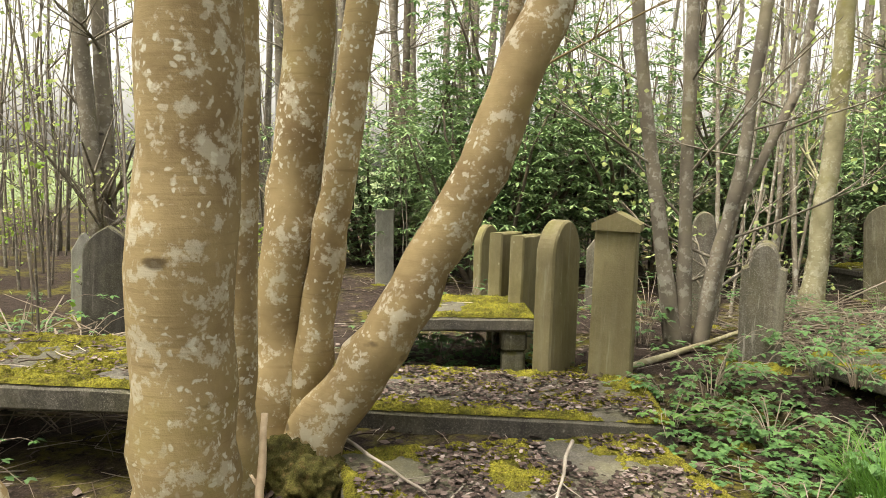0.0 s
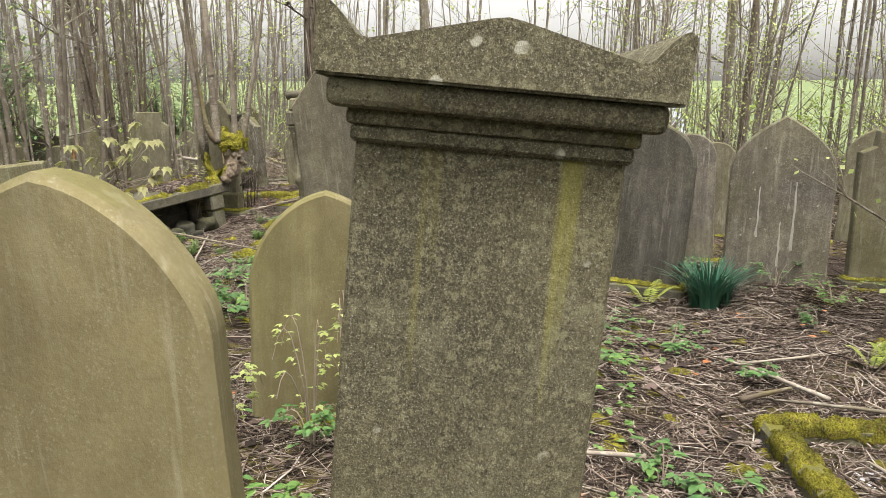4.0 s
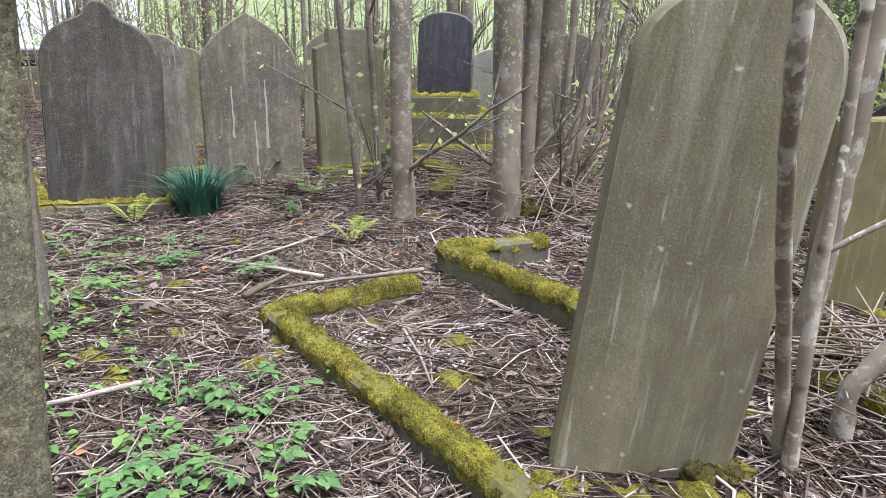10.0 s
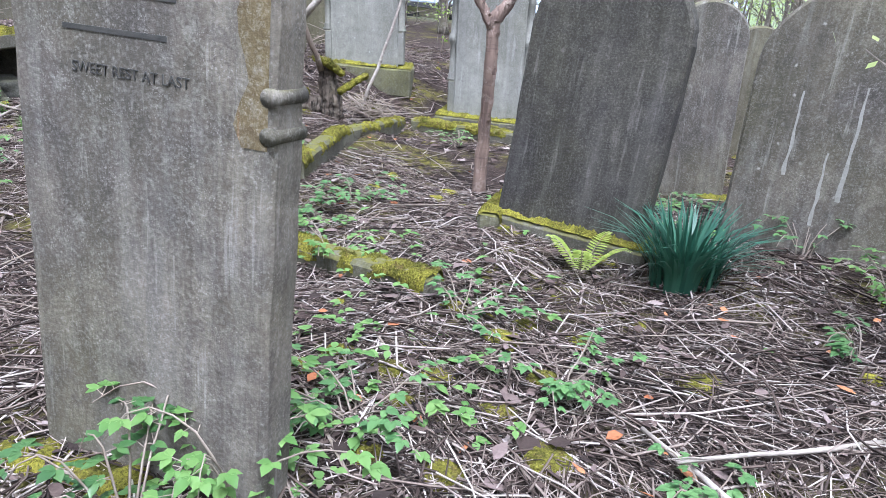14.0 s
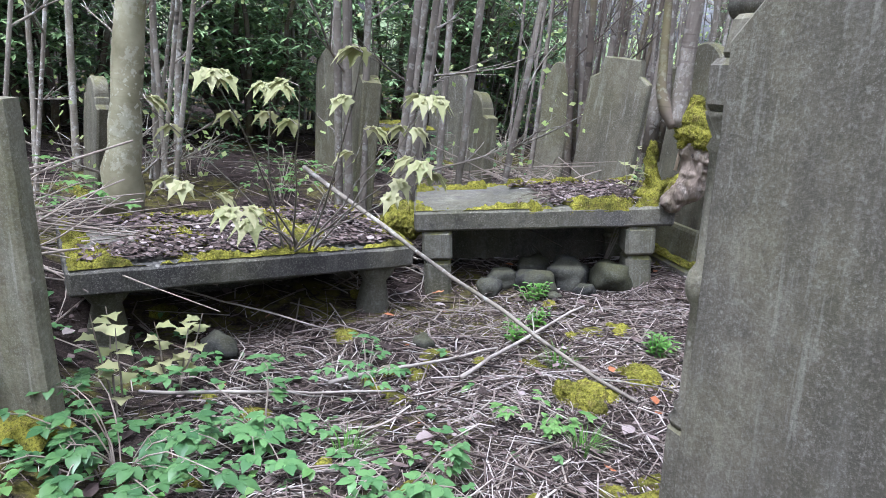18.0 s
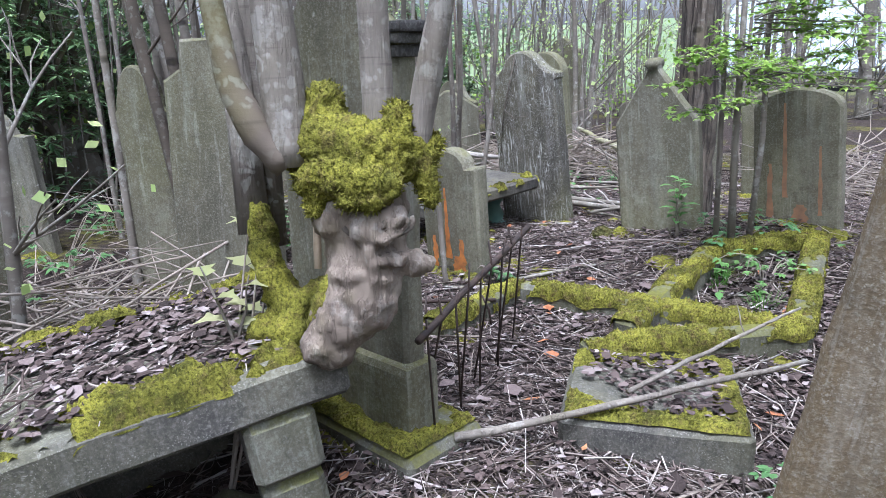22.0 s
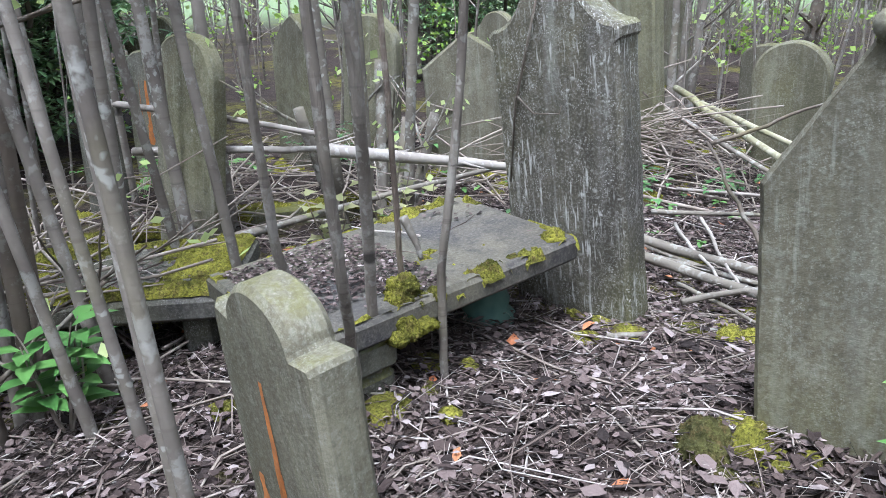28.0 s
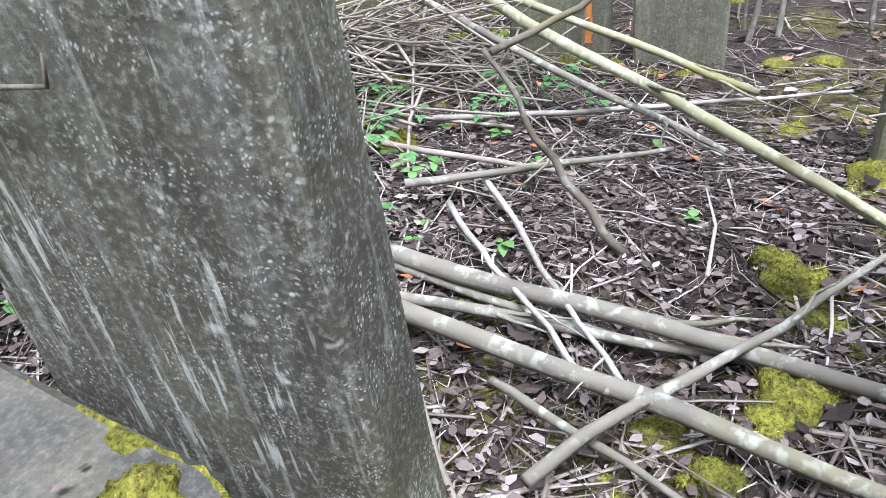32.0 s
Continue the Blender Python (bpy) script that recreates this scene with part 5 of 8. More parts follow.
kerb([(2.45, -2.35), (1.6, -2.65), (1.3, -3.6)], "mossy kerb beside a leaning headstone", 0.13, 0.10, 35, 0.9)
kerb([(5.46, 2.52), (5.32, 1.12)], "single mossy kerb stone", 0.15, 0.10, 37, 0.9)
kerb([(6.35, 2.68), (7.40, 3.12), (9.35, 3.68)], "broken kerb with moss and iron stumps", 0.13, 0.15, 39, 0.5)
kerb([(6.35, 1.28), (7.45, 1.56), (8.80, 1.95)], "low mossy kerb before pale headstones", 0.13, 0.09, 41, 0.8)
kerb([(9.65, 3.60), (9.45, 2.15)], "mossy plinth kerb", 0.2, 0.12, 43, 0.9)
kerb([(8.62, 6.00), (9.58, 6.15), (10.06, 5.84)], "thick mossy kerb of a sunken plot", 0.11, 0.11, 45, 1.1)
kerb([(10.06, 5.84), (9.08, 5.50), (8.36, 5.98)], "thick mossy kerb of a sunken plot", 0.11, 0.11, 47, 1.1)
kerb([(8.10, 6.60), (8.68, 6.67), (8.84, 6.10), (9.02, 5.60)], "mossy kerb stones meeting at a corner", 0.09, 0.11, 49, 1.1)
kerb([(5.95, -1.75), (6.9, -2.2), (7.6, -2.0)], "mossy kerb leading to a stepped tomb", 0.15, 0.1, 53, 1.0)
kerb([(8.7, 10.2), (9.5, 10.0), (10.4, 9.5)], "half-buried mossy kerb below saplings", 0.14, 0.10, 57, 0.9)


# ---- trees ----
def bent(a, b, n, rnd, wob):
    a, b = Vector(a), Vector(b)
    out = []
    off = Vector((0, 0, 0))
    for i in range(n + 1):
        t = i / n
        out.append(a.lerp(b, t) + off)
        off += Vector((rnd.uniform(-1, 1), rnd.uniform(-1, 1), rnd.uniform(-0.3, 0.3))) * wob
    return out


def leaf_tuft(p, rnd, at, n, size, spread):
    for _ in range(n):
        c = Vector(at) + Vector((rnd.gauss(0, spread), rnd.gauss(0, spread), rnd.gauss(0, spread * 0.7)))
        d = Vector((rnd.uniform(-1, 1), rnd.uniform(-1, 1), rnd.uniform(-0.8, 0.3))).normalized()
        s = d.orthogonal().normalized()
        s.rotate(Matrix.Rotation(rnd.uniform(0, 6.28), 3, d))
        L, w = size * rnd.uniform(0.6, 1.3), size * rnd.uniform(0.3, 0.55)
        p.add([tuple(c), tuple(c + d * L * 0.5 + s * w), tuple(c + d * L), tuple(c + d * L * 0.5 - s * w)], [(0, 1, 2), (0, 2, 3)])


def grow(wood, crown, rnd, a, b, r, depth, leaf, tuft):
    n = 5 if depth == 2 else 4
    pts = bent(a, b, n, rnd, (Vector(b) - Vector(a)).length * 0.035)
    wood.tube(pts, [r * (1 - 0.75 * i / n) + 0.002 for i in range(n + 1)], 5 if depth else 4, False)
    L = (Vector(b) - Vector(a)).length
    if depth:
        for _ in range(rnd.randint(3, 5)):
            t = rnd.uniform(0.25, 0.98)
            q = pts[min(n, int(t * n))]
            d = (Vector(b) - Vector(a)).normalized() + Vector((rnd.uniform(-1, 1), rnd.uniform(-1, 1), rnd.uniform(-0.2, 0.9))) * 0.8
            grow(wood, crown, rnd, q, q + d.normalized() * L * rnd.uniform(0.35, 0.6), r * 0.45, depth - 1, leaf, tuft)
    elif leaf:
        leaf_tuft(crown, rnd, pts[-1], tuft, leaf, 0.12)


def make_tree(name, label, stems, mat, seed, branches=8, leaf=0.06, tuft=5, low=0.25, group="trees", spread=1.4, leaf_mat_=None, side=9, fine=True):
    """stems: lists of (x, y, z, r). A thing at the first stem's foot, with trunk, branches and crown parts."""
    rnd = random.Random(seed)
    x0, y0, z0 = stems[0][0][:3]
    t = thing(name, label, "tree", pose(x0, y0, z0), group)
    o = Vector((x0, y0, z0))
    crown, wood = Pile(), Pile()
    for st in stems:
        pts = [Vector(p[:3]) - o for p in st]
        rad = [p[3] for p in st]
        fp, fr = [], []
        for i in range(len(pts) - 1):
            k = 5
            for j in range(k):
                u = j / k
                q = pts[i].lerp(pts[i + 1], u)
                q += Vector((rnd.uniform(-1, 1), rnd.uniform(-1, 1), 0)) * rad[i] * 0.12
                fp.append(q)
                fr.append((rad[i] + (rad[i + 1] - rad[i]) * u) * rnd.uniform(0.94, 1.07))
        fp.append(pts[-1])
        fr.append(rad[-1])
        trunk = Pile()
        trunk.tube(fp, fr, side)
        trunk.ob("trunk", mat, t)
        H = fp[-1].z - fp[0].z
        for _ in range(branches):
            u = rnd.uniform(low, 0.99)
            q = fp[min(len(fp) - 1, int(u * len(fp)))]
            a = rnd.uniform(0, 6.283)
            d = Vector((math.cos(a), math.sin(a), rnd.uniform(0.15, 1.2)))
            L = spread * rnd.uniform(0.4, 1.0)
            grow(wood, crown, rnd, q, q + d.normalized() * L, max(0.008, rad[0] * 0.22 * (1.1 - u)), 1 if fine else 0, leaf, tuft)
    if wood.v:
        tagged(wood.ob("branch_twig", mat, t), kind="stuff")
    if crown.v:
        tagged(crown.ob("crown", leaf_mat_ or LEAF_SPRING, t, "sparse fresh spring leaves", smooth=False), kind="stuff")
    return t


def straight(x, y, h, r, lx=0.0, ly=0.0, z=None):
    z = gz(x, y) - 0.05 if z is None else z
    return [(x, y, z, r * 1.25), (x + lx * 0.06, y + ly * 0.06, z + h * 0.06, r), (x + lx * 0.5, y + ly * 0.5, z + h * 0.5, r * 0.8), (x + lx, y + ly, z + h, r * 0.35)]


# the many-stemmed ash by the first slabs
make_tree("ash_tree", "many-stemmed ash with ochre bark and round white lichens", [
    [(-1.00, 2.70, -0.1, .21), (-0.99, 2.70, 0.5, .185), (-0.97, 2.70, 1.6, .18), (-0.93, 2.72, 3.2, .17), (-0.9, 2.75, 6.5, .12), (-0.85, 2.8, 11, .04)],
    [(-0.98, 3.30, -0.1, .12), (-0.98, 3.32, 0.6, .085), (-0.96, 3.35, 2.2, .08), (-0.9, 3.4, 6, .06), (-0.8, 3.5, 9, .02)],
    [(-0.92, 3.85, 0.0, .19), (-0.90, 3.88, 0.7, .155), (-0.82, 3.90, 1.6, .14), (-0.74, 3.90, 2.7, .13), (-0.55, 3.95, 6, .09), (-0.4, 4.0, 10, .03)],
    [(-0.78, 3.80, 0.0, .13), (-0.70, 3.80, 0.7, .095), (-0.58, 3.80, 1.6, .09), (-0.44, 3.80, 2.6, .085), (0.0, 3.8, 5.5, .06), (0.4, 3.8, 8.5, .02)],
    [(-0.80, 3.62, -0.05, .19), (-0.62, 3.66, 0.28, .15), (-0.28, 3.70, 0.77, .135), (0.13, 3.70, 1.55, .125), (0.47, 3.70, 2.45, .115), (0.95, 3.7, 4.4, .09), (1.6, 3.8, 8, .03)],
    [(-1.52, 2.50, -0.05, .16), (-1.72, 2.55, 0.3, .13), (-2.1, 2.6, 0.9, .11), (-2.7, 2.7, 2.2, .09), (-3.4, 2.8, 4.2, .05)],
    [(-0.70, 4.05, 0.0, .08), (-0.35, 4.05, 0.55, .06), (0.05, 4.1, 1.2, .05), (0.30, 4.1, 2.2, .045), (0.5, 4.2, 4.5, .02)],
], BARK_ASH, 3, 2, 0.05, 3, 0.6, side=18)
make_tree("birch_tree", "pale mossy trunk with dark knots", [[(3.86, 7.55, 0, .14), (3.9, 7.55, .8, .105), (3.98, 7.55, 2.2, .095), (4.1, 7.6, 5, .07), (4.2, 7.7, 9, .03)]], BARK_BIRCHTREE, 5, 5, 0.06, 4, 0.3, side=14)
make_tree("sycamore_tree", "slender many-stemmed sycamore in undergrowth", [
    [(1.85, 5.78, .1, .08), (1.70, 5.8, 1.0, .06), (1.45, 5.8, 2.6, .05), (1.2, 5.9, 6, .02)],
    [(1.92, 5.80, .1, .07), (1.88, 5.8, 1.2, .055), (1.85, 5.8, 3, .05), (1.7, 5.9, 7, .02)],
    [(2.02, 5.80, .1, .07), (2.15, 5.8, 0.9, .055), (2.3, 5.8, 1.6, .05), (2.45, 5.8, 3.2, .045), (2.8, 5.9, 7, .02)],
    [(2.05, 5.85, .1, .06), (2.3, 5.85, 1.3, .04), (2.75, 5.85, 2.3, .035), (3.0, 5.9, 4.5, .02)]], BARK_SYC, 6, 6, 0.06, 5, 0.15)

# the clumps by the dark headstones
make_tree("sycamore_tree", "single grey sycamore trunk with mossy foot", [straight(5.25, -1.27, 8, .075, -.25, .2)], BARK_SYC, 11, 7, 0.05, 3, 0.15)
make_tree("sapling", "two thin forked stems", [straight(5.82, -1.06, 3.4, .03, -.15, .3), straight(5.88, -1.24, 3.6, .026, -.3, .25)], BARK_SAPLING, 12, 5, 0.05, 2, 0.2, "saplings", 0.9)
make_tree("sycamore_clump", "coppiced sycamore clump with crowded suckers", [
    straight(5.23, -2.04, 8.5, .105, -.15, .15), straight(5.45, -2.30, 8, .06, .1, -.1), straight(5.60, -2.20, 8.5, .085, .2, .1),
    straight(5.80, -2.62, 9, .10, .1, -.2), straight(5.95, -2.45, 8, .06, .35, -.3), straight(5.5, -2.7, 6, .03, .2, -.9), straight(5.6, -2.85, 5, .025, -.1, -1.0), straight(5.4, -2.55, 5, .025, -.4, -.7), straight(5.9, -2.8, 6, .035, .6, -.6)], BARK_SYC, 13, 4, 0.05, 2, 0.12)
# the knobbly saplings beside the leaning headstone
make_tree("sapling", "knobbly pale saplings crossing a headstone", [
    [(2.130, -1.840, -0.100, 0.0280), (2.070, -1.725, 0.300, 0.0240), (1.845, -1.430, 0.820, 0.0220), (1.700, -1.250, 1.120, 0.0210), (1.597, -1.138, 1.338, 0.0220), (1.560, -1.099, 1.660, 0.0180), (1.520, -1.060, 2.600, 0.0120)],
    [(2.052, -1.791, -0.120, 0.0300), (2.042, -1.781, 0.170, 0.0240), (2.047, -1.774, 0.589, 0.0220), (2.047, -1.774, 1.008, 0.0200), (2.047, -1.775, 1.503, 0.0180), (2.039, -1.785, 1.969, 0.0160), (2.012, -1.819, 3.568, 0.0064)],
    [(1.788, -1.958, -0.120, 0.0300), (1.778, -1.948, 0.234, 0.0240), (1.775, -2.024, 0.479, 0.0220), (1.715, -2.153, 0.749, 0.0200), (1.652, -2.274, 1.046, 0.0180), (1.586, -2.327, 1.301, 0.0160), (1.523, -2.375, 1.598, 0.0140), (1.359, -2.500, 2.371, 0.0056)]], BARK_LICHEN, 14, 0, 0, 0, 0.55, "saplings", 0.8)
make_tree("sapling", "stouter lichen-spotted stem rising from a mossy stool", [
    [(2.690, -2.439, -0.120, 0.0650), (2.680, -2.429, 0.215, 0.0520), (2.665, -2.449, 0.540, 0.0490), (2.648, -2.470, 1.015, 0.0460), (2.635, -2.486, 1.626, 0.0430), (2.612, -2.513, 2.129, 0.0400), (2.452, -2.700, 5.620, 0.0160)],
    [(2.166, -2.133, -0.120, 0.0450), (2.156, -2.123, 0.180, 0.0360), (2.083, -2.352, 0.497, 0.0340), (2.032, -2.472, 0.873, 0.0320), (2.008, -2.561, 1.170, 0.0300), (1.986, -2.647, 1.645, 0.0280), (1.984, -2.713, 2.042, 0.0260), (1.978, -2.910, 3.226, 0.0104)],
    [(2.297, -2.491, 0.512, 0.0140), (2.205, -2.583, 1.003, 0.0120), (2.165, -2.622, 1.226, 0.0100), (2.115, -2.667, 1.394, 0.0080)],
    [(2.432, -2.179, 0.590, 0.0120), (2.267, -2.376, 0.795, 0.0100), (2.093, -2.552, 0.924, 0.0080), (1.974, -2.657, 1.024, 0.0060)]], BARK_LICHEN, 15, 0, 0, 0, 0.55, "saplings", 0.9)
# ash stool at the far side
make_tree("ash_tree", "ash stool of stout ochre stems with mossy foot", [
    [(3.718, -5.353, -0.350, 0.1958), (3.718, -5.353, -0.026, 0.1450), (3.905, -5.211, 1.460, 0.1305), (4.066, -5.079, 2.599, 0.1160), (4.692, -4.566, 7.026, 0.0406)],
    [(3.471, -5.526, -0.350, 0.1418), (3.471, -5.526, 0.199, 0.1050), (3.608, -5.433, 1.454, 0.0945), (3.744, -5.334, 2.568, 0.0840), (4.287, -4.939, 7.018, 0.0294)],
    [(3.274, -5.564, -0.350, 0.1350), (3.274, -5.564, -0.150, 0.1000), (3.340, -5.523, 1.228, 0.0900), (3.415, -5.474, 2.525, 0.0800), (3.675, -5.304, 7.014, 0.0280)],
    [(3.043, -5.550, -0.350, 0.1350), (3.043, -5.550, -0.150, 0.1000), (3.068, -5.535, 1.234, 0.0900), (3.132, -5.498, 2.479, 0.0800), (3.363, -5.365, 6.971, 0.0280)],
    [(2.830, -5.897, -0.350, 0.2025), (2.830, -5.897, -0.107, 0.1500), (2.819, -5.902, 1.438, 0.1350), (2.794, -5.915, 2.459, 0.1200), (2.684, -5.972, 6.957, 0.0420)],
    [(2.506, -4.945, -0.350, 0.0675), (2.506, -4.945, -0.150, 0.0500), (2.503, -4.947, 0.600, 0.0450), (2.400, -5.000, 1.127, 0.0400), (1.541, -5.442, 5.522, 0.0140)],
    [(2.277, -4.923, -0.350, 0.0743), (2.277, -4.923, -0.150, 0.0550), (2.166, -4.976, 0.646, 0.0495), (2.056, -5.024, 1.278, 0.0440), (1.287, -5.360, 5.699, 0.0154)]], BARK_ASH_LIT, 16, 3, 0.05, 3, 0.45, side=14)
# big straight trunk behind the gabled stone
make_tree("oak_tree", "straight dark trunk with furrowed bark", [straight(10.72, 6.93, 12, .118, .1, .2)], BARK_OAK, 17, 6, 0.06, 4, 0.3, side=14)
# forked stem with peeling bark
fork = thing("forked_sapling", "dead forked stem with peeling reddish bark", "tree", pose(7.43, 1.84, gz(7.43, 1.84)), "saplings")
rnd = random.Random(18)
g0 = gz(7.43, 1.84)
FORK = ([(7.46, 1.84, -.25, .056), (7.45, 1.84, .15, .048), (7.44, 1.84, .45, .042), (7.42, 1.83, .75, .044), (7.41, 1.835, .98, .042), (7.41, 1.84, 1.08, .052), (7.46, 1.765, 1.20, .038), (7.50, 1.72, 1.30, .036), (7.53, 1.65, 1.44, .034), (7.55, 1.60, 1.56, .036), (7.58, 1.55, 1.85, .030), (7.60, 1.52, 2.2, .02)],
        [(7.41, 1.84, 1.03, .040), (7.39, 1.92, 1.16, .032), (7.36, 2.0, 1.27, .027), (7.33, 2.06, 1.40, .027), (7.30, 2.12, 1.56, .022), (7.27, 2.17, 1.85, .019), (7.25, 2.2, 2.2, .015)])
flakes = Pile()
for st in FORK:
    tb = Pile()
    pts, rad = [], []
    for a, b in zip(st, st[1:]):
        for k in range(4):
            f = k / 4
            pts.append((a[0] + (b[0] - a[0]) * f - 7.43 + rnd.uniform(-.004, .004), a[1] + (b[1] - a[1]) * f - 1.84 + rnd.uniform(-.004, .004), a[2] + (b[2] - a[2]) * f - g0))
            rad.append((a[3] + (b[3] - a[3]) * f) * rnd.uniform(.90, 1.10))
    tb.tube(pts, rad, 14)
    tb.ob("stem", BARK_PEEL, fork)
    for p, r in zip(pts, rad):
        if p[2] < .35:
            continue
        for _ in range(3):
            a = rnd.uniform(0, 6.283)
            d, u = Vector((math.cos(a), math.sin(a), 0)), Vector((-math.sin(a), math.cos(a), 0))
            c = Vector(p) + d * r * .96 + Vector((0, 0, rnd.uniform(-.03, .03)))
            w, h, lift = rnd.uniform(.006, .016), rnd.uniform(.012, .035), rnd.uniform(.004, .014)
            flakes.add([tuple(c - u * w), tuple(c + u * w), tuple(c + u * w * .7 + d * lift * .4 + Vector((0, 0, h * .6))), tuple(c + u * w * .2 + d * lift + Vector((0, 0, h))), tuple(c - u * w * .8 + d * lift * .5 + Vector((0, 0, h * .7)))], [(0, 1, 2, 4), (4, 2, 3)])
tagged(flakes.ob("bark_flake", BARK_PEEL, fork, "curling flakes of bark", smooth=False), kind="stuff")

# ---- the wood around: variants grown once, then copied ----
def wood_variant(seed, h, r, stems, mat, leaf, tuft, branches):
    rnd = random.Random(seed)
    st = []
    for i in range(stems):
        a = rnd.uniform(0, 6.28)
        d = 0.0 if i == 0 else rnd.uniform(0.1, 0.35)
        st.append([(d * math.cos(a), d * math.sin(a), -0.3, r * 1.4), (d * 1.2 * math.cos(a), d * 1.2 * math.sin(a), .5, r),
                   (d * 2 * math.cos(a) + rnd.uniform(-.2, .2), d * 2 * math.sin(a) + rnd.uniform(-.2, .2), h * .45, r * .8),
                   (d * 3 * math.cos(a) + rnd.uniform(-.6, .6), d * 3 * math.sin(a) + rnd.uniform(-.6, .6), h, r * .25)])
    return make_tree("woodland_tree", "slender woodland tree with sparse spring leaves", st, mat, seed, branches, leaf, tuft, 0.1, "trees of the wood", 2.0, side=7)


VARIANTS = [wood_variant(101, 11, .07, 1, BARK_SYC, .06, 4, 22), wood_variant(102, 10, .05, 2, BARK_SAPLING, .06, 5, 14), wood_variant(103, 12, .10, 1, BARK_DARK, .06, 3, 24),
            wood_variant(104, 8, .035, 3, BARK_SAPLING, .055, 5, 9), wood_variant(105, 13, .12, 2, BARK_SYC, .06, 4, 14), wood_variant(106, 7, .03, 4, BARK_SAPLING, .06, 6, 8)]
TAKEN = [(r[1], r[2], 0.6) for r in ROWS] + [(5.98, 3.40, .9), (10.25, 4.75, .9), (10.22, 3.05, .9), (4.35, -5.6, 1.0), (8.25, -2.5, 1.2)]
rnd = random.Random(7)
spots = []
tries = 0
while len(spots) < 190 and tries < 9000:
    tries += 1
    a, d = rnd.uniform(0, 6.283), 5.5 + 26 * rnd.random() ** 0.8
    x, y = 5 + d * math.cos(a), 3 + d * math.sin(a)
    if -2.2 < x < 13.5 and -3.6 < y < 11.5:
        continue
    if any(math.hypot(x - u, y - v) < w for u, v, w in TAKEN) or any(math.hypot(x - u, y - v) < 0.7 for u, v in spots):
        continue
    bearing = math.degrees(math.atan2(x - 0, y - 0))
    if d > 10 and rnd.random() < 0.35:
        continue
    if abs(math.atan2(y - 5, x - 7) - 0.21) < 0.17 and rnd.random() < 0.75:
        continue
    spots.append((x, y))
for i, v in enumerate(VARIANTS):
    x, y = spots[i]
    v.matrix_world = pose(x, y, gz(x, y), 0, 0, rnd.uniform(0, 360))
for i, (x, y) in enumerate(spots[6:]):
    v = VARIANTS[rnd.choice((0, 0, 1, 1, 2, 3, 3, 4, 5, 5))]
    m = pose(x, y, gz(x, y), rnd.uniform(-3, 3), rnd.uniform(-3, 3), rnd.uniform(0, 360))
    c = copy_thing(v, m)
    c.scale = [rnd.uniform(0.8, 1.25)] * 3


# dark evergreens
def evergreen(x, y, r, h, seed, n):
    rnd = random.Random(seed)
    t = thing("rhododendron_bush", "tall dark glossy rhododendron thicket", "bush", pose(x, y, gz(x, y)), "evergreen thicket")
    stems, leaves = Pile(), Pile()
    tips = []
    for _ in range(16):
        a = rnd.uniform(0, 6.28)
        e = Vector((math.cos(a) * r * rnd.uniform(.3, .9), math.sin(a) * r * rnd.uniform(.3, .9), h * rnd.uniform(.4, .95)))
        pts = bent((0.25 * math.cos(a), 0.25 * math.sin(a), -.1), e, 6, rnd, .09)
        stems.tube(pts, [.045 * (1 - .7 * i / 6) for i in range(7)], 6)
        tips += pts[2:]
    for _ in range(n):
        b = rnd.choice(tips) + Vector((rnd.gauss(0, .38), rnd.gauss(0, .38), rnd.gauss(0, .34)))
        if b.z < 0.1:
            continue
        k = rnd.randint(5, 8)
        a0 = rnd.uniform(0, 6.28)
        for i in range(k):
            a = a0 + 6.283 * i / k + rnd.uniform(-.2, .2)
            d = Vector((math.cos(a), math.sin(a), rnd.uniform(-.5, .35))).normalized()
            s = d.cross(Vector((0, 0, 1))).normalized()
            L, w = rnd.uniform(.09, .15), rnd.uniform(.018, .028)
            leaves.add([tuple(b), tuple(b + d * L * .5 + s * w), tuple(b + d * L - Vector((0, 0, .02))), tuple(b + d * L * .5 - s * w)], [(0, 1, 2), (0, 2, 3)])
    tagged(stems.ob("stem", BARK_DARK, t), kind="stuff")
    tagged(leaves.ob("foliage", LEAF_RHODO, t, smooth=False), kind="stuff")
    return t


ev = evergreen(0.6, 10.2, 1.9, 3.6, 1, 1900)
ev2 = evergreen(3.0, 10.6, 2.0, 4.2, 2, 1700)
for x, y, s, a, e in ((5.0, 10.9, 1.0, 80, ev), (6.9, 12.3, 1.05, 170, ev2), (1.7, 12.5, 1.2, 40, ev2), (-1.2, 12.6, 1.0, 210, ev), (8.6, 13.4, 0.9, 300, ev), (11.0, -9.5, 1.1, 120, ev2), (9.0, -8.2, .8, 20, ev), (7.0, -10.5, 1.0, 200, ev2), (14.5, 14.0, .8, 99, ev)):
    c = copy_thing(e, pose(x, y, gz(x, y), 0, 0, a))
    c.scale = (s, s, s)


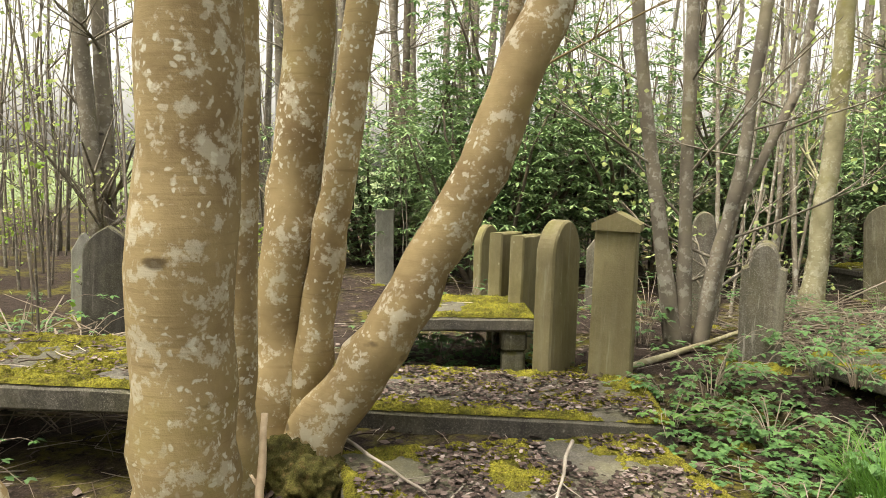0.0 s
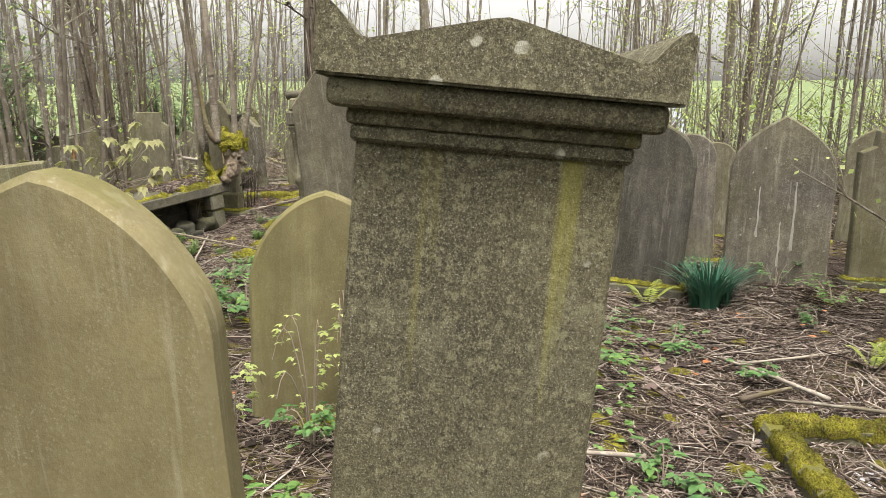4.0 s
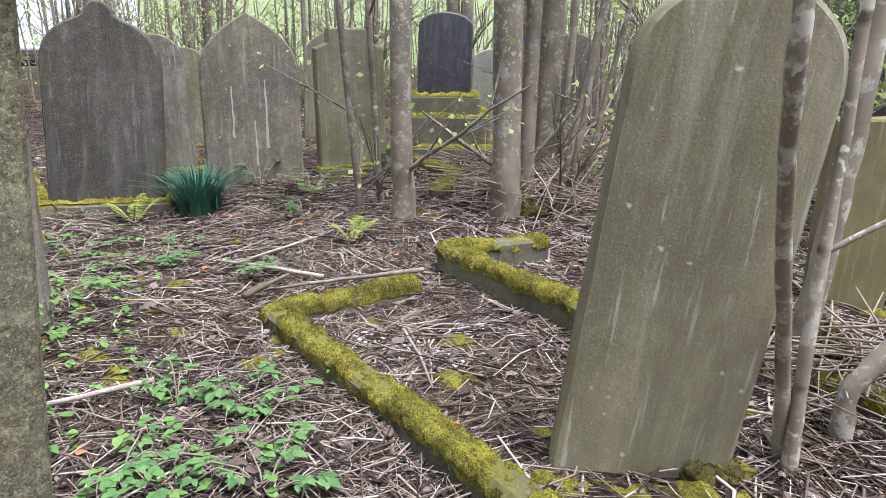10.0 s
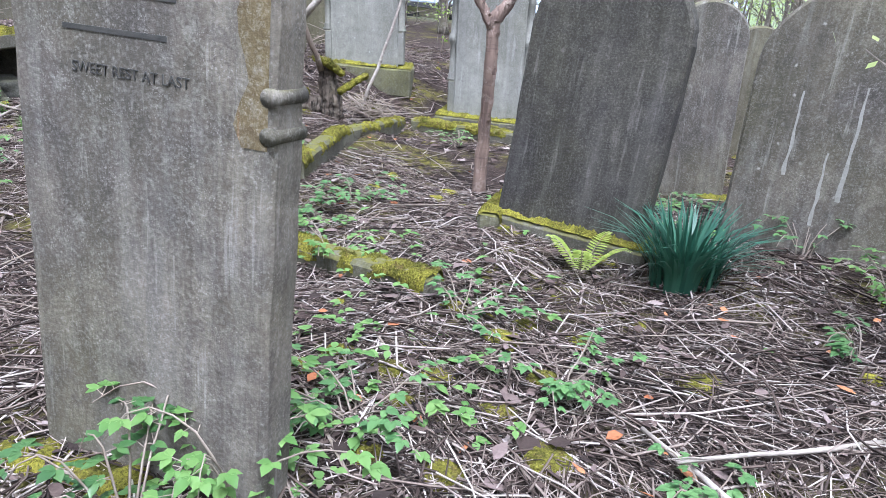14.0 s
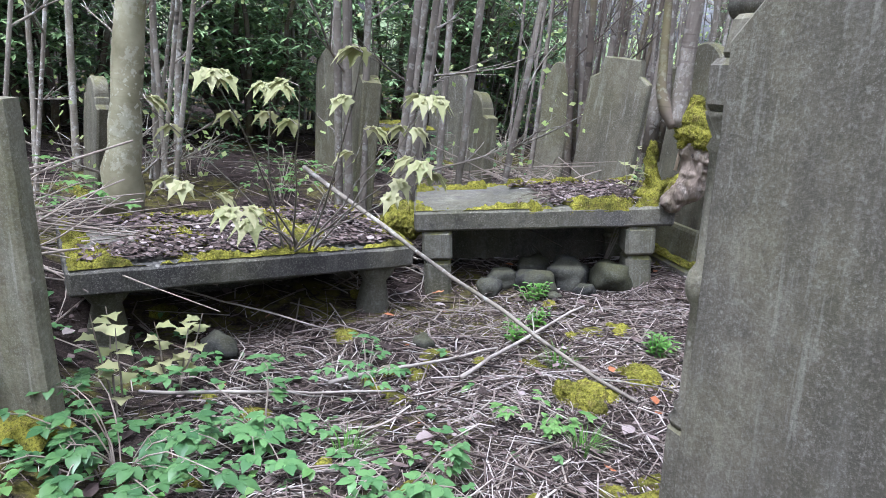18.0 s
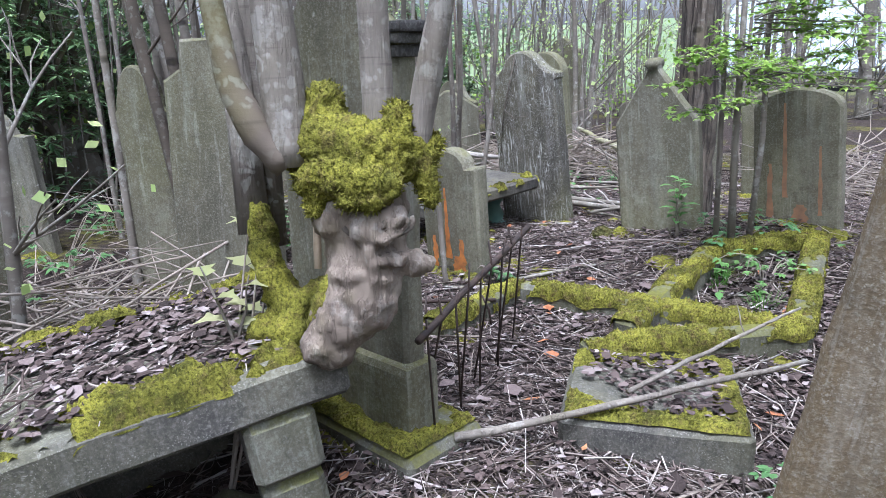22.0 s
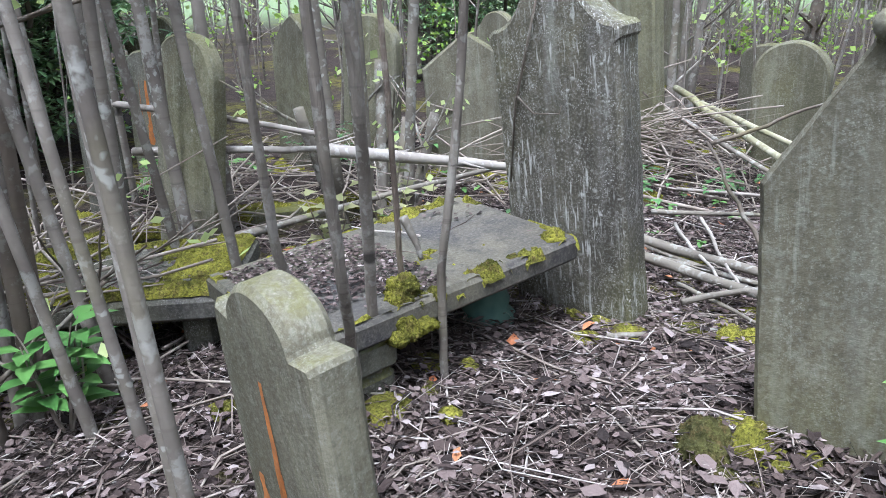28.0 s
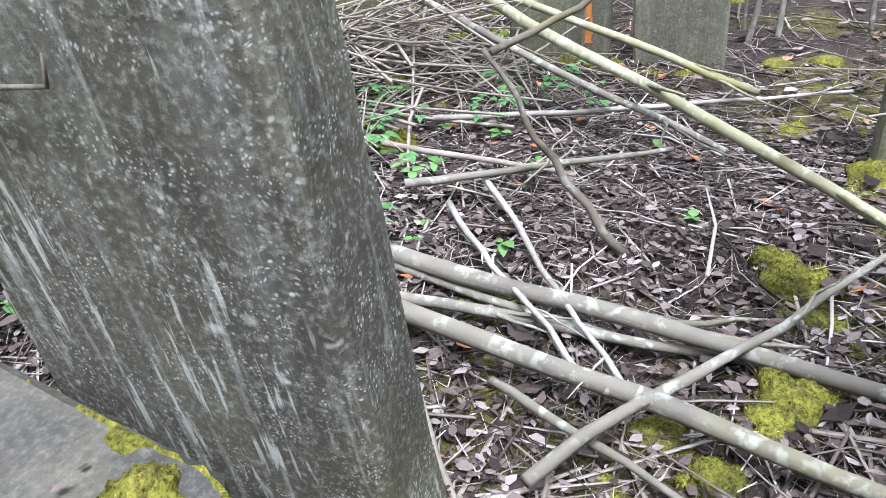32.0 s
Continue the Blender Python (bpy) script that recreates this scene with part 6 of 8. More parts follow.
# ---- knobbly and mossy growths ----
def lumpy(name, chains, mat, parent, voxel=0.02, rough=0.02, scale=0.1, label="", smooth=3):
    """A fused lumpy body: chains of (x, y, z, r) joined into one skin."""
    bm = bmesh.new()
    for ch in chains:
        for a, b in zip(ch, ch[1:] if len(ch) > 1 else ch):
            d = math.dist(a[:3], b[:3])
            n = max(1, int(d / (0.5 * min(a[3], b[3]))))
            for i in range(n + 1):
                u = i / n
                q = [a[k] + (b[k] - a[k]) * u for k in range(4)]
                bmesh.ops.create_icosphere(bm, subdivisions=2, radius=q[3], matrix=Matrix.Translation(q[:3]))
    o = part(name, bm, mat, parent, label)
    rm = o.modifiers.new("fuse", "REMESH")
    rm.mode, rm.voxel_size, rm.use_smooth_shade = "VOXEL", voxel, True
    sm = o.modifiers.new("soften", "SMOOTH")
    sm.factor, sm.iterations = 0.5, smooth
    tx = bpy.data.textures.new(name, "CLOUDS")
    tx.noise_scale, tx.noise_depth = scale, 3
    dp = o.modifiers.new("grain", "DISPLACE")
    dp.texture, dp.strength, dp.mid_level, dp.texture_coords = tx, rough, 0.5, "LOCAL"
    return o


def moss_fringe(parent, chains, n, seed, length=0.013, mat=None):
    """Feathery shoots standing out of a moss cushion."""
    rnd = random.Random(seed)
    balls = [p for ch in chains for a, b in zip(ch, ch[1:] if len(ch) > 1 else ch) for p in (a, tuple((a[k] + b[k]) / 2 for k in range(4)), b)]
    p = Pile()
    for _ in range(n):
        c = rnd.choice(balls)
        d = Vector((rnd.gauss(0, 1), rnd.gauss(0, 1), rnd.gauss(.25, 1))).normalized()
        q = Vector(c[:3]) + d * c[3] * 0.92
        if any((q - Vector(o[:3])).length < o[3] * 0.85 for o in balls):
            continue
        tip = q + (d + Vector((rnd.gauss(0, .5), rnd.gauss(0, .5), rnd.gauss(0, .5)))).normalized() * length * rnd.uniform(.6, 1.6)
        s = d.cross(Vector((rnd.uniform(-1, 1), rnd.uniform(-1, 1), rnd.uniform(-1, 1)))).normalized() * 0.0022
        m = q.lerp(tip, .55)
        p.add([tuple(q - s * .6), tuple(q + s * .6), tuple(m + s), tuple(tip), tuple(m - s)], [(0, 1, 2, 4), (4, 2, 3)])
    return tagged(p.ob("moss_fringe", mat or MOSS, parent, "feathery moss shoots", False), kind="stuff")


def moss_lump(x, y, z, r, seed, label="yellow-green moss cushion over a stump"):
    rnd = random.Random(seed)
    t = thing("moss_cushion", label, "moss", pose(x, y, z), "moss cushions")
    ch = [[(0, 0, 0, r)]] + [[(rnd.uniform(-1, 1) * r, rnd.uniform(-1, 1) * r, rnd.uniform(-.4, .3) * r, r * rnd.uniform(.35, .65))] for _ in range(7)]
    ch += [[(math.cos(k) * r * .95, math.sin(k) * r * .95, rnd.uniform(-.3, .1) * r, r * rnd.uniform(.2, .4))] for k in range(6)]
    lumpy("cushion", ch, MOSS_DARK if "ash" in label or "dark" in label or "foot" in label else MOSS, t, max(0.006, r * 0.07), r * 0.40, r * 0.22, smooth=1)
    moss_fringe(t, ch, 700, seed + 9, min(0.016, r * 0.16), MOSS_DARK if "ash" in label or "dark" in label or "foot" in label else MOSS)
    return t


for i, (x, y, z, r) in enumerate(((-.80, 3.50, .05, .20), (-.98, 3.02, .02, .13), (-.62, 3.55, .02, .13), (2.7, -4.95, -.15, .26), (3.15, -4.9, -.15, .24), (2.3, -4.95, -.15, .2))):
    moss_lump(x, y, z, r, 40 + i, "deep moss at the foot of an ash")

def look_scaled(x, y, z, k):
    return pose(x, y, z) @ Matrix.Diagonal((k, k, k, 1))


# the pollarded sycamore at the end of the second table tomb
pol = thing("pollard_tree", "knobbly pinkish pollard crowned with yellow-green moss", "tree", look_scaled(7.21, 5.87, 0.60, 0.94))
def rel(pts):
    return [(x - 7.30, y - 5.97, z - 0.58, r) for x, y, z, r in pts]
def knot(*pts):
    """Chain given across, outwards and up from the trunk's own axis."""
    return [(0.08 + 0.75 * u - 0.66 * w, 0.01 - 0.66 * u - 0.75 * w, z, r) for u, w, z, r in pts]
lumpy("trunk", [rel([(7.25, 5.99, .66, .070), (7.27, 5.98, .72, .085), (7.33, 5.96, .78, .105), (7.37, 5.98, .90, .115), (7.39, 6.00, 1.02, .12), (7.40, 6.02, 1.10, .11)]),
                rel([(7.21, 5.99, .67, .055), (7.28, 5.97, .74, .06)]),
                knot((-.10, .06, .41, .040), (-.06, .07, .45, .045)), knot((-.085, .085, .285, .022), (-.045, .115, .280, .026), (.0, .118, .292, .018)),
                knot((.035, .112, .325, .018), (.085, .085, .318, .024)), knot((.015, .118, .36, .020), (.02, .125, .27, .017), (.012, .112, .19, .020), (.0, .105, .15, .022)),
                knot((.12, .02, .29, .042), (.15, .01, .285, .030)), knot((.0, .10, .41, .045), (.07, .09, .43, .045)), knot((-.02, .118, .40, .016), (.05, .128, .385, .018), (.09, .11, .40, .016))],
      BARK_PINK, pol, 0.008, 0.024, 0.035, "pinkish knobbly bark with swollen knots", 2)
for k in range(5):
    r0 = 0.018 + 0.014 * k
    br = Pile()
    br.tube([p[:3] for p in knot(*[(.035 + 1.25 * r0 * math.cos(radians(a)), .142 - .5 * r0 - .004 * (a % 50) / 25, .425 + .62 * r0 * math.sin(radians(a)), 0) for a in range(150 + 12 * k, 395, 20)])], [0.004 + 0.0045 * abs(math.sin(a * .9 + k)) for a in range(len(range(150 + 12 * k, 395, 20)))], 6)
    br.ob("burr_fold", BARK_PINK if k % 2 else BARK_DARK, pol, "dark wrinkled fold of a burr")
HEAD = [knot((-.15, -.02, .56, .055), (-.12, -.02, .64, .075), (-.10, -.03, .72, .055)), knot((-.14, .03, .52, .05), (-.07, .09, .54, .06), (.0, .11, .53, .055), (.06, .11, .52, .045)), knot((-.10, .0, .62, .085), (-.02, .03, .60, .09), (.07, .02, .58, .08), (.14, .0, .58, .055)),
                    knot((.09, .04, .62, .05), (.09, .03, .69, .035)), knot((.15, .02, .55, .04), (.17, .03, .47, .028)), knot((-.12, .06, .46, .035)), knot((.03, .13, .485, .03), (-.03, .13, .49, .032)), knot((.17, -.02, .60, .035)), knot((-.20, -.04, .58, .04), (-.24, -.06, .62, .032))]
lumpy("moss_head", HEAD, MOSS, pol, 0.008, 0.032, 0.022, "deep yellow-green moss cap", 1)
moss_fringe(pol, HEAD, 7000, 91)
lumpy("moss_foot", [knot((-.135, .06, .12, .045), (-.115, .07, .19, .045), (-.10, .06, .26, .022))], MOSS, pol, 0.008, 0.025, 0.02, "moss on the foot", 1)
for i, st in enumerate((
        [(-.19, .0, .56, .060), (-.20, .0, .72, .056), (-.215, .0, .95, .052), (-.26, -.02, 2.0, .040), (-.4, -.1, 4.6, .02)],
        [(-.20, .02, .56, .040), (-.27, .03, .64, .040), (-.33, .03, .78, .034), (-.36, .02, 1.0, .028), (-.5, .0, 2.2, .018), (-.6, .0, 3.6, .008)],
        [(.035, -.03, .55, .046), (.038, -.03, .72, .041), (.035, -.03, .95, .040), (.02, -.02, 2.0, .032), (.0, .1, 4.6, .01)],
        [(.12, .0, .55, .040), (.155, .0, .70, .036), (.21, .01, .95, .031), (.40, .03, 2.0, .024), (.7, .1, 4.2, .01)])):
    tb = Pile()
    c = [Vector(p[:3]) for p in knot(*st)]
    tb.tube([c[0].lerp(c[1], k / 3) for k in range(3)] + [c[1].lerp(c[2], k / 3) for k in range(3)] + c[2:], [st[0][3] * (1 + .06 * math.sin(k * 2.1)) for k in range(3)] + [st[1][3] * (1 + .05 * math.sin(k * 2.7)) for k in range(3)] + [p[3] for p in st[2:]], 14)
    tb.ob("stem", BARK_STEM if i != 1 else BARK_DARK, pol)
# its neighbour, a mossy stump with two stems
nb = thing("sycamore_tree", "two grey stems rising from a moss-covered stump", "tree", pose(7.10, 6.20, 0.62), "trees")
lumpy("moss_stump", [[(0.03, -.02, 0.36, .040), (.04, -.04, .22, .045), (.06, -.08, .12, .05)], [(.07, -.12, .10, .045), (.15, -.15, .16, .03), (.21, -.18, .15, .035)], [(.05, -.14, .04, .055)], [(.0, -.06, .04, .05)]], MOSS, nb, 0.014, 0.05, 0.04, "yellow-green moss over the stump", 2)
for st in ([(.03, 0, .30, .045), (.05, .06, .62, .040), (.08, .13, .94, .037), (.15, .3, 2.4, .03), (.2, .5, 5, .01)], [(.10, .02, .25, .032), (.12, .05, .60, .03), (.10, .12, .97, .028), (-.05, .3, 2.6, .02), (-.2, .5, 4.4, .008)]):
    tb = Pile()
    tb.tube([p[:3] for p in st], [p[3] for p in st], 10)
    tb.ob("stem", BARK_STEM, nb)
g0 = gz(7.48, 6.283)
tall = headstone("ogee", 7.47, 6.31, -85, 0.59, 1.68 - g0, 0, 0, 0.085, STONE_GREY, "tall grey-brown headstone close behind a pollarded tree", seed=23)
part("base_block", block(0.65, 0.14, 0.40, 0, 0.042, 0.5 - g0 - 0.40, 0.03, 2, 0.006, 3), STONE_GREY, tall)
part("plinth", block(0.86, 0.34, 0.42, 0, 0.042, 0.27 - g0 - 0.42, 0.02, 1, 0.010, 5), STONE_KERB, tall)
for nm, dw, dz, hh in (("shoulder_cap", 0.07, 1.475, 0.03), ("shoulder_fillet", 0.05, 1.445, 0.03), ("shoulder_cove", 0.025, 1.41, 0.035)):
    part(nm, block(0.05 + dw, 0.085 + dw * 0.6, hh, 0.265 + dw / 4, 0.042, dz - g0, 0.008, 2, 0.003, 4), STONE_DARK, tall)
moss_patch(0.80, 0.32, 61, 0.04, 0.50).ob("moss", MOSS, tall, "moss on the plinth", False).matrix_local = pose(0, 0.042, 0.275 - g0)
wl = thing("peeled_stick", "white peeled stick hanging beside the pollard", "stick", pose(7.16, 5.93, 0.87))
tb = Pile()
tb.tube([(0, 0, 0), (.02, .02, .12), (.025, .04, .24)], [.010, .011, .008], 7)
tb.ob("stick", CUTWOOD, wl)


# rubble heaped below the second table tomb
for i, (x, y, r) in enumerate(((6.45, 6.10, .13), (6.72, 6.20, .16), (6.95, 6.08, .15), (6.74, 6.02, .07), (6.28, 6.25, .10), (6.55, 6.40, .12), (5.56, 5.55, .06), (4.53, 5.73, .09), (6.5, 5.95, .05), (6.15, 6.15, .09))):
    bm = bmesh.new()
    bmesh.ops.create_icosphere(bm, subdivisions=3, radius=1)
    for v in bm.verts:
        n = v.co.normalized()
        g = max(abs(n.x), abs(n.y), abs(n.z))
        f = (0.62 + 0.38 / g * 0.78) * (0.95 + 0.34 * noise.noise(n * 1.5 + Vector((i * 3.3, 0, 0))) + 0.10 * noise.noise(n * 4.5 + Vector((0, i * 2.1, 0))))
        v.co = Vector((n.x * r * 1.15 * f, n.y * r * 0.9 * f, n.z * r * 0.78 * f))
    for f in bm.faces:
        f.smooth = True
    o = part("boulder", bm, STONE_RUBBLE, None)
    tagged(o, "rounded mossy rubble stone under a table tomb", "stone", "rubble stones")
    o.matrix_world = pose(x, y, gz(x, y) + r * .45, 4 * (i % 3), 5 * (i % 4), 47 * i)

# ---- poles, logs and sticks one can pick out ----
def pole(a, b, r, label, mat, seed, name="fallen_pole", wob=0.03, forks=2, group="fallen poles"):
    rnd = random.Random(seed)
    a, b = Vector(a), Vector(b)
    t = thing(name, label, "fallen branch", pose(*a), group)
    n = 9
    pts = bent((0, 0, 0), b - a, n, rnd, (b - a).length * wob * 0.35)
    rad = [r * (1 - 0.45 * i / n) * rnd.uniform(.93, 1.08) for i in range(n + 1)]
    tb = Pile()
    tb.tube(pts, rad, 9)
    tb.ob("stem", mat, t)
    for i in range(forks):
        k = rnd.randint(3, 8)
        d = (b - a).normalized() + Vector((rnd.uniform(-1, 1), rnd.uniform(-1, 1), rnd.uniform(-.1, .5))) * .8
        L = (b - a).length * rnd.uniform(.08, .22)
        q = Pile()
        q.tube(bent(pts[k], pts[k] + d.normalized() * L, 4, rnd, L * .06), [rad[k] * .5 * (1 - .18 * j) for j in range(5)], 6)
        q.ob("side_shoot", mat, t)
    return t


POLES = (
    ((9.0, 10.5, .80), (9.70, 9.05, .74), .020, BARK_BIRCH, "pale birch log resting behind a tomb"),
    ((9.1, 10.2, .55), (9.85, 8.95, .66), .024, BARK_BIRCH, "pale birch log resting behind a tomb"),
    ((9.66, 8.95, .70), (10.50, 8.60, .54), .032, BARK_BIRCH, "pale birch log resting behind a tomb"),
    ((8.9, 9.2, .28), (10.75, 8.95, .40), .022, BARK_SYC, "grey pole lying along a tomb's back"),
    ((11.00, 8.36, .17), (11.08, 7.00, .23), .026, BARK_SYC, "grey pole on leaf litter"),
    ((10.86, 8.24, .15), (11.06, 7.30, .17), .016, BARK_SYC, "thin grey pole on leaf litter"),
    ((10.98, 8.30, .15), (11.01, 7.60, .15), .014, BARK_SYC, "thin grey pole on leaf litter"),
    ((10.80, 8.20, .18), (10.72, 6.95, .25), .026, BARK_SYC, "lichen-spotted pole on leaf litter"),
    ((10.73, 7.82, .16), (10.60, 7.35, .20), .011, BARK_SYC, "short grey stick on leaf litter"),
    ((11.52, 8.33, .17), (10.75, 7.54, .22), .010, BARK_BIRCH, "thin pale crooked stick over poles"),
    ((11.30, 8.30, .17), (10.78, 7.60, .22), .010, BARK_BIRCH, "thin pale crooked stick over poles"),
    ((11.58, 8.85, .15), (11.67, 8.08, .15), .013, TWIG, "straight brown stick on leaf litter"),
    ((11.88, 8.76, .14), (12.85, 7.45, .15), .012, BARK_BIRCH, "long crooked stick on leaf litter"),
    ((13.10, 9.80, .50), (11.50, 7.15, .26), .028, BARK_BIRCHTREE, "long pale pole sliding off a brush pile"),
    ((13.10, 9.60, .42), (12.50, 7.75, .20), .024, BARK_BIRCHTREE, "long pale pole sliding off a brush pile"),
    ((12.6, 9.9, .55), (12.1, 7.7, .16), .020, BARK_SYC, "long pole sliding off a brush pile"),
    ((11.29, 8.45, .20), (11.90, 7.85, .20), .014, BARK_SYC, "crooked grey branch on leaves"),
    ((10.5, 7.62, .22), (11.6, 7.20, .25), .013, BARK_SYC, "crooked grey branch on leaves"),
    ((7.58, 5.90, .24), (8.52, 5.26, .42), .014, BARK_STEM, "pale stick lying across a ledger slab"),
    ((8.05, 5.60, .34), (8.84, 5.40, .48), .009, BARK_STEM, "pale stick lying across a ledger slab"),
    ((5.02, 6.75, .58), (6.43, 4.60, .04), .015, BARK_SYC, "long pole leaning over the gap between tombs"),
    ((4.31, -0.55, .02), (4.75, .02, .03), .014, BARK_BIRCH, "pale crooked stick on twig litter"),
    ((3.20, .28, .03), (3.05, .85, .03), .013, BARK_BIRCH, "pale crooked stick by a headstone"),
    ((4.2, -1.12, .05), (4.1, -.28, .04), .014, BARK_SYC, "grey barked stick on twig litter"),
    ((5.4, -1.0, .06), (4.6, -.1, .05), .012, BARK_BIRCH, "long crooked stick on twig litter"),
    ((4.05, -.10, .04), (4.35, -.35, .04), .018, BARK_DARK, "short dark broken stick"),
    ((-.95, 4.30, .14), (-.12, 3.15, .12), .012, BARK_BIRCH, "dead pale stick across a kerbed plot"),
    ((.62, 3.62, .20), (.41, 2.95, .10), .010, BARK_BIRCH, "dead forked stick on a kerbed plot"),
    ((-.20, 2.65, .09), (.05, 3.3, .10), .009, BARK_BIRCH, "thin dead stick on leaf litter"),
    ((-.72, 2.62, .0), (-.70, 2.75, .62), .022, CUTWOOD, "pale cut stick leaning at an ash foot"),
    ((1.2, 5.25, .1), (2.5, 5.9, .35), .03, BARK_BIRCHTREE, "mossy leaning branch in undergrowth"),
    ((9.55, 4.3, -.1), (10.1, 3.9, 1.9), .02, BARK_BIRCH, "long pale pole leaning against a headstone"),
    ((8.55, 7.05, .22), (9.2, 6.45, .22), .014, BARK_SYC, "grey stick before a rusty footstone"),
    ((7.85, 7.55, .22), (8.9, 6.95, .23), .013, BARK_BIRCHTREE, "straight pale stick before a rusty footstone"),
    ((9.405, 7.81, .75), (9.438, 7.77, .62), .014, BARK_SYC, "grey cut stick lying over a tomb slab"),
    ((2.3, -2.9, .05), (2.7, -1.7, .12), .014, BARK_SYC, "dead branch at a sapling's foot"),
    ((2.9, -2.1, .03), (2.1, -2.75, .22), .011, BARK_SYC, "dead branch at a sapling's foot"),
)
for i, (a, b, r, mt, lab) in enumerate(POLES):
    pole(a, b, r, lab, mt, 400 + i)
pole((11.36, 7.78, .12), (11.44, 8.24, .60), .013, "black bent branch standing in leaf litter", BARK_DARK, 441, wob=.12, forks=0)
pole((11.44, 8.24, .58), (11.96, 7.94, .76), .012, "black bent branch reaching out sideways", BARK_DARK, 442, wob=.1, forks=0)


# brushwood heaps
def brush_heap(x, y, w, d, h, n, seed, label, l0=.5, l1=1.8, mat=None):
    rnd = random.Random(seed)
    p = Pile()
    for _ in range(n):
        cx, cy = rnd.gauss(0, w * .4), rnd.gauss(0, d * .4)
        top = h * max(0, 1 - (cx / w) ** 2 - (cy / d) ** 2)
        L = rnd.uniform(l0, l1) * min(1.0, .35 + w * .7)
        a, tilt = rnd.uniform(0, 6.283), rnd.uniform(-.35, .35)
        v = Vector((math.cos(a) * math.cos(tilt), math.sin(a) * math.cos(tilt), math.sin(tilt))) * L * .5
        c = Vector((cx, cy, rnd.uniform(.02, 1) * top + abs(v.z) * .7))
        r = rnd.uniform(.0025, .008)
        p.tube(bent(c - v, c + v, 4, rnd, L * .04), [r, r, r * .85, r * .7, r * .4], 4, False)
    t = p.ob("brushwood", mat or TWIG)
    tagged(t, label, "brushwood", kind="stuff")
    t.matrix_world = pose(x, y, gz(x, y))


for i, (x, y, w, d, h, n) in enumerate(((12.2, 9.5, .9, 1.0, .38, 230), (11.9, 9.7, .9, .8, .3, 60), (10.4, 9.6, .9, .8, .3, 50), (2.5, -2.4, .5, .45, .22, 80), (9.3, 10.2, 1.2, .8, .25, 60),
                                        (5.5, 6.85, .5, .4, .3, 60), (3.3, 6.2, .9, .6, .3, 110), (5.7, -2.4, .7, .6, .35, 200), (8.4, 9.0, .8, .8, .4, 90), (12.6, 6.6, 1.2, .7, .25, 90), (7.0, 7.6, 1.0, .7, .3, 160), (6.9, -4.0, 1.5, 1.2, .4, 220), (9.4, 4.2, .5, .4, .2, 60), (-2.5, 4.6, .9, .7, .4, 140), (-3.6, 3.4, 1.0, 1.0, .5, 160))):
    brush_heap(x, y, w, d, h, n, 600 + i, "tangled heap of dead brushwood")

# saplings round the last tomb
for i, (x, y, h, r, lx, ly, lab) in enumerate((
        (8.60, 7.42, 4.5, .017, -.05, .3, "thin straight grey sapling"), (8.58, 7.07, 4.2, .013, -.12, .25, "thin straight grey sapling"), (8.61, 7.98, 5, .017, -.3, .5, "thin upright grey sapling behind a footstone"),
        (8.50, 8.14, 5, .017, -.5, .4, "thin upright grey sapling behind a footstone"), 
        (9.16, 9.44, 6, .03, -.2, .4, "grey sapling behind the tomb"), (9.49, 9.92, 6, .035, .1, .5, "grey sapling behind the tomb"), (8.47, 9.56, 6, .04, -.3, .4, "grey stem behind the tomb"), (8.89, 9.94, 6.5, .04, .2, .5, "grey stem behind the tomb"),
        (8.2, 8.6, 5, .03, -.9, .7, "leaning grey stem among headstones"), (8.05, 8.5, 5, .035, -.6, .9, "leaning grey stem among headstones"), (7.9, 9.1, 5.5, .03, .3, .2, "grey stem among headstones"), (7.6, 8.9, 5.5, .026, .1, .5, "grey stem among headstones"))):
    make_tree("sapling", lab, [straight(x, y, h, r, lx, ly)], BARK_SAPLING, 700 + i, 3, 0, 0, .55, "saplings", .6, side=8)
# stems that curve up from under the last tomb's front
for lab, mt, st in (
        ("ringed grey stem curving up past a tomb's edge", BARK_STEM, [(9.28, 7.80, .20, .017), (9.255, 7.76, .46, .017), (9.22, 7.68, .80, .0165), (9.18, 7.60, 1.13, .016), (9.10, 7.50, 1.9, .014), (8.95, 7.40, 4.0, .007)]),
        ("ringed grey stem curving up past a tomb's edge", BARK_STEM, [(9.22, 7.84, .16, .017), (9.16, 7.70, .36, .016), (9.08, 7.56, .70, .015), (9.04, 7.51, 1.05, .0145), (9.03, 7.52, 1.6, .013), (8.95, 7.55, 4.0, .006)]),
        ("thin grey stem bent at its foot beside a tomb", BARK_STEM, [(9.20, 7.92, .20, .015), (9.10, 7.88, .45, .0145), (9.02, 7.84, .72, .014), (8.98, 7.77, 1.08, .013), (8.94, 7.72, 1.8, .011), (8.85, 7.6, 4.0, .006)]),
        ("straight grey stem rising at a slab's front edge", BARK_STEM, [(9.475, 7.72, .10, .0145), (9.475, 7.725, .58, .014), (9.50, 7.695, .85, .0135), (9.52, 7.67, 1.12, .013), (9.55, 7.62, 1.9, .011), (9.6, 7.55, 4.2, .006)]),
        ("thin reddish sapling growing through moss on a slab", BARK_PINK, [(9.415, 7.86, .50, .010), (9.41, 7.86, .80, .0095), (9.405, 7.863, 1.10, .009), (9.38, 7.87, 1.9, .007), (9.35, 7.9, 3.0, .004)])):
    make_tree("sapling", lab, [st], mt, 720, 0, 0, 0, .55, "saplings", .6, side=9)
rnd = random.Random(77)
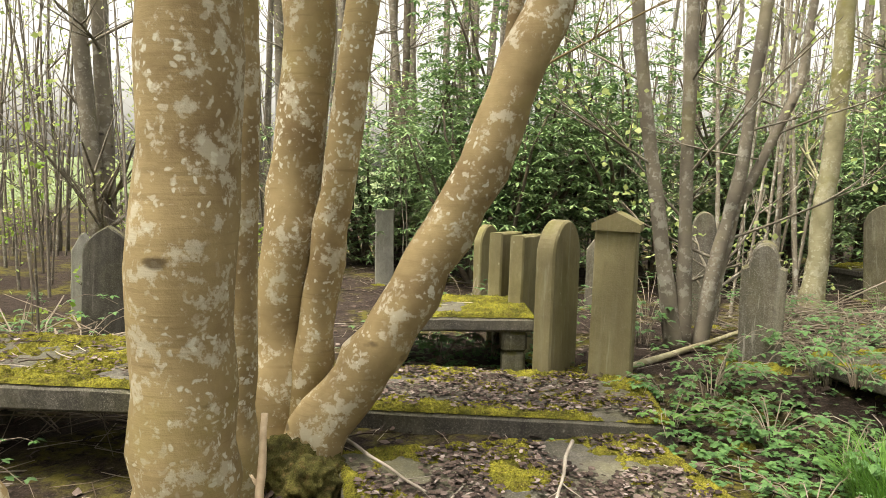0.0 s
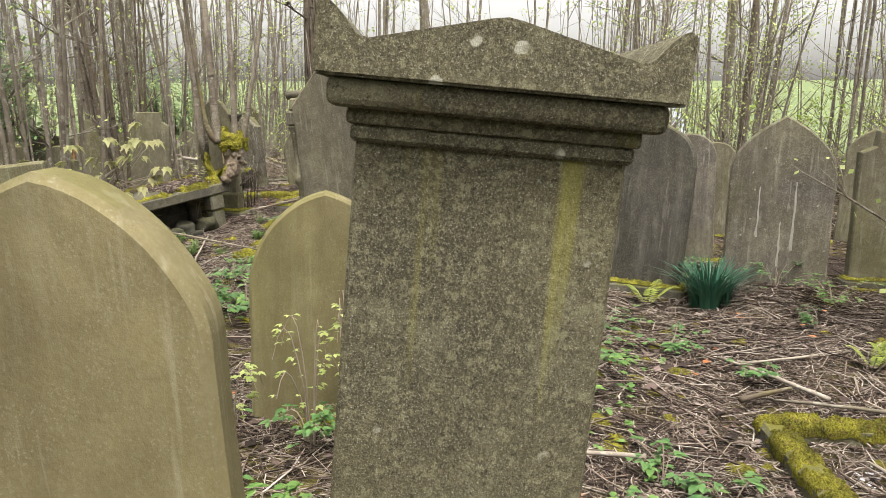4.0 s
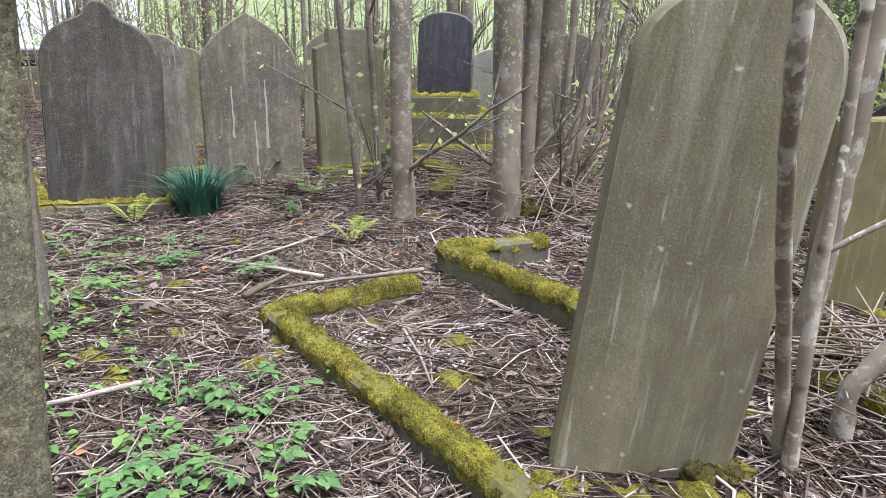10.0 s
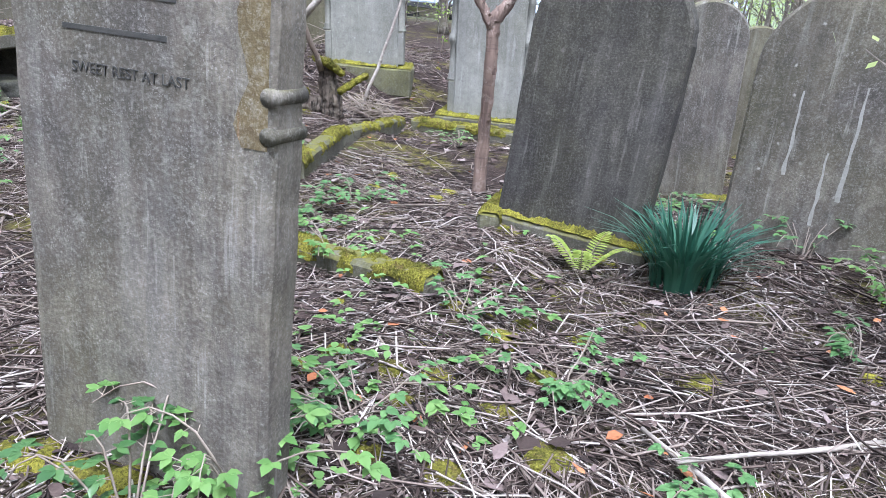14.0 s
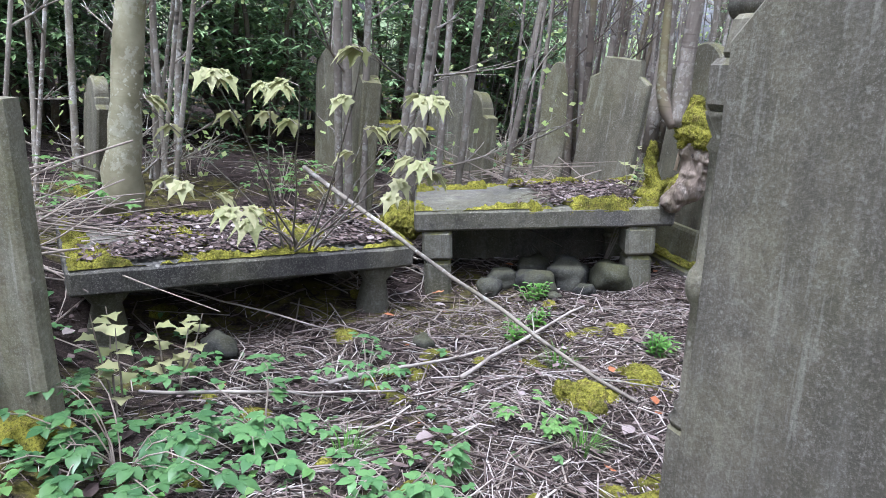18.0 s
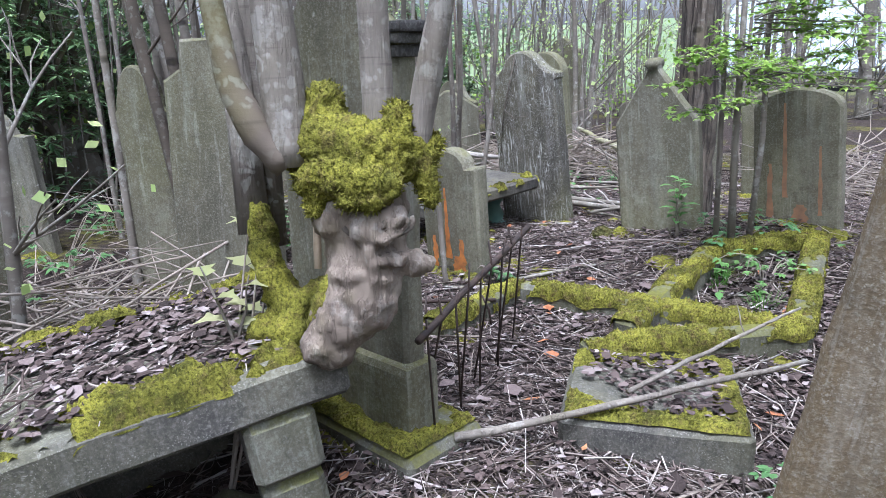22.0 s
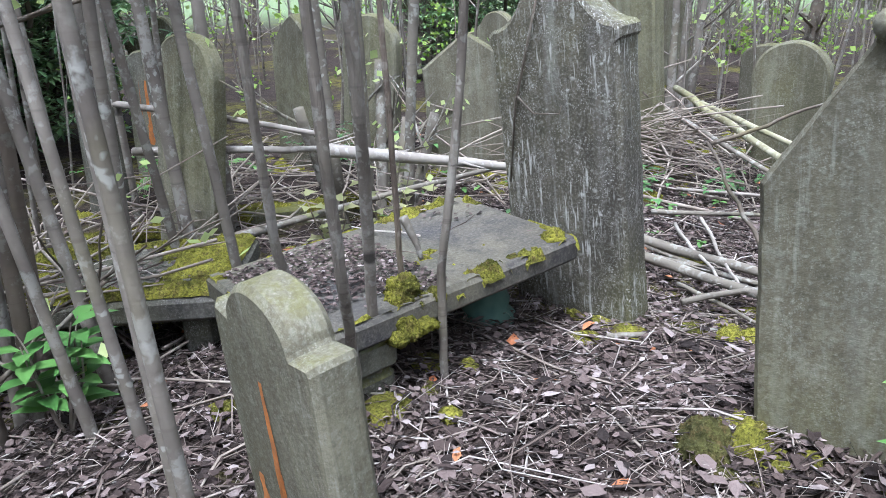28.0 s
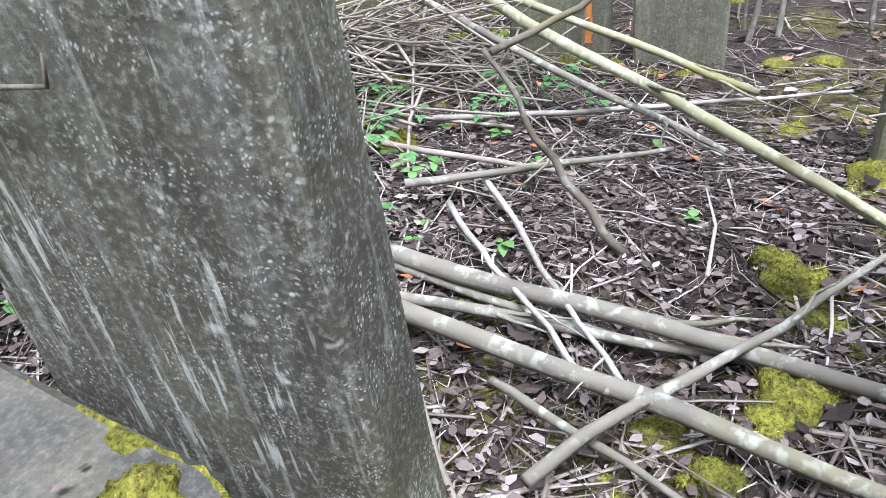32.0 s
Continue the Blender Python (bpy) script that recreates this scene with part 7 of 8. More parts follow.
for i in range(16):
    x, y = rnd.uniform(7.9, 9.3), rnd.uniform(8.3, 10.4)
    make_tree("sapling", "thin upright grey sapling among headstones", [straight(x, y, rnd.uniform(4, 6), rnd.uniform(.012, .022), rnd.uniform(-.5, .4), rnd.uniform(-.3, .5))], BARK_SAPLING, 740 + i, 3, 0, 0, .55, "saplings", .6, side=7)
# pale saplings beyond the first table tomb
for i in range(15):
    x, y = rnd.uniform(3.0, 4.5), rnd.uniform(7.5, 9.0)
    make_tree("sapling", "thin pale sapling beyond a leaf-strewn tomb", [straight(x, y, rnd.uniform(3.5, 5.5), rnd.uniform(.016, .032), rnd.uniform(-.5, .5), rnd.uniform(-.4, .4))], BARK_LICHEN, 770 + i, 4, .05, 2, .25, "saplings", .7, side=7)
# coppice stool behind the tomb, some stems cut
st = []
rnd = random.Random(31)
for i in range(11):
    a = rnd.uniform(0, 6.28)
    cut = i % 2 == 0
    h = rnd.uniform(.55, 1.0) if cut else rnd.uniform(3, 6)
    x, y = 10.12 + .18 * math.cos(a), 9.36 + .16 * math.sin(a)
    r = .030 if cut else .024
    z = gz(x, y) - .05
    st.append([(x, y, z, r * 1.3), (x + .12 * math.cos(a), y + .12 * math.sin(a), z + h * .4, r), (x + .25 * math.cos(a) * (1 if cut else 3), y + .25 * math.sin(a) * (1 if cut else 3), z + h, r * (.9 if cut else .3))])
make_tree("coppice_stool", "coppiced stool with sawn-off stems behind a tomb", st, BARK_SYC, 33, 1, .05, 2, .5, "saplings", .6, side=9)
make_tree("coppice_stool", "crowded grey suckers beside a leaning headstone", [straight(5.6 + .25 * math.cos(k * 1.7), 7.15 + .2 * math.sin(k * 1.7), 4 + (k % 3), .028, .35 * math.cos(k * 1.7) - .2, .4 * math.sin(k * 1.7)) for k in range(8)], BARK_SAPLING, 34, 3, .05, 2, .3, "saplings", .8)
make_tree("coppice_stool", "crowded grey suckers before dark evergreens", [straight(6.4 + .3 * math.cos(k * 2.1), 7.5 + .25 * math.sin(k * 2.1), 4.5 + (k % 3), .026, .3 * math.cos(k * 2.1), .4 * math.sin(k * 2.1)) for k in range(7)], BARK_SAPLING, 35, 3, .05, 2, .3, "saplings", .8)
make_tree("coppice_stool", "crowded brown suckers beside a mossy tomb", [straight(8.15 + .26 * math.cos(k * 1.9), 8.60 + .22 * math.sin(k * 1.9), 4 + (k % 3), .024 + .006 * (k % 3), .5 * math.cos(k * 1.9) - .2, .4 * math.sin(k * 1.9) + .2) for k in range(10)], BARK_DARK, 36, 3, .05, 2, .3, "saplings", .8)
moss_lump(5.72, 6.75, .28, .12, 5, "gnarled mossy stump between table tombs")
for i, (x, y, z, r) in enumerate(((9.395, 7.80, .535, .040), (9.372, 7.80, .50, .045), (9.476, 7.765, .49, .030), (9.44, 7.77, .48, .030), (9.355, 7.76, .44, .045), (9.41, 7.74, .42, .035))):
    moss_lump(x, y, z, r, 180 + i, "bright ragged moss cushion over a tomb's edge")
moss_lump(9.40, 7.80, .47, .055, 6, "bright moss cushion on a tomb's corner")
moss_lump(9.35, 7.75, .42, .05, 7, "bright moss cushion on a tomb's corner")
moss_lump(10.04, 7.84, .53, .035, 8, "moss cushion at the corner of a slab")
moss_lump(9.78, 6.98, .28, .07, 9, "moss cushion at a gabled headstone's foot")
moss_lump(9.70, 6.86, .26, .05, 10, "moss cushion at a gabled headstone's foot")
for i, (x, y, r) in enumerate(((11.38, 7.38, .06), (11.45, 7.42, .05), (10.94, 7.30, .06), (10.99, 7.28, .05), (10.90, 7.33, .045), (10.72, 7.38, .04), (11.69, 8.78, .07), (10.46, 7.38, .05), (10.52, 7.33, .045))):
    moss_lump(x, y, gz(x, y) + r * .15, r, 160 + i, "yellow moss cushion under fallen poles")
moss_lump(10.55, 7.45, .10, .08, 11, "flat moss cushion beside a specked headstone")
moss_lump(2.16, -1.52, .02, .10, 12, "moss at a leaning headstone's foot")
moss_lump(2.75, -2.55, .06, .12, 13, "dark moss on a sapling's stool")
moss_lump(8.05, 4.42, .14, .13, 14, "dark moss cushion at an ochre headstone's foot")
moss_lump(5.28, -1.30, .05, .10, 15, "moss at a sycamore's foot")
moss_lump(5.35, -2.25, .05, .14, 17, "moss on a coppiced clump's foot")


# iron railing: a bent strap and its broken bars
rail = thing("iron_railing", "broken rusty iron railing leaning over leaf litter", "railing", pose(7.8, 6.0, gz(7.8, 6.0)))
ra, rb = Vector((-.32, -.06, .38)), Vector((.58, .32, .50))
q = Pile()
q.tube(bent(ra, rb, 6, random.Random(2), .008), [.012] * 7, 6)
q.ob("strap", IRON, rail)
for k in range(9):
    c = ra.lerp(rb, .06 + k * .105)
    q = Pile()
    w = random.Random(50 + k)
    q.tube([c + Vector((w.uniform(-.02, .02), 0, w.uniform(.02, .10))), c, Vector((c.x + w.uniform(-.10, .06), c.y + w.uniform(-.06, .06), -.03))], [.0035, .004, .004], 5)
    q.ob("bar", IRON, rail)
rail = thing("iron_railing", "row of low bent iron stumps in leaf litter", "railing", pose(7.7, 7.0, gz(7.7, 7.0)))
for k in range(12):
    w = random.Random(80 + k)
    q = Pile()
    x, y = -.5 + k * .11, .55 - k * .09
    q.tube([(x, y, -.05), (x + w.uniform(-.03, .03), y, .10), (x + w.uniform(-.08, .08), y + w.uniform(-.05, .05), .2 + w.uniform(-.04, .05))], [.006, .006, .005], 5)
    q.ob("bar", IRON, rail)
q = Pile()
q.tube([(-.55, .6, .12), (0, .14, .15), (.75, -.42, .13)], [.009, .009, .009], 5)
q.ob("rail", IRON, rail)

# moss pads on the ground before the tombs, loose stones, a rotten stump
for i, (x, y, r) in enumerate(((6.65, 5.40, .05), (6.36, 5.42, .05), (6.03, 5.17, .045), (5.54, 5.33, .04), (6.69, 5.45, .05), (6.45, 4.85, .10), (7.17, 5.22, .12), (6.12, 4.78, .11), (7.00, 5.05, .10), (5.35, 6.30, .05))):
    moss_lump(x, y, gz(x, y) - r * .2, r, 60 + i, "low yellow moss pad among twigs")
stump = thing("rotten_stump", "rotten mossy stump with a sawn branch standing up", "tree stump", pose(7.98, 3.88, 0.10))
def off(*pts):
    return [(x - 7.98, y - 3.88, z - 0.10, r) for x, y, z, r in pts]
lumpy("stump", [off((7.84, 4.04, .06, .10), (7.833, 4.046, .162, .094), (7.871, 4.004, .338, .082), (7.894, 3.979, .517, .055), (7.888, 3.986, .691, .042), (7.92, 3.95, .814, .036), (7.963, 3.90, .919, .028)),
                off((8.13, 3.70, .05, .12), (8.13, 3.695, .183, .108), (8.109, 3.722, .36, .09), (8.104, 3.729, .47, .07)), off((7.922, 3.947, .13, .08), (8.035, 3.814, .15, .085), (8.116, 3.714, .19, .077))], BARK_OAK, stump, .015, .06, .05, "rotten brown wood", 1)
tb = Pile()
tb.tube([p[:3] for p in off((7.99, 3.715, .48, 0), (7.95, 3.73, .60, 0), (7.877, 3.755, .727, 0), (7.85, 3.79, .84, 0), (7.815, 3.828, .95, 0), (7.779, 3.868, 1.097, 0))], [.030, .026, .0235, .024, .021, .021], 10)
tb.ob("branch_stub", BARK_PINK, stump, "reddish sawn branch")
tb = Pile()
tb.tube([p[:3] for p in off((7.781, 3.866, 1.090, 0), (7.775, 3.872, 1.112, 0))], [.0225, .020], 10)
tb.ob("sawn_end", CUTWOOD, stump, "pale sawn end")
MS = [off((7.994, 3.78, .575, .030), (8.018, 3.667, .557, .042), (8.136, 3.60, .46, .034)), off((8.136, 3.601, .301, .034), (8.25, 3.535, .378, .034), (8.399, 3.506, .434, .03)), off((7.885, 3.975, .62, .040), (7.90, 3.965, .74, .036)), off((7.93, 3.84, .28, .04))]
lumpy("moss", MS, MOSS, stump, .01, .03, .025, "yellow-green moss", 1)
moss_fringe(stump, MS, 1500, 95)
pole((7.955, 3.909, .90), (8.36, 3.076, 2.03), .032, "long pale pole leaning up among headstones", BARK_BIRCH, 470, forks=0)
pole((4.24, 6.0, .06), (5.14, 5.80, -.12), .006, "thin pale twig below a tomb", BARK_BIRCH, 471)
pole((5.0, 5.15, -.08), (5.9, 5.35, -.02), .010, "pale stick on twig litter", BARK_BIRCH, 472)
pole((4.2, 5.2, -.12), (5.3, 5.05, -.08), .009, "pale stick on twig litter", BARK_BIRCH, 473)
pole((5.6, 5.05, -.02), (6.6, 5.75, .06), .011, "pale stick on twig litter", BARK_BIRCH, 474)
pole((7.0, 4.5, .08), (6.2, 4.3, .04), .010, "pale stick on twig litter", BARK_BIRCH, 475)
pole((8.9, 6.9, .22), (9.7, 6.4, .3), .010, "thin grey stick on leaves", BARK_SYC, 476)
pole((9.2, 6.7, .26), (9.6, 7.1, .25), .008, "thin grey stick on leaves", BARK_SYC, 477)
pole((10.1, 7.62, .20), (10.62, 7.42, .16), .012, "grey stick beside a specked headstone", BARK_SYC, 478, forks=0)


# ---- living undergrowth ----
def blade_leaf(p, base, d, L, w, droop=0.25, fold=0.15, lobes=False):
    """One leaf from base along d: a folded blade of six faces, or a lobed one."""
    d = Vector(d).normalized()
    s = d.cross(Vector((0, 0, 1)))
    s = s.normalized() if s.length > 1e-3 else Vector((1, 0, 0))
    up = s.cross(d)
    base = Vector(base)
    rows = ((0.0, 0.0), (0.3, 0.85), (0.62, 0.8), (1.0, 0.0))
    if lobes:
        rows = ((0.0, 0.10), (0.08, 0.75), (0.30, 0.55), (0.50, 1.0), (0.62, 0.45), (1.0, 0.0))
    mid, lf, rt = [], [], []
    for u, k in rows:
        c = base + d * L * u - Vector((0, 0, 1)) * droop * L * u * u
        mid.append(tuple(c))
        lf.append(tuple(c + s * w * k + up * fold * w * k))
        rt.append(tuple(c - s * w * k + up * fold * w * k))
    n = len(rows)
    k0 = len(p.v)
    p.v.extend(mid + lf + rt)
    for i in range(n - 1):
        a, b, e = k0 + i, k0 + n + i, k0 + 2 * n + i
        p.f.append((a, b, b + 1, a + 1))
        p.f.append((a, a + 1, e + 1, e))


def plant(name, label, category, x, y, z, leaf, stem_mat, stems, make, seed, group=""):
    """A rooted plant: stems and leaves, each one joined part."""
    rnd = random.Random(seed)
    t = thing(name, label, category, pose(x, y, z), group)
    ps, pl = Pile(), Pile()
    make(ps, pl, rnd, stems)
    if ps.v:
        tagged(ps.ob("stem", stem_mat, t), kind="stuff")
    if pl.v:
        tagged(pl.ob("foliage", leaf, t), kind="stuff")
    return t


def bramble_form(reach, height, size, per=7, three=True, lobes=False):
    def make(ps, pl, rnd, stems):
        for _ in range(stems):
            a = rnd.uniform(0, 6.283)
            R = reach * rnd.uniform(.4, 1)
            top = height * rnd.uniform(.5, 1)
            pts = [Vector((0.1 * R * math.cos(a), 0.1 * R * math.sin(a), -.03))]
            for k in range(1, 7):
                u = k / 6
                pts.append(Vector((math.cos(a + .3 * u) * R * u, math.sin(a + .3 * u) * R * u, top * math.sin(u * 2.3) / .95 + rnd.uniform(-.01, .01))))
            ps.tube(pts, [.004 * (1 - .1 * i) for i in range(7)], 4, False)
            for k in range(per):
                u = rnd.uniform(.15, 1)
                q = pts[min(6, int(u * 6))].lerp(pts[min(6, int(u * 6) + 1)], (u * 6) % 1)
                b = a + rnd.uniform(-1.6, 1.6)
                d = Vector((math.cos(b), math.sin(b), rnd.uniform(-.1, .7)))
                L = size * rnd.uniform(.6, 1.25)
                tip = q + d.normalized() * L * .6
                ps.tube([q, tip], [.0016, .0012], 3, False)
                for off in ((0, 1.0), (1.1, .75), (-1.1, .75)) if three else ((0, 1.0),):
                    e = b + off[0]
                    blade_leaf(pl, tip, (math.cos(e), math.sin(e), d.z * .3), L * off[1], L * .36 * off[1], rnd.uniform(.1, .5), .2, lobes)
    return make


def bramble(x, y, stems, reach, height, size, seed, label="low bramble with fresh green leaves", mat=None, z=None, name="bramble", per=7):
    plant(name, label, "plant", x, y, gz(x, y) if z is None else z, mat or LEAF_BRAMBLE, TWIG, stems, bramble_form(reach, height, size, per), seed, "undergrowth")


BRAMBLES = (  # x, y, stems, reach, height, leaf
    (2.05, 3.72, 14, .55, .22, .05), (1.85, 4.10, 16, .55, .25, .05), (1.60, 3.20, 12, .5, .16, .045), (2.25, 3.00, 12, .5, .2, .05), (1.75, 2.75, 9, .3, .14, .045), (2.7, 2.75, 12, .6, .25, .05), (1.75, 4.75, 16, .6, .3, .05), (2.5, 4.75, 18, .7, .4, .05), (1.35, 4.35, 10, .5, .2, .045),
    (0.35, 5.75, 14, .5, .3, .05), (-.05, 5.7, 14, .5, .28, .05), (1.45, 4.7, 8, .35, .2, .045), (-.2, 6.2, 14, .7, .35, .06), (.9, 6.6, 14, .7, .4, .06), (1.6, 5.9, 16, .7, .45, .055), (3.0, 5.3, 18, .75, .45, .055), (3.4, 4.6, 16, .7, .35, .05), (2.9, 6.5, 14, .7, .4, .055), (3.4, 7.1, 12, .7, .4, .06),
    (-2.2, 3.05, 10, .5, .3, .045), (-1.6, 4.4, 12, .6, .35, .05), (-2.7, 4.9, 16, .8, .5, .055), (-3.4, 5.6, 14, .8, .5, .06), (-1.9, 2.6, 8, .4, .2, .045),
    (2.98, .82, 7, .35, .16, .045), (3.16, .20, 6, .3, .12, .045), (3.01, -.07, 6, .28, .12, .05), (4.30, .80, 12, .5, .14, .042), (3.85, .85, 8, .42, .30, .045), (3.60, .95, 8, .35, .28, .045), (4.9, .35, 9, .4, .12, .04), (5.2, .9, 8, .4, .12, .04), (4.55, -.2, 5, .25, .12, .04), (5.4, 1.7, 9, .4, .18, .042), (5.6, 2.5, 16, .5, .22, .055), (5.45, 2.95, 14, .45, .2, .055), (5.9, 2.35, 12, .4, .16, .05), (5.0, 2.6, 8, .4, .14, .05), (4.6, 3.6, 10, .5, .2, .06), (4.1, 3.7, 12, .5, .25, .06), (5.1, 4.2, 8, .4, .18, .055), (6.3, 2.2, 10, .4, .14, .045),
    (6.9, -.35, 7, .35, .25, .045), (6.4, -.75, 8, .4, .22, .045), (5.7, -.6, 4, .25, .14, .04), (2.65, .35, 6, .3, .10, .05), (2.45, -.1, 6, .3, .10, .05), (2.75, 1.75, 8, .3, .22, .04), (2.2, 1.3, 7, .35, .2, .045),
    (4.2, 4.6, 14, .6, .25, .065), (3.6, 5.2, 14, .6, .3, .065), (4.7, 4.9, 10, .5, .2, .065), (5.2, 5.3, 8, .4, .18, .042), (5.75, 4.55, 5, .25, .12, .045), (7.72, 4.72, 4, .2, .10, .045), (7.35, 5.3, 5, .2, .12, .04), (8.12, 5.08, 4, .22, .14, .04), (9.85, 6.15, 9, .3, .18, .04), (9.55, 5.85, 6, .25, .14, .035), (8.85, 6.95, 4, .15, .12, .04),
    (10.8, 8.6, 8, .45, .18, .04), (11.6, 8.9, 10, .5, .25, .045), (12.4, 8.6, 9, .5, .2, .04), (9.4, 11.0, 14, .8, .3, .05), (8.0, 10.6, 14, .8, .4, .05), (10.6, 10.4, 12, .7, .3, .05), (7.3, 9.5, 14, .8, .4, .05), (6.3, 8.8, 14, .8, .4, .05), (5.0, 8.2, 14, .8, .4, .05), (4.3, 8.8, 14, .9, .4, .055), (2.2, 7.8, 14, .9, .4, .06), (.2, 7.6, 14, .9, .4, .06),
    (6.6, 3.35, 6, .3, .18, .04), (8.6, 2.6, 8, .4, .15, .04), (9.2, 1.6, 9, .5, .2, .045), (7.4, .5, 8, .45, .15, .042), (4.6, -2.9, 7, .4, .18, .042), (3.6, -3.9, 9, .5, .2, .045), (6.4, -3.2, 9, .5, .25, .045), (7.5, -1.6, 8, .4, .25, .045))
for i, (x, y, n, R, h, s) in enumerate(BRAMBLES):
    k = i % 5
    mt = LEAF_BRAMBLE if k < 3 else (LEAF_HERB if k == 3 else LEAF_IVY)
    bramble(x, y, n, R, h, s, 900 + i, ("low bramble with fresh green leaves", "spreading bramble shoots over leaf litter", "bramble seedlings among twigs", "pale green young herb leaves", "dark trailing ivy on the ground")[k], mt)
# creeper on the smaller pointed headstone and ivy on the broken tomb
for i, (x, y, z, h) in enumerate(((2.75, 1.74, .05, .55), (3.0, 1.70, .05, .6), (2.55, 2.05, .0, .4))):
    plant("creeper", "thin pale creeper climbing a headstone", "plant", x, y, z, LEAF_SPRING, TWIG, 7, bramble_form(.22, h, .03, 9), 980 + i, "undergrowth")
for i, (x, y, z) in enumerate(((2.35, 4.15, .38), (2.75, 3.5, .36), (3.15, 4.1, .42), (2.6, 3.85, .42), (2.95, 4.45, .42))):
    plant("ivy", "dark ivy and bramble draped over a broken tomb", "plant", x, y, z, LEAF_IVY, TWIG, 12, bramble_form(.45, .16, .045, 9), 985 + i, "undergrowth")


def grass_form(reach, height, width):
    def make(ps, pl, rnd, n):
        for _ in range(n):
            a, r0 = rnd.uniform(0, 6.283), reach * rnd.random() ** .6 * .6
            lean, L = rnd.uniform(.1, .9), height * rnd.uniform(.6, 1.1)
            c, s = math.cos(a), math.sin(a)
            prev = None
            k0 = len(pl.v)
            for i in range(5):
                u = i / 4
                x = r0 * c + lean * L * u * u * c
                y = r0 * s + lean * L * u * u * s
                z = L * u * (1 - .35 * lean * u * u) - .02
                w = width * (1 - u ** 3 * .95)
                pl.v.extend([(x - s * w, y + c * w, z), (x + s * w, y - c * w, z)])
                if i:
                    b = k0 + 2 * i
                    pl.f.append((b - 2, b - 1, b + 1, b))
    return make


plant("daffodil_clump", "dense clump of blue-green daffodil blades", "plant", 6.22, .16, gz(6.22, .16), LEAF_DAFF, TWIG, 260, grass_form(.28, .44, .009), 1001)
plant("grass_tuft", "bright green tuft of fine grass", "grass", 2.06, 3.30, gz(2.06, 3.3), LEAF_GRASS, TWIG, 620, grass_form(.36, .36, .003), 1002)
plant("grass_tuft", "bright green tuft of fine grass", "grass", 2.25, 3.12, gz(2.25, 3.12), LEAF_GRASS, TWIG, 260, grass_form(.28, .24, .003), 1003)
for i, (x, y) in enumerate(((9.42, 6.02), (9.3, 5.75), (6.15, 5.15), (5.9, 4.4), (5.0, 4.6))):
    plant("grass_tuft", "small tuft of thin woodland grass", "grass", x, y, gz(x, y), LEAF_GRASS, TWIG, 60, grass_form(.1, .13, .002), 1010 + i)


def fern_form(length, width):
    def make(ps, pl, rnd, n):
        for k in range(n):
            a = 6.283 * k / n + rnd.uniform(-.4, .4)
            L = length * rnd.uniform(.7, 1.1)
            pts = [Vector((math.cos(a) * L * u * .75, math.sin(a) * L * u * .75, L * (u * 1.05 - u ** 3 * .45))) for u in (0, .2, .4, .6, .8, 1)]
            ps.tube(pts, [.003, .003, .0025, .002, .0015, .001], 4, False)
            for j in range(18):
                u = .16 + .84 * j / 18
                q = pts[min(4, int(u * 5))].lerp(pts[min(5, int(u * 5) + 1)], (u * 5) % 1)
                w = width * math.sin(min(1, u * 1.15) * math.pi * .93) + .006
                for s in (-1, 1):
                    b = a + s * 1.25
                    blade_leaf(pl, q, (math.cos(b), math.sin(b), .15), w, w * .16 + .003, .1, .1)
    return make


plant("fern", "fresh yellow-green fern fronds", "fern", 6.05, .63, gz(6.05, .63), LEAF_FERN, TWIG, 4, fern_form(.36, .055), 1020)
for i, (x, y) in enumerate(((5.0, -.92), (4.85, -.82))):
    plant("fern", "small pale green fern among twigs", "fern", x, y, gz(x, y), LEAF_FERN, TWIG, 4, fern_form(.2, .03), 1021 + i)


def shoot_form(height, size, per, wide, lobes=False, spread=.25):
    def make(ps, pl, rnd, n):
        for k in range(n):
            a = rnd.uniform(0, 6.283)
            top = Vector((math.cos(a) * spread * height, math.sin(a) * spread * height, height * rnd.uniform(.7, 1.1)))
            pts = bent((0, 0, -.03), top, 5, rnd, .012)
            ps.tube(pts, [.006, .005, .005, .004, .003, .002], 5, False)
            for j in range(per):
                u = .3 + .7 * (j + .5) / per
                q = pts[min(4, int(u * 5))].lerp(pts[min(5, int(u * 5) + 1)], (u * 5) % 1)
                b = j * 2.4 + a
                blade_leaf(pl, q, (math.cos(b), math.sin(b), .45), size * rnd.uniform(.7, 1.1), size * wide, .35, .25, lobes)
    return make


plant("laurel_seedling", "glossy laurel seedling with broad leaves", "plant", 8.44, 8.25, gz(8.44, 8.25), LEAF_LAUREL, TWIG, 5, shoot_form(.36, .14, 9, .22), 1030)
plant("laurel_seedling", "glossy laurel sprig at a gabled headstone's foot", "plant", 9.86, 6.52, gz(9.9, 6.5), LEAF_LAUREL, TWIG, 3, shoot_form(.38, .11, 8, .22, spread=.12), 1031)
for i, (x, y, h) in enumerate(((4.15, 5.0, .5), (4.35, 5.3, .4), (3.75, 4.2, .4), (9.95, 8.9, .5), (9.7, 9.0, .4), (7.0, 6.3, .9), (10.05, 8.75, .35))):
    plant("sycamore_seedling", "young sycamore shoot with limp pale leaves", "plant", x, y, gz(x, y), LEAF_LIMP, TWIG, 3, shoot_form(h, .10, 5, .45, True), 1040 + i, "undergrowth")


# limp sycamore saplings spreading over the first table tomb
LIMP = ((-.29, -1.15, .99), (-.50, -1.05, .99), (-.40, -1.14, .52), (.39, -.66, .96), (.46, -.75, .61), (.43, -.62, .94), (-.08, -.96, 1.14), (.34, -.94, .72), (-.75, -.5, .8), (-.2, -.4, .9), (.2, -.3, .75), (-.6, -.8, .55))
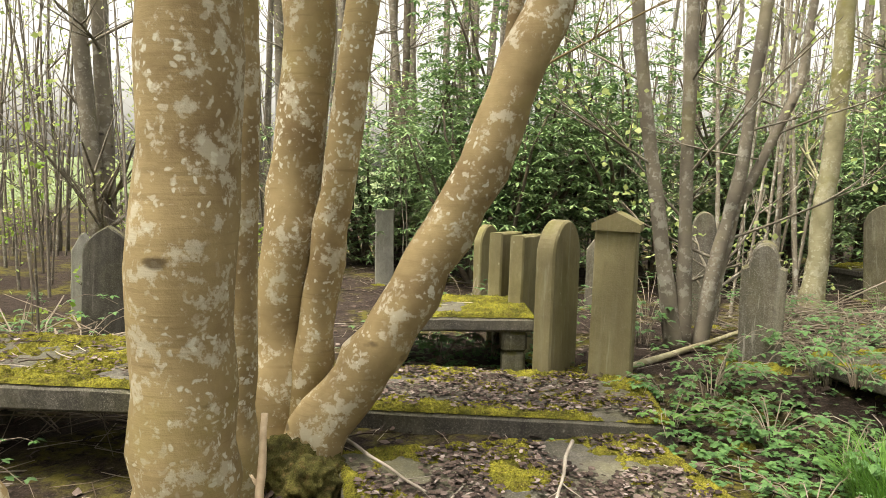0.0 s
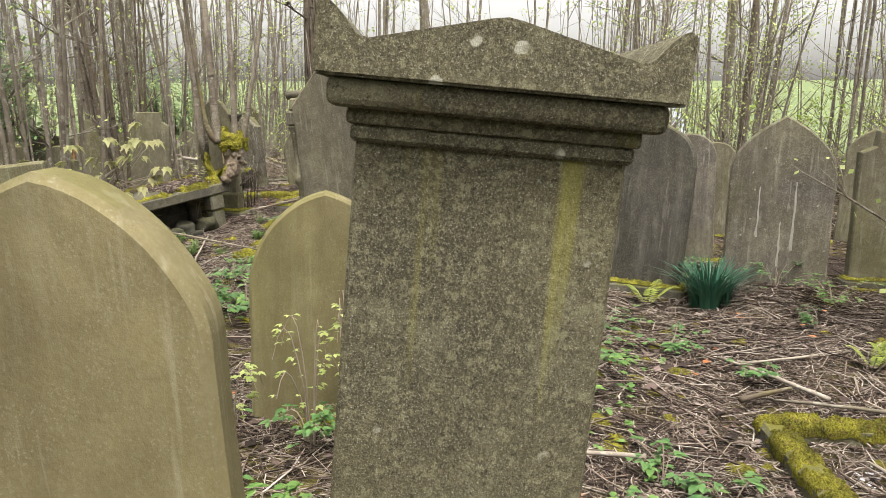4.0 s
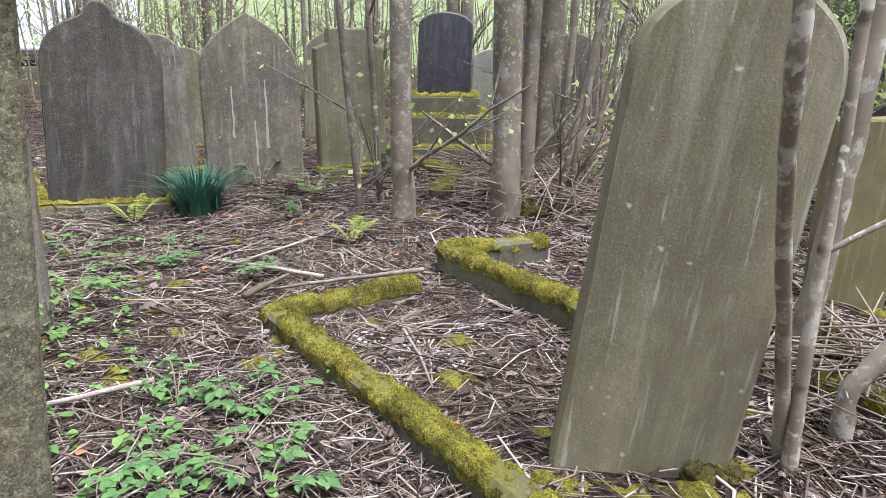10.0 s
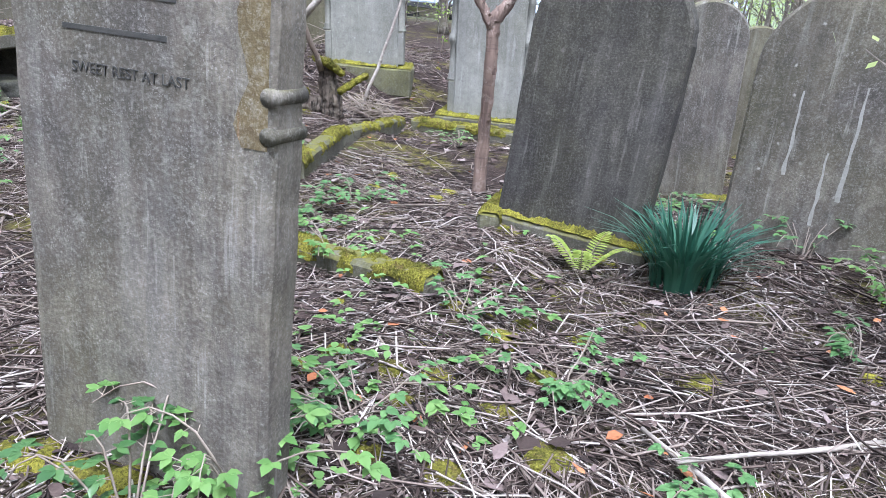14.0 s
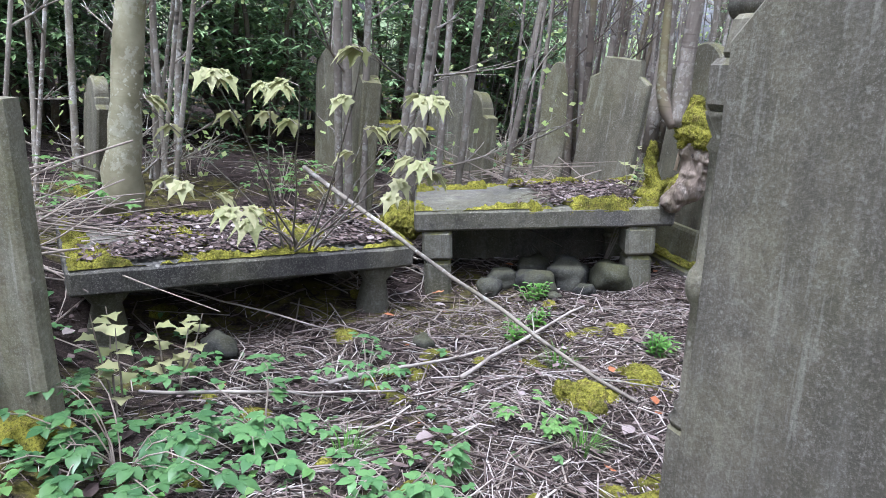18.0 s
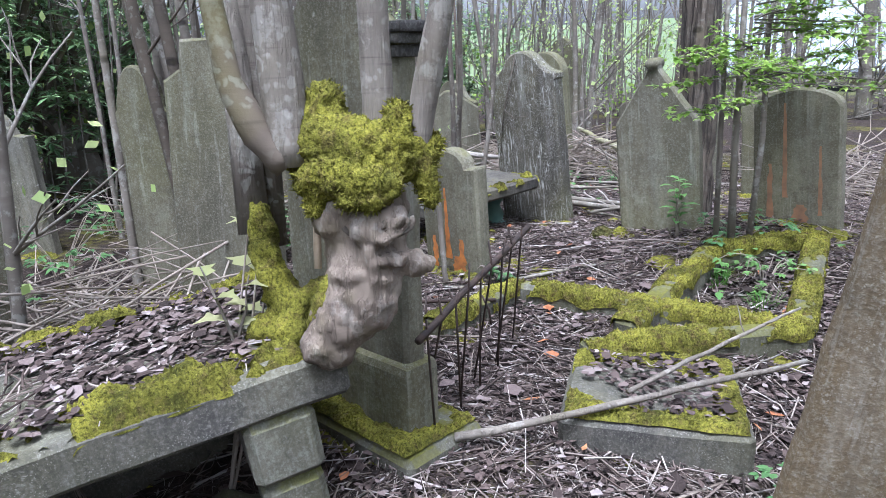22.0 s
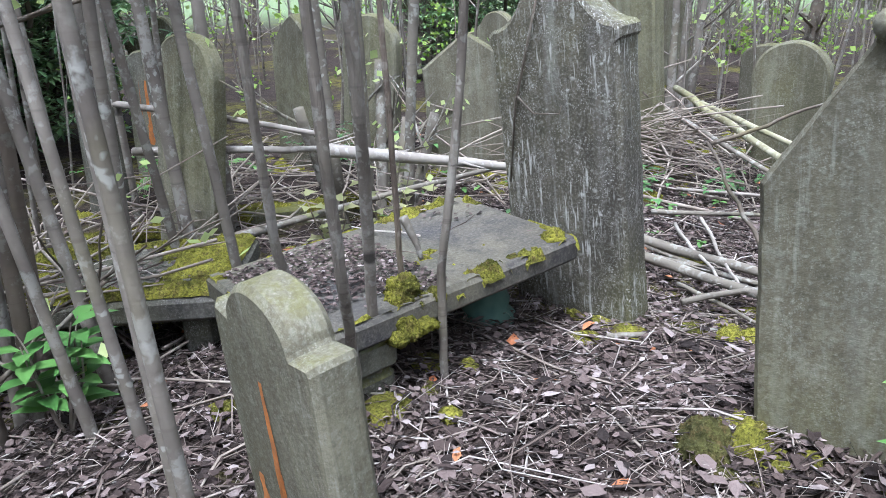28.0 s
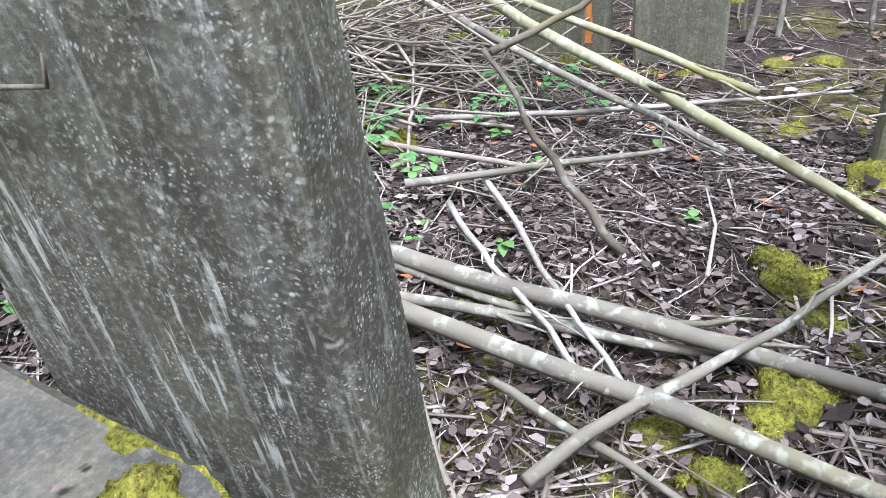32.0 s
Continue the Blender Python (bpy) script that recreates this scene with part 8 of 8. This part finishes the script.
def limp_form(ps, pl, rnd, n):
    for k, e in enumerate(LIMP[:n]):
        tip = Vector(e)
        pts = bent((rnd.uniform(-.1, .1), rnd.uniform(-.05, .05), 0), tip, 6, rnd, .03)
        ps.tube(pts, [.007, .006, .005, .004, .003, .0025, .002], 6, False)
        for j in range(3):
            b = rnd.uniform(0, 6.283)
            q = pts[6 - j // 2] + Vector((math.cos(b) * .05, math.sin(b) * .05, .015))
            ps.tube([pts[6 - j // 2], q], [.002, .0015], 3, False)
            for off in (-.85, 0, .85):
                e2 = b + off
                blade_leaf(pl, q, (math.cos(e2), math.sin(e2), -.35), rnd.uniform(.075, .11) * (1 if off == 0 else .85), rnd.uniform(.032, .045), .6, .2, True)


plant("sycamore_sapling", "limp sycamore sapling with drooping pale leaves over a slab", "sapling", 4.95, 5.95, .27, LEAF_LIMP, BARK_SAPLING, 12, limp_form, 1050, "saplings")
plant("sycamore_shoot", "single limp sycamore shoot beside a mossy stump", "sapling", 7.02, 6.16, .62, LEAF_LIMP, BARK_SAPLING, 2, shoot_form(.26, .09, 3, .45, True), 1051, "saplings")
for i, (x, y) in enumerate(((6.32, 5.92), (6.68, 5.09), (6.23, 5.57), (7.23, 5.5), (6.39, 5.97), (6.03, 5.48), (6.65, 5.05))):
    plant("green_sprout", "upright clump of bright green sprouts", "plant", x, y, gz(x, y), LEAF_GRASS, TWIG, 9, shoot_form(.11, .05, 9, .2, spread=.5), 1060 + i, "undergrowth")


# hawthorn: thin stems and flat leafy sprays
haw = thing("hawthorn_tree", "young hawthorn with three thin stems and fresh leaf sprays", "tree", pose(9.71, 6.12, gz(9.71, 6.12)), "trees")
rnd = random.Random(41)
sprays, spray_leaf = Pile(), Pile()
for st in ([(0, 0, -.05, .022), (.0, .03, .6, .018), (.02, .05, 1.2, .015), (.05, .1, 2.6, .008)], [(.06, -.05, -.05, .018), (.1, -.06, .6, .015), (.12, -.03, 1.15, .012), (.3, -.1, 2.2, .006)], [(-.05, .06, -.05, .016), (-.06, .08, .7, .013), (-.05, .1, 1.3, .011), (-.1, .2, 2.4, .006)]):
    q = Pile()
    q.tube([p[:3] for p in st], [p[3] for p in st], 8)
    q.ob("stem", BARK_SAPLING, haw)
for k in range(34):
    a = rnd.uniform(-1.9, .5) if k < 24 else rnd.uniform(2.5, 4.2)
    L = rnd.uniform(.35, .95) if k < 24 else rnd.uniform(.2, .55)
    z0 = rnd.uniform(.85, 1.32) if k < 24 else rnd.uniform(.75, 1.10)
    e = Vector((math.cos(a) * L, math.sin(a) * L, z0 + rnd.uniform(-.08, .14)))
    pts = bent((0.03, 0, z0), e, 6, rnd, .02)
    sprays.tube(pts, [.006, .005, .0045, .004, .003, .0025, .002], 4, False)
    for i in range(2, 7):
        for j in range(5):
            d = Vector((rnd.uniform(-1, 1), rnd.uniform(-1, 1), rnd.uniform(-.2, .3))).normalized()
            c = pts[i] + d * rnd.uniform(.01, .10)
            sprays.tube([pts[i], c], [.0015, .001], 3, False)
            for m in range(4):
                b = rnd.uniform(0, 6.283)
                blade_leaf(spray_leaf, c, (math.cos(b), math.sin(b), rnd.uniform(-.6, .6)), rnd.uniform(.024, .040), rnd.uniform(.011, .017), .2, .2, m < 2)
tagged(sprays.ob("spray_twig", BARK_SAPLING, haw), kind="stuff")
tagged(spray_leaf.ob("foliage", LEAF_HAW, haw, "fresh green leaves"), kind="stuff")


# overhanging branch of the sapling with small yellow leaves
yb = thing("sapling_branch", "thin overhanging twigs with small yellow sycamore leaves", "branch", pose(0, 0, 0), "saplings")
rnd = random.Random(43)
for pts in ([(1.614, -1.118, 1.466), (1.655, -0.972, 1.534), (1.695, -0.857, 1.616), (1.764, -0.709, 1.732), (1.836, -0.579, 1.829), (1.950, -0.396, 1.961)],
            [(1.860, -1.080, 1.481), (1.916, -0.922, 1.597), (1.975, -0.774, 1.691), (2.043, -0.520, 1.859), (2.150, -0.354, 1.989)]):
    q = Pile()
    q.tube(pts, [.009 * (1 - .13 * i) for i in range(len(pts))], 8)
    q.ob("twig", BARK_DARK, yb, "dark arching twig")
q, ql = Pile(), Pile()
for c in [(2.024, -1.071, 1.804), (2.139, -1.045, 1.682), (2.477, -0.954, 1.511), (2.496, -0.871, 1.483), (1.666, -1.355, 1.862), (2.085, -1.427, 1.679), (1.962, -1.633, 1.568), (1.881, -1.747, 1.556), (1.934, -2.289, 1.294), (2.010, -2.492, 1.705), (2.727, -0.708, 1.614), (2.745, -0.517, 1.517), (2.196, -1.183, 1.761), (2.121, -2.239, 1.732)]:
    c = Vector(c)
    q.tube(bent(c + Vector((rnd.uniform(-.1, .1), rnd.uniform(-.1, .1), .35)), c, 4, rnd, .012), [.003, .0028, .0025, .002, .0015], 5, False)
    for k in range(2):
        b = rnd.uniform(0, 6.283)
        for off in (-.8, 0, .8):
            blade_leaf(ql, c, (math.cos(b + off), math.sin(b + off), -.12), rnd.uniform(.05, .075), rnd.uniform(.018, .026), .15, .15, True)
tagged(q.ob("leaf_stalk", BARK_SAPLING, yb), kind="stuff")
tagged(ql.ob("foliage", LEAF_SYC, yb, "small yellow leaves"), kind="stuff")


# ---- thicket of thin stems and fine twigs round the graves ----
def thicket(name, label, spots, seed, h0, h1, r, mat, leaf, n_leaf, leaf_mt):
    rnd = random.Random(seed)
    ps, pl = Pile(), Pile()
    for x, y in spots:
        z = gz(x, y) - .05
        h = rnd.uniform(h0, h1)
        e = Vector((x + rnd.gauss(0, .25) * h * .3, y + rnd.gauss(0, .25) * h * .3, z + h))
        pts = bent((x, y, z), e, 6, rnd, h * .012)
        rr = r * rnd.uniform(.6, 1.5)
        ps.tube(pts, [rr * (1 - .13 * i) for i in range(7)], 4, False)
        for _ in range(5):
            k = rnd.randint(1, 6)
            d = Vector((rnd.uniform(-1, 1), rnd.uniform(-1, 1), rnd.uniform(.1, 1))).normalized() * h * rnd.uniform(.1, .28)
            tw = bent(pts[k], pts[k] + d, 3, rnd, h * .01)
            ps.tube(tw, [rr * .4, rr * .3, rr * .2, rr * .12], 3, False)
            for _ in range(n_leaf):
                c = tw[rnd.randint(1, 3)]
                leaf_tuft(pl, rnd, c, 2, leaf, .07)
    tagged(ps.ob(name, mat), label, "thicket", kind="stuff")
    if pl.v:
        tagged(pl.ob("leaf_spray", leaf_mt, smooth=False), "fresh spring leaves on thin stems", "foliage", kind="stuff")


def ring_spots(n, seed, r0, r1):
    rnd = random.Random(seed)
    out = []
    while len(out) < n:
        x, y = rnd.uniform(-14, 26), rnd.uniform(-16, 24)
        inside = -2.8 < x < 13.4 and -3.4 < y < 10.8
        d = max(-2.8 - x, x - 13.4, -3.4 - y, y - 10.8)
        if inside or (x > 14 and abs(math.atan2(y - 5, x - 7) - 0.21) < 0.16 and rnd.random() < .85) or not r0 <= d <= r1 or rnd.random() < d / r1 * .6:
            continue
        out.append((x, y))
    return out


thicket("thin_stems", "thicket of thin grey stems and fine twigs", ring_spots(520, 61, 0, 6), 62, 2.0, 6.0, .014, BARK_SAPLING, .05, 2, LEAF_SPRING)
thicket("thin_stems", "far thicket of thin brown stems", ring_spots(620, 63, 3, 14), 64, 3.0, 8.0, .022, BARK_SYC, .085, 3, LEAF_SPRING)
thicket("low_scrub", "low scrub with fresh leaves at the wood's edge", ring_spots(520, 65, 0.3, 10), 66, .5, 1.8, .008, TWIG, .06, 4, LEAF_HAW)


def herb_carpet(spots, seed, mat, label):
    """Low leafy ground cover."""
    rnd = random.Random(seed)
    p = Pile()
    for x0, y0, sx, sy, n in spots:
        for _ in range(n):
            x, y = rnd.gauss(x0, sx), rnd.gauss(y0, sy)
            z = float(floor_z(np.array([x]), np.array([y]))[0])
            h = rnd.uniform(.01, .09)
            for k in range(3):
                b = rnd.uniform(0, 6.283)
                L = rnd.uniform(.025, .055)
                blade_leaf(p, (x, y, z + h), (math.cos(b), math.sin(b), rnd.uniform(-.2, .5)), L, L * .38, .3, .2)
    tagged(p.ob("herb_carpet", mat), label, "undergrowth", kind="stuff")


herb_carpet(((2.0, 3.6, .4, .5, 520), (1.6, 4.4, .4, .4, 320), (2.3, 2.7, .4, .4, 260), (.1, 5.8, .4, .25, 300), (1.85, 2.9, .2, .3, 120), (2.6, 5.2, .6, .4, 260), (3.4, 5.0, .5, .5, 240), (4.3, 4.7, .6, .4, 200)), 71, LEAF_BRAMBLE, "low green herbs between the graves")
herb_carpet(((5.5, 2.4, .35, .3, 90), (6.7, 3.3, .3, .2, 40), (3.8, .8, .3, .2, 70), (4.4, .8, .3, .25, 60), (5.3, 1.5, .3, .4, 60), (4.0, 4.2, .5, .5, 160), (11.5, 8.9, .6, .5, 70), (9.6, 6.0, .25, .15, 40), (2.7, .3, .3, .3, 60), (7.3, .5, .6, .5, 60)), 72, LEAF_HERB, "pale green seedlings between the twigs")


# ---- the litter on the woodland floor ----
ROUTE = ((0, 1.5), (1.6, -0.4), (3.6, -0.2), (5.2, 0.6), (5.4, 3.0), (6.2, 5.2), (7.8, 5.4), (8.8, 6.6), (9.9, 7.6), (11.5, 8.0), (12.8, 9.2))


def along_route(n, rs, wide):
    seg = np.array(ROUTE)
    k = rs.randint(0, len(seg) - 1, n)
    u = rs.rand(n)[:, None]
    return seg[k] * (1 - u) + seg[k + 1] * u + rs.randn(n, 2) * wide


def wide_field(n, rs, x0, x1, y0, y1):
    return np.stack([rs.uniform(x0, x1, n), rs.uniform(y0, y1, n)], 1)


def stuff_mesh(name, label, v, f, mat, category, smooth=False):
    me = bpy.data.meshes.new(name)
    k = f.shape[1]
    me.vertices.add(len(v))
    me.vertices.foreach_set("co", v.astype(np.float32).ravel())
    me.loops.add(f.size)
    me.loops.foreach_set("vertex_index", f.astype(np.int32).ravel())
    me.polygons.add(len(f))
    me.polygons.foreach_set("loop_start", np.arange(0, f.size, k, dtype=np.int32))
    me.polygons.foreach_set("use_smooth", [smooth] * len(f))
    me.update(calc_edges=True)
    me.materials.append(mat)
    return tagged(new(name, me), label, category, kind="stuff")


def twig_litter(name, label, xy, rs, l0, l1, r0, r1, mat, lift=0.02):
    n = len(xy)
    L = l0 + (l1 - l0) * rs.rand(n) ** 2.2
    a = rs.uniform(0, 2 * np.pi, n)
    d = np.stack([np.cos(a), np.sin(a)], 1)
    s = np.stack([-d[:, 1], d[:, 0]], 1)
    bend = rs.randn(n) * 0.14 * L
    r = (r0 + (r1 - r0) * rs.rand(n) ** 2) * np.clip(L / 0.2, 0.6, 1.3)
    verts = np.zeros((n, 3, 3, 3))
    for i, (u, b, k) in enumerate(((-0.5, 0, 1.0), (rs.uniform(-.1, .1, n), bend, 0.85), (0.5, 0, 0.5))):
        c = xy + d * (u * L)[:, None] + s * (np.zeros(n) + b)[:, None]
        z = floor_z(c[:, 0], c[:, 1]) + lift * rs.rand(n) ** 2
        for j in range(3):
            w = 2 * np.pi * j / 3 + 0.5
            verts[:, i, j, :2] = c + s * (np.cos(w) * r * k)[:, None]
            verts[:, i, j, 2] = z + r + np.sin(w) * r * k
    base = np.arange(n)[:, None] * 9
    quads = [base + np.array([[i * 3 + j, i * 3 + (j + 1) % 3, i * 3 + 3 + (j + 1) % 3, i * 3 + 3 + j]]) for i in range(2) for j in range(3)]
    stuff_mesh(name, label, verts.reshape(-1, 3), np.concatenate(quads), mat, "twigs", True)


def leaf_litter(name, label, xy, rs, size, mat, lift=0.02):
    n = len(xy)
    z = floor_z(xy[:, 0], xy[:, 1]) + 0.003 + lift * rs.rand(n) ** 1.5
    s = size * (0.5 + rs.rand(n))
    wd = s * rs.uniform(0.22, 0.7, n)
    a = rs.uniform(0, 2 * np.pi, n)
    c, sn = np.cos(a), np.sin(a)
    tip, curl, lean = rs.randn(n) * 0.25 * s, rs.uniform(-0.05, 0.32, n) * s, rs.randn(n) * 0.35
    pts = [(-s, 0 * s, 0 * s), (-0.3 * s, wd, curl), (s * 0.45, wd * 0.8, curl * 0.9), (s, 0 * s, tip), (s * 0.45, -wd * 0.8, curl * 0.9), (-0.3 * s, -wd, curl), (0.1 * s, 0 * s, 0.1 * s)]
    verts = np.zeros((n, 7, 3))
    for k, (u, v, h) in enumerate(pts):
        u = u + rs.uniform(-.18, .18, n) * s
        v = v + rs.uniform(-.16, .16, n) * s
        verts[:, k, 0] = xy[:, 0] + u * c - v * sn
        verts[:, k, 1] = xy[:, 1] + u * sn + v * c
        verts[:, k, 2] = z + np.abs(h) + lean * v * 0.6 + 0.25 * s
    base = np.arange(n)[:, None] * 7
    tris = [base + np.array([[k, (k + 1) % 6, 6]]) for k in range(6)]
    stuff_mesh(name, label, verts.reshape(-1, 3), np.concatenate(tris), mat, "leaf litter")


RS = np.random.RandomState(5)
twig_litter("twig_litter", "thin pale broken twigs lying over the ground", along_route(36000, RS, 1.25), RS, 0.04, 0.5, 0.0010, 0.0042, STICKS, 0.03)
twig_litter("twig_litter", "thin pale broken twigs further off", wide_field(11000, RS, -4, 16, -6, 12.5), RS, 0.06, 0.6, 0.0015, 0.005, STICKS, 0.04)
twig_litter("stick_litter", "longer crooked grey-brown sticks on the ground", along_route(650, RS, 1.5), RS, 0.25, 1.1, 0.003, 0.0065, TWIG, 0.03)
leaf_litter("leaf_litter", "grey-brown dead leaves carpeting the ground", along_route(26000, RS, 1.3), RS, 0.014, LITTER)
dense = wide_field(40000, RS, 7.2, 12.5, 5.2, 9.4)
twig_litter("twig_litter", "thin dark twigs over the leaf litter", wide_field(5500, RS, 7.2, 12.8, 5.0, 9.6), RS, 0.03, 0.35, 0.0010, 0.0028, STICKS, 0.05)
leaf_litter("leaf_litter", "grey-brown dead leaves thick between the stones", dense, RS, 0.0135, LITTER, 0.03)
leaf_litter("leaf_litter", "grey-brown dead leaves further off", wide_field(16000, RS, -4, 16, -6, 12.5), RS, 0.028, LITTER, 0.03)
leaf_litter("rusty_leaf", "scattered rusty red dead leaves", along_route(420, RS, 1.4), RS, 0.026, LITTER_RED, 0.03)


def moss_floor(n, rs):
    """Low moss cushions scattered over the floor."""
    xy = along_route(n, rs, 1.5)
    p = Pile()
    for x, y in xy:
        if noise.noise(Vector((x * 0.9, y * 0.9, 2.0))) < -0.05:
            continue
        r = rs.uniform(0.03, 0.11)
        z = float(floor_z(np.array([x]), np.array([y]))[0])
        ring, m = [], 9
        verts = [(x, y, z + 0.03 * rs.uniform(.6, 1.2))]
        for k, (q, h) in enumerate(((0.45, 0.024), (0.8, 0.010), (1.05, -0.02))):
            for j in range(m):
                a = 2 * math.pi * j / m + k * 0.3
                e = 1 + 0.35 * noise.noise(Vector((x * 9 + math.cos(a), y * 9 + math.sin(a), k * 0.4)))
                verts.append((x + math.cos(a) * r * q * e, y + math.sin(a) * r * q * e, z + h * rs.uniform(.6, 1.3)))
        f = [(0, 1 + j, 1 + (j + 1) % m) for j in range(m)]
        for k in range(2):
            for j in range(m):
                a, b = 1 + k * m + j, 1 + k * m + (j + 1) % m
                f.append((a, a + m, b + m, b))
        p.add(verts, f)
    tagged(p.ob("moss_patch", MOSS_OLD), "low moss cushions between the twigs", "moss", kind="stuff")


moss_floor(700, RS)
twig_litter("twig_litter", "twigs strewn between the further graves", wide_field(4500, RS, 8.5, 16, -2.5, 7.5), RS, 0.08, 0.7, 0.0015, 0.0045, STICKS, 0.05)
leaf_litter("leaf_litter", "dead leaves between the further graves", wide_field(7000, RS, 8.5, 16, -2.5, 7.5), RS, 0.03, LITTER, 0.03)
twig_litter("twig_litter", "dense pale broken twigs among headstones", wide_field(21000, RS, 2.2, 7.6, -2.4, 2.8), RS, 0.05, 0.50, 0.0014, 0.0048, STICKS, 0.035)
twig_litter("twig_litter", "dense pale broken twigs before table tombs", wide_field(7500, RS, 4.4, 8.2, 3.4, 6.0), RS, 0.05, 0.45, 0.0013, 0.0045, STICKS, 0.035)
twig_litter("twig_litter", "pale twigs below the leaning saplings", wide_field(17000, RS, 0.5, 8.5, -7.0, -1.4), RS, 0.08, 0.65, 0.0022, 0.0065, STICKS, 0.04)
leaf_litter("leaf_litter", "dead leaves below the leaning saplings", wide_field(9000, RS, 0.5, 8.5, -7.0, -1.6), RS, 0.022, LITTER, 0.03)
chips = np.concatenate([RS.randn(70, 2) * 0.055 + np.array(c) for c in ((3.58, -0.64), (3.36, -0.79), (3.20, -0.93), (3.06, -0.65), (3.44, -1.10))])
leaf_litter("marble_chips", "white marble chips inside a kerbed plot", chips, RS, 0.010, GLASSCHIP, 0.006)


# ---- distance: a slate-roofed building below the wood ----
def long_building(x, y, yaw, L, W, eave, ridge, label):
    g = gz(x, y)
    t = thing("farm_building", label, "building", pose(x, y, g - 1.0, 0, 0, yaw))
    z0 = eave - g + 1.0
    part("wall", block(L, W, z0, 0, 0, 0, 0.02), RENDER_WALL, t)
    rise = ridge - eave
    for s in (-1, 1):
        bm = bmesh.new()
        a, b = (s * (W / 2 + 0.4), z0 - 0.05), (0, z0 + rise)
        lo = [bm.verts.new(p) for p in ((-L / 2 - .3, *a), (L / 2 + .3, *a), (L / 2 + .3, *b), (-L / 2 - .3, *b))]
        hi = [bm.verts.new(v.co + Vector((0, 0, 0.12))) for v in lo]
        bm.faces.new(hi)
        bm.faces.new(lo[::-1])
        for i in range(4):
            bm.faces.new((lo[i], lo[(i + 1) % 4], hi[(i + 1) % 4], hi[i]))
        bmesh.ops.recalc_face_normals(bm, faces=bm.faces)
        part("roof_slope", bm, ROOF_SLATE, t, "blue-grey slate roof")
    for k in range(6):
        part("window", block(1.0, 0.1, 0.9, -L / 2 + (k + .7) * L / 6.4, -W / 2, max(0.3, z0 - 1.3), 0.02), DARK_WOOD, t)
    part("fascia", block(L + 0.5, 0.1, 0.22, 0, -W / 2 - 0.42, z0 - 0.2, 0.02), DARK_WOOD, t)


long_building(35.5, 11.0, -78, 15, 8, 0.6, 3.0, "long farm building with a blue-grey slate roof")
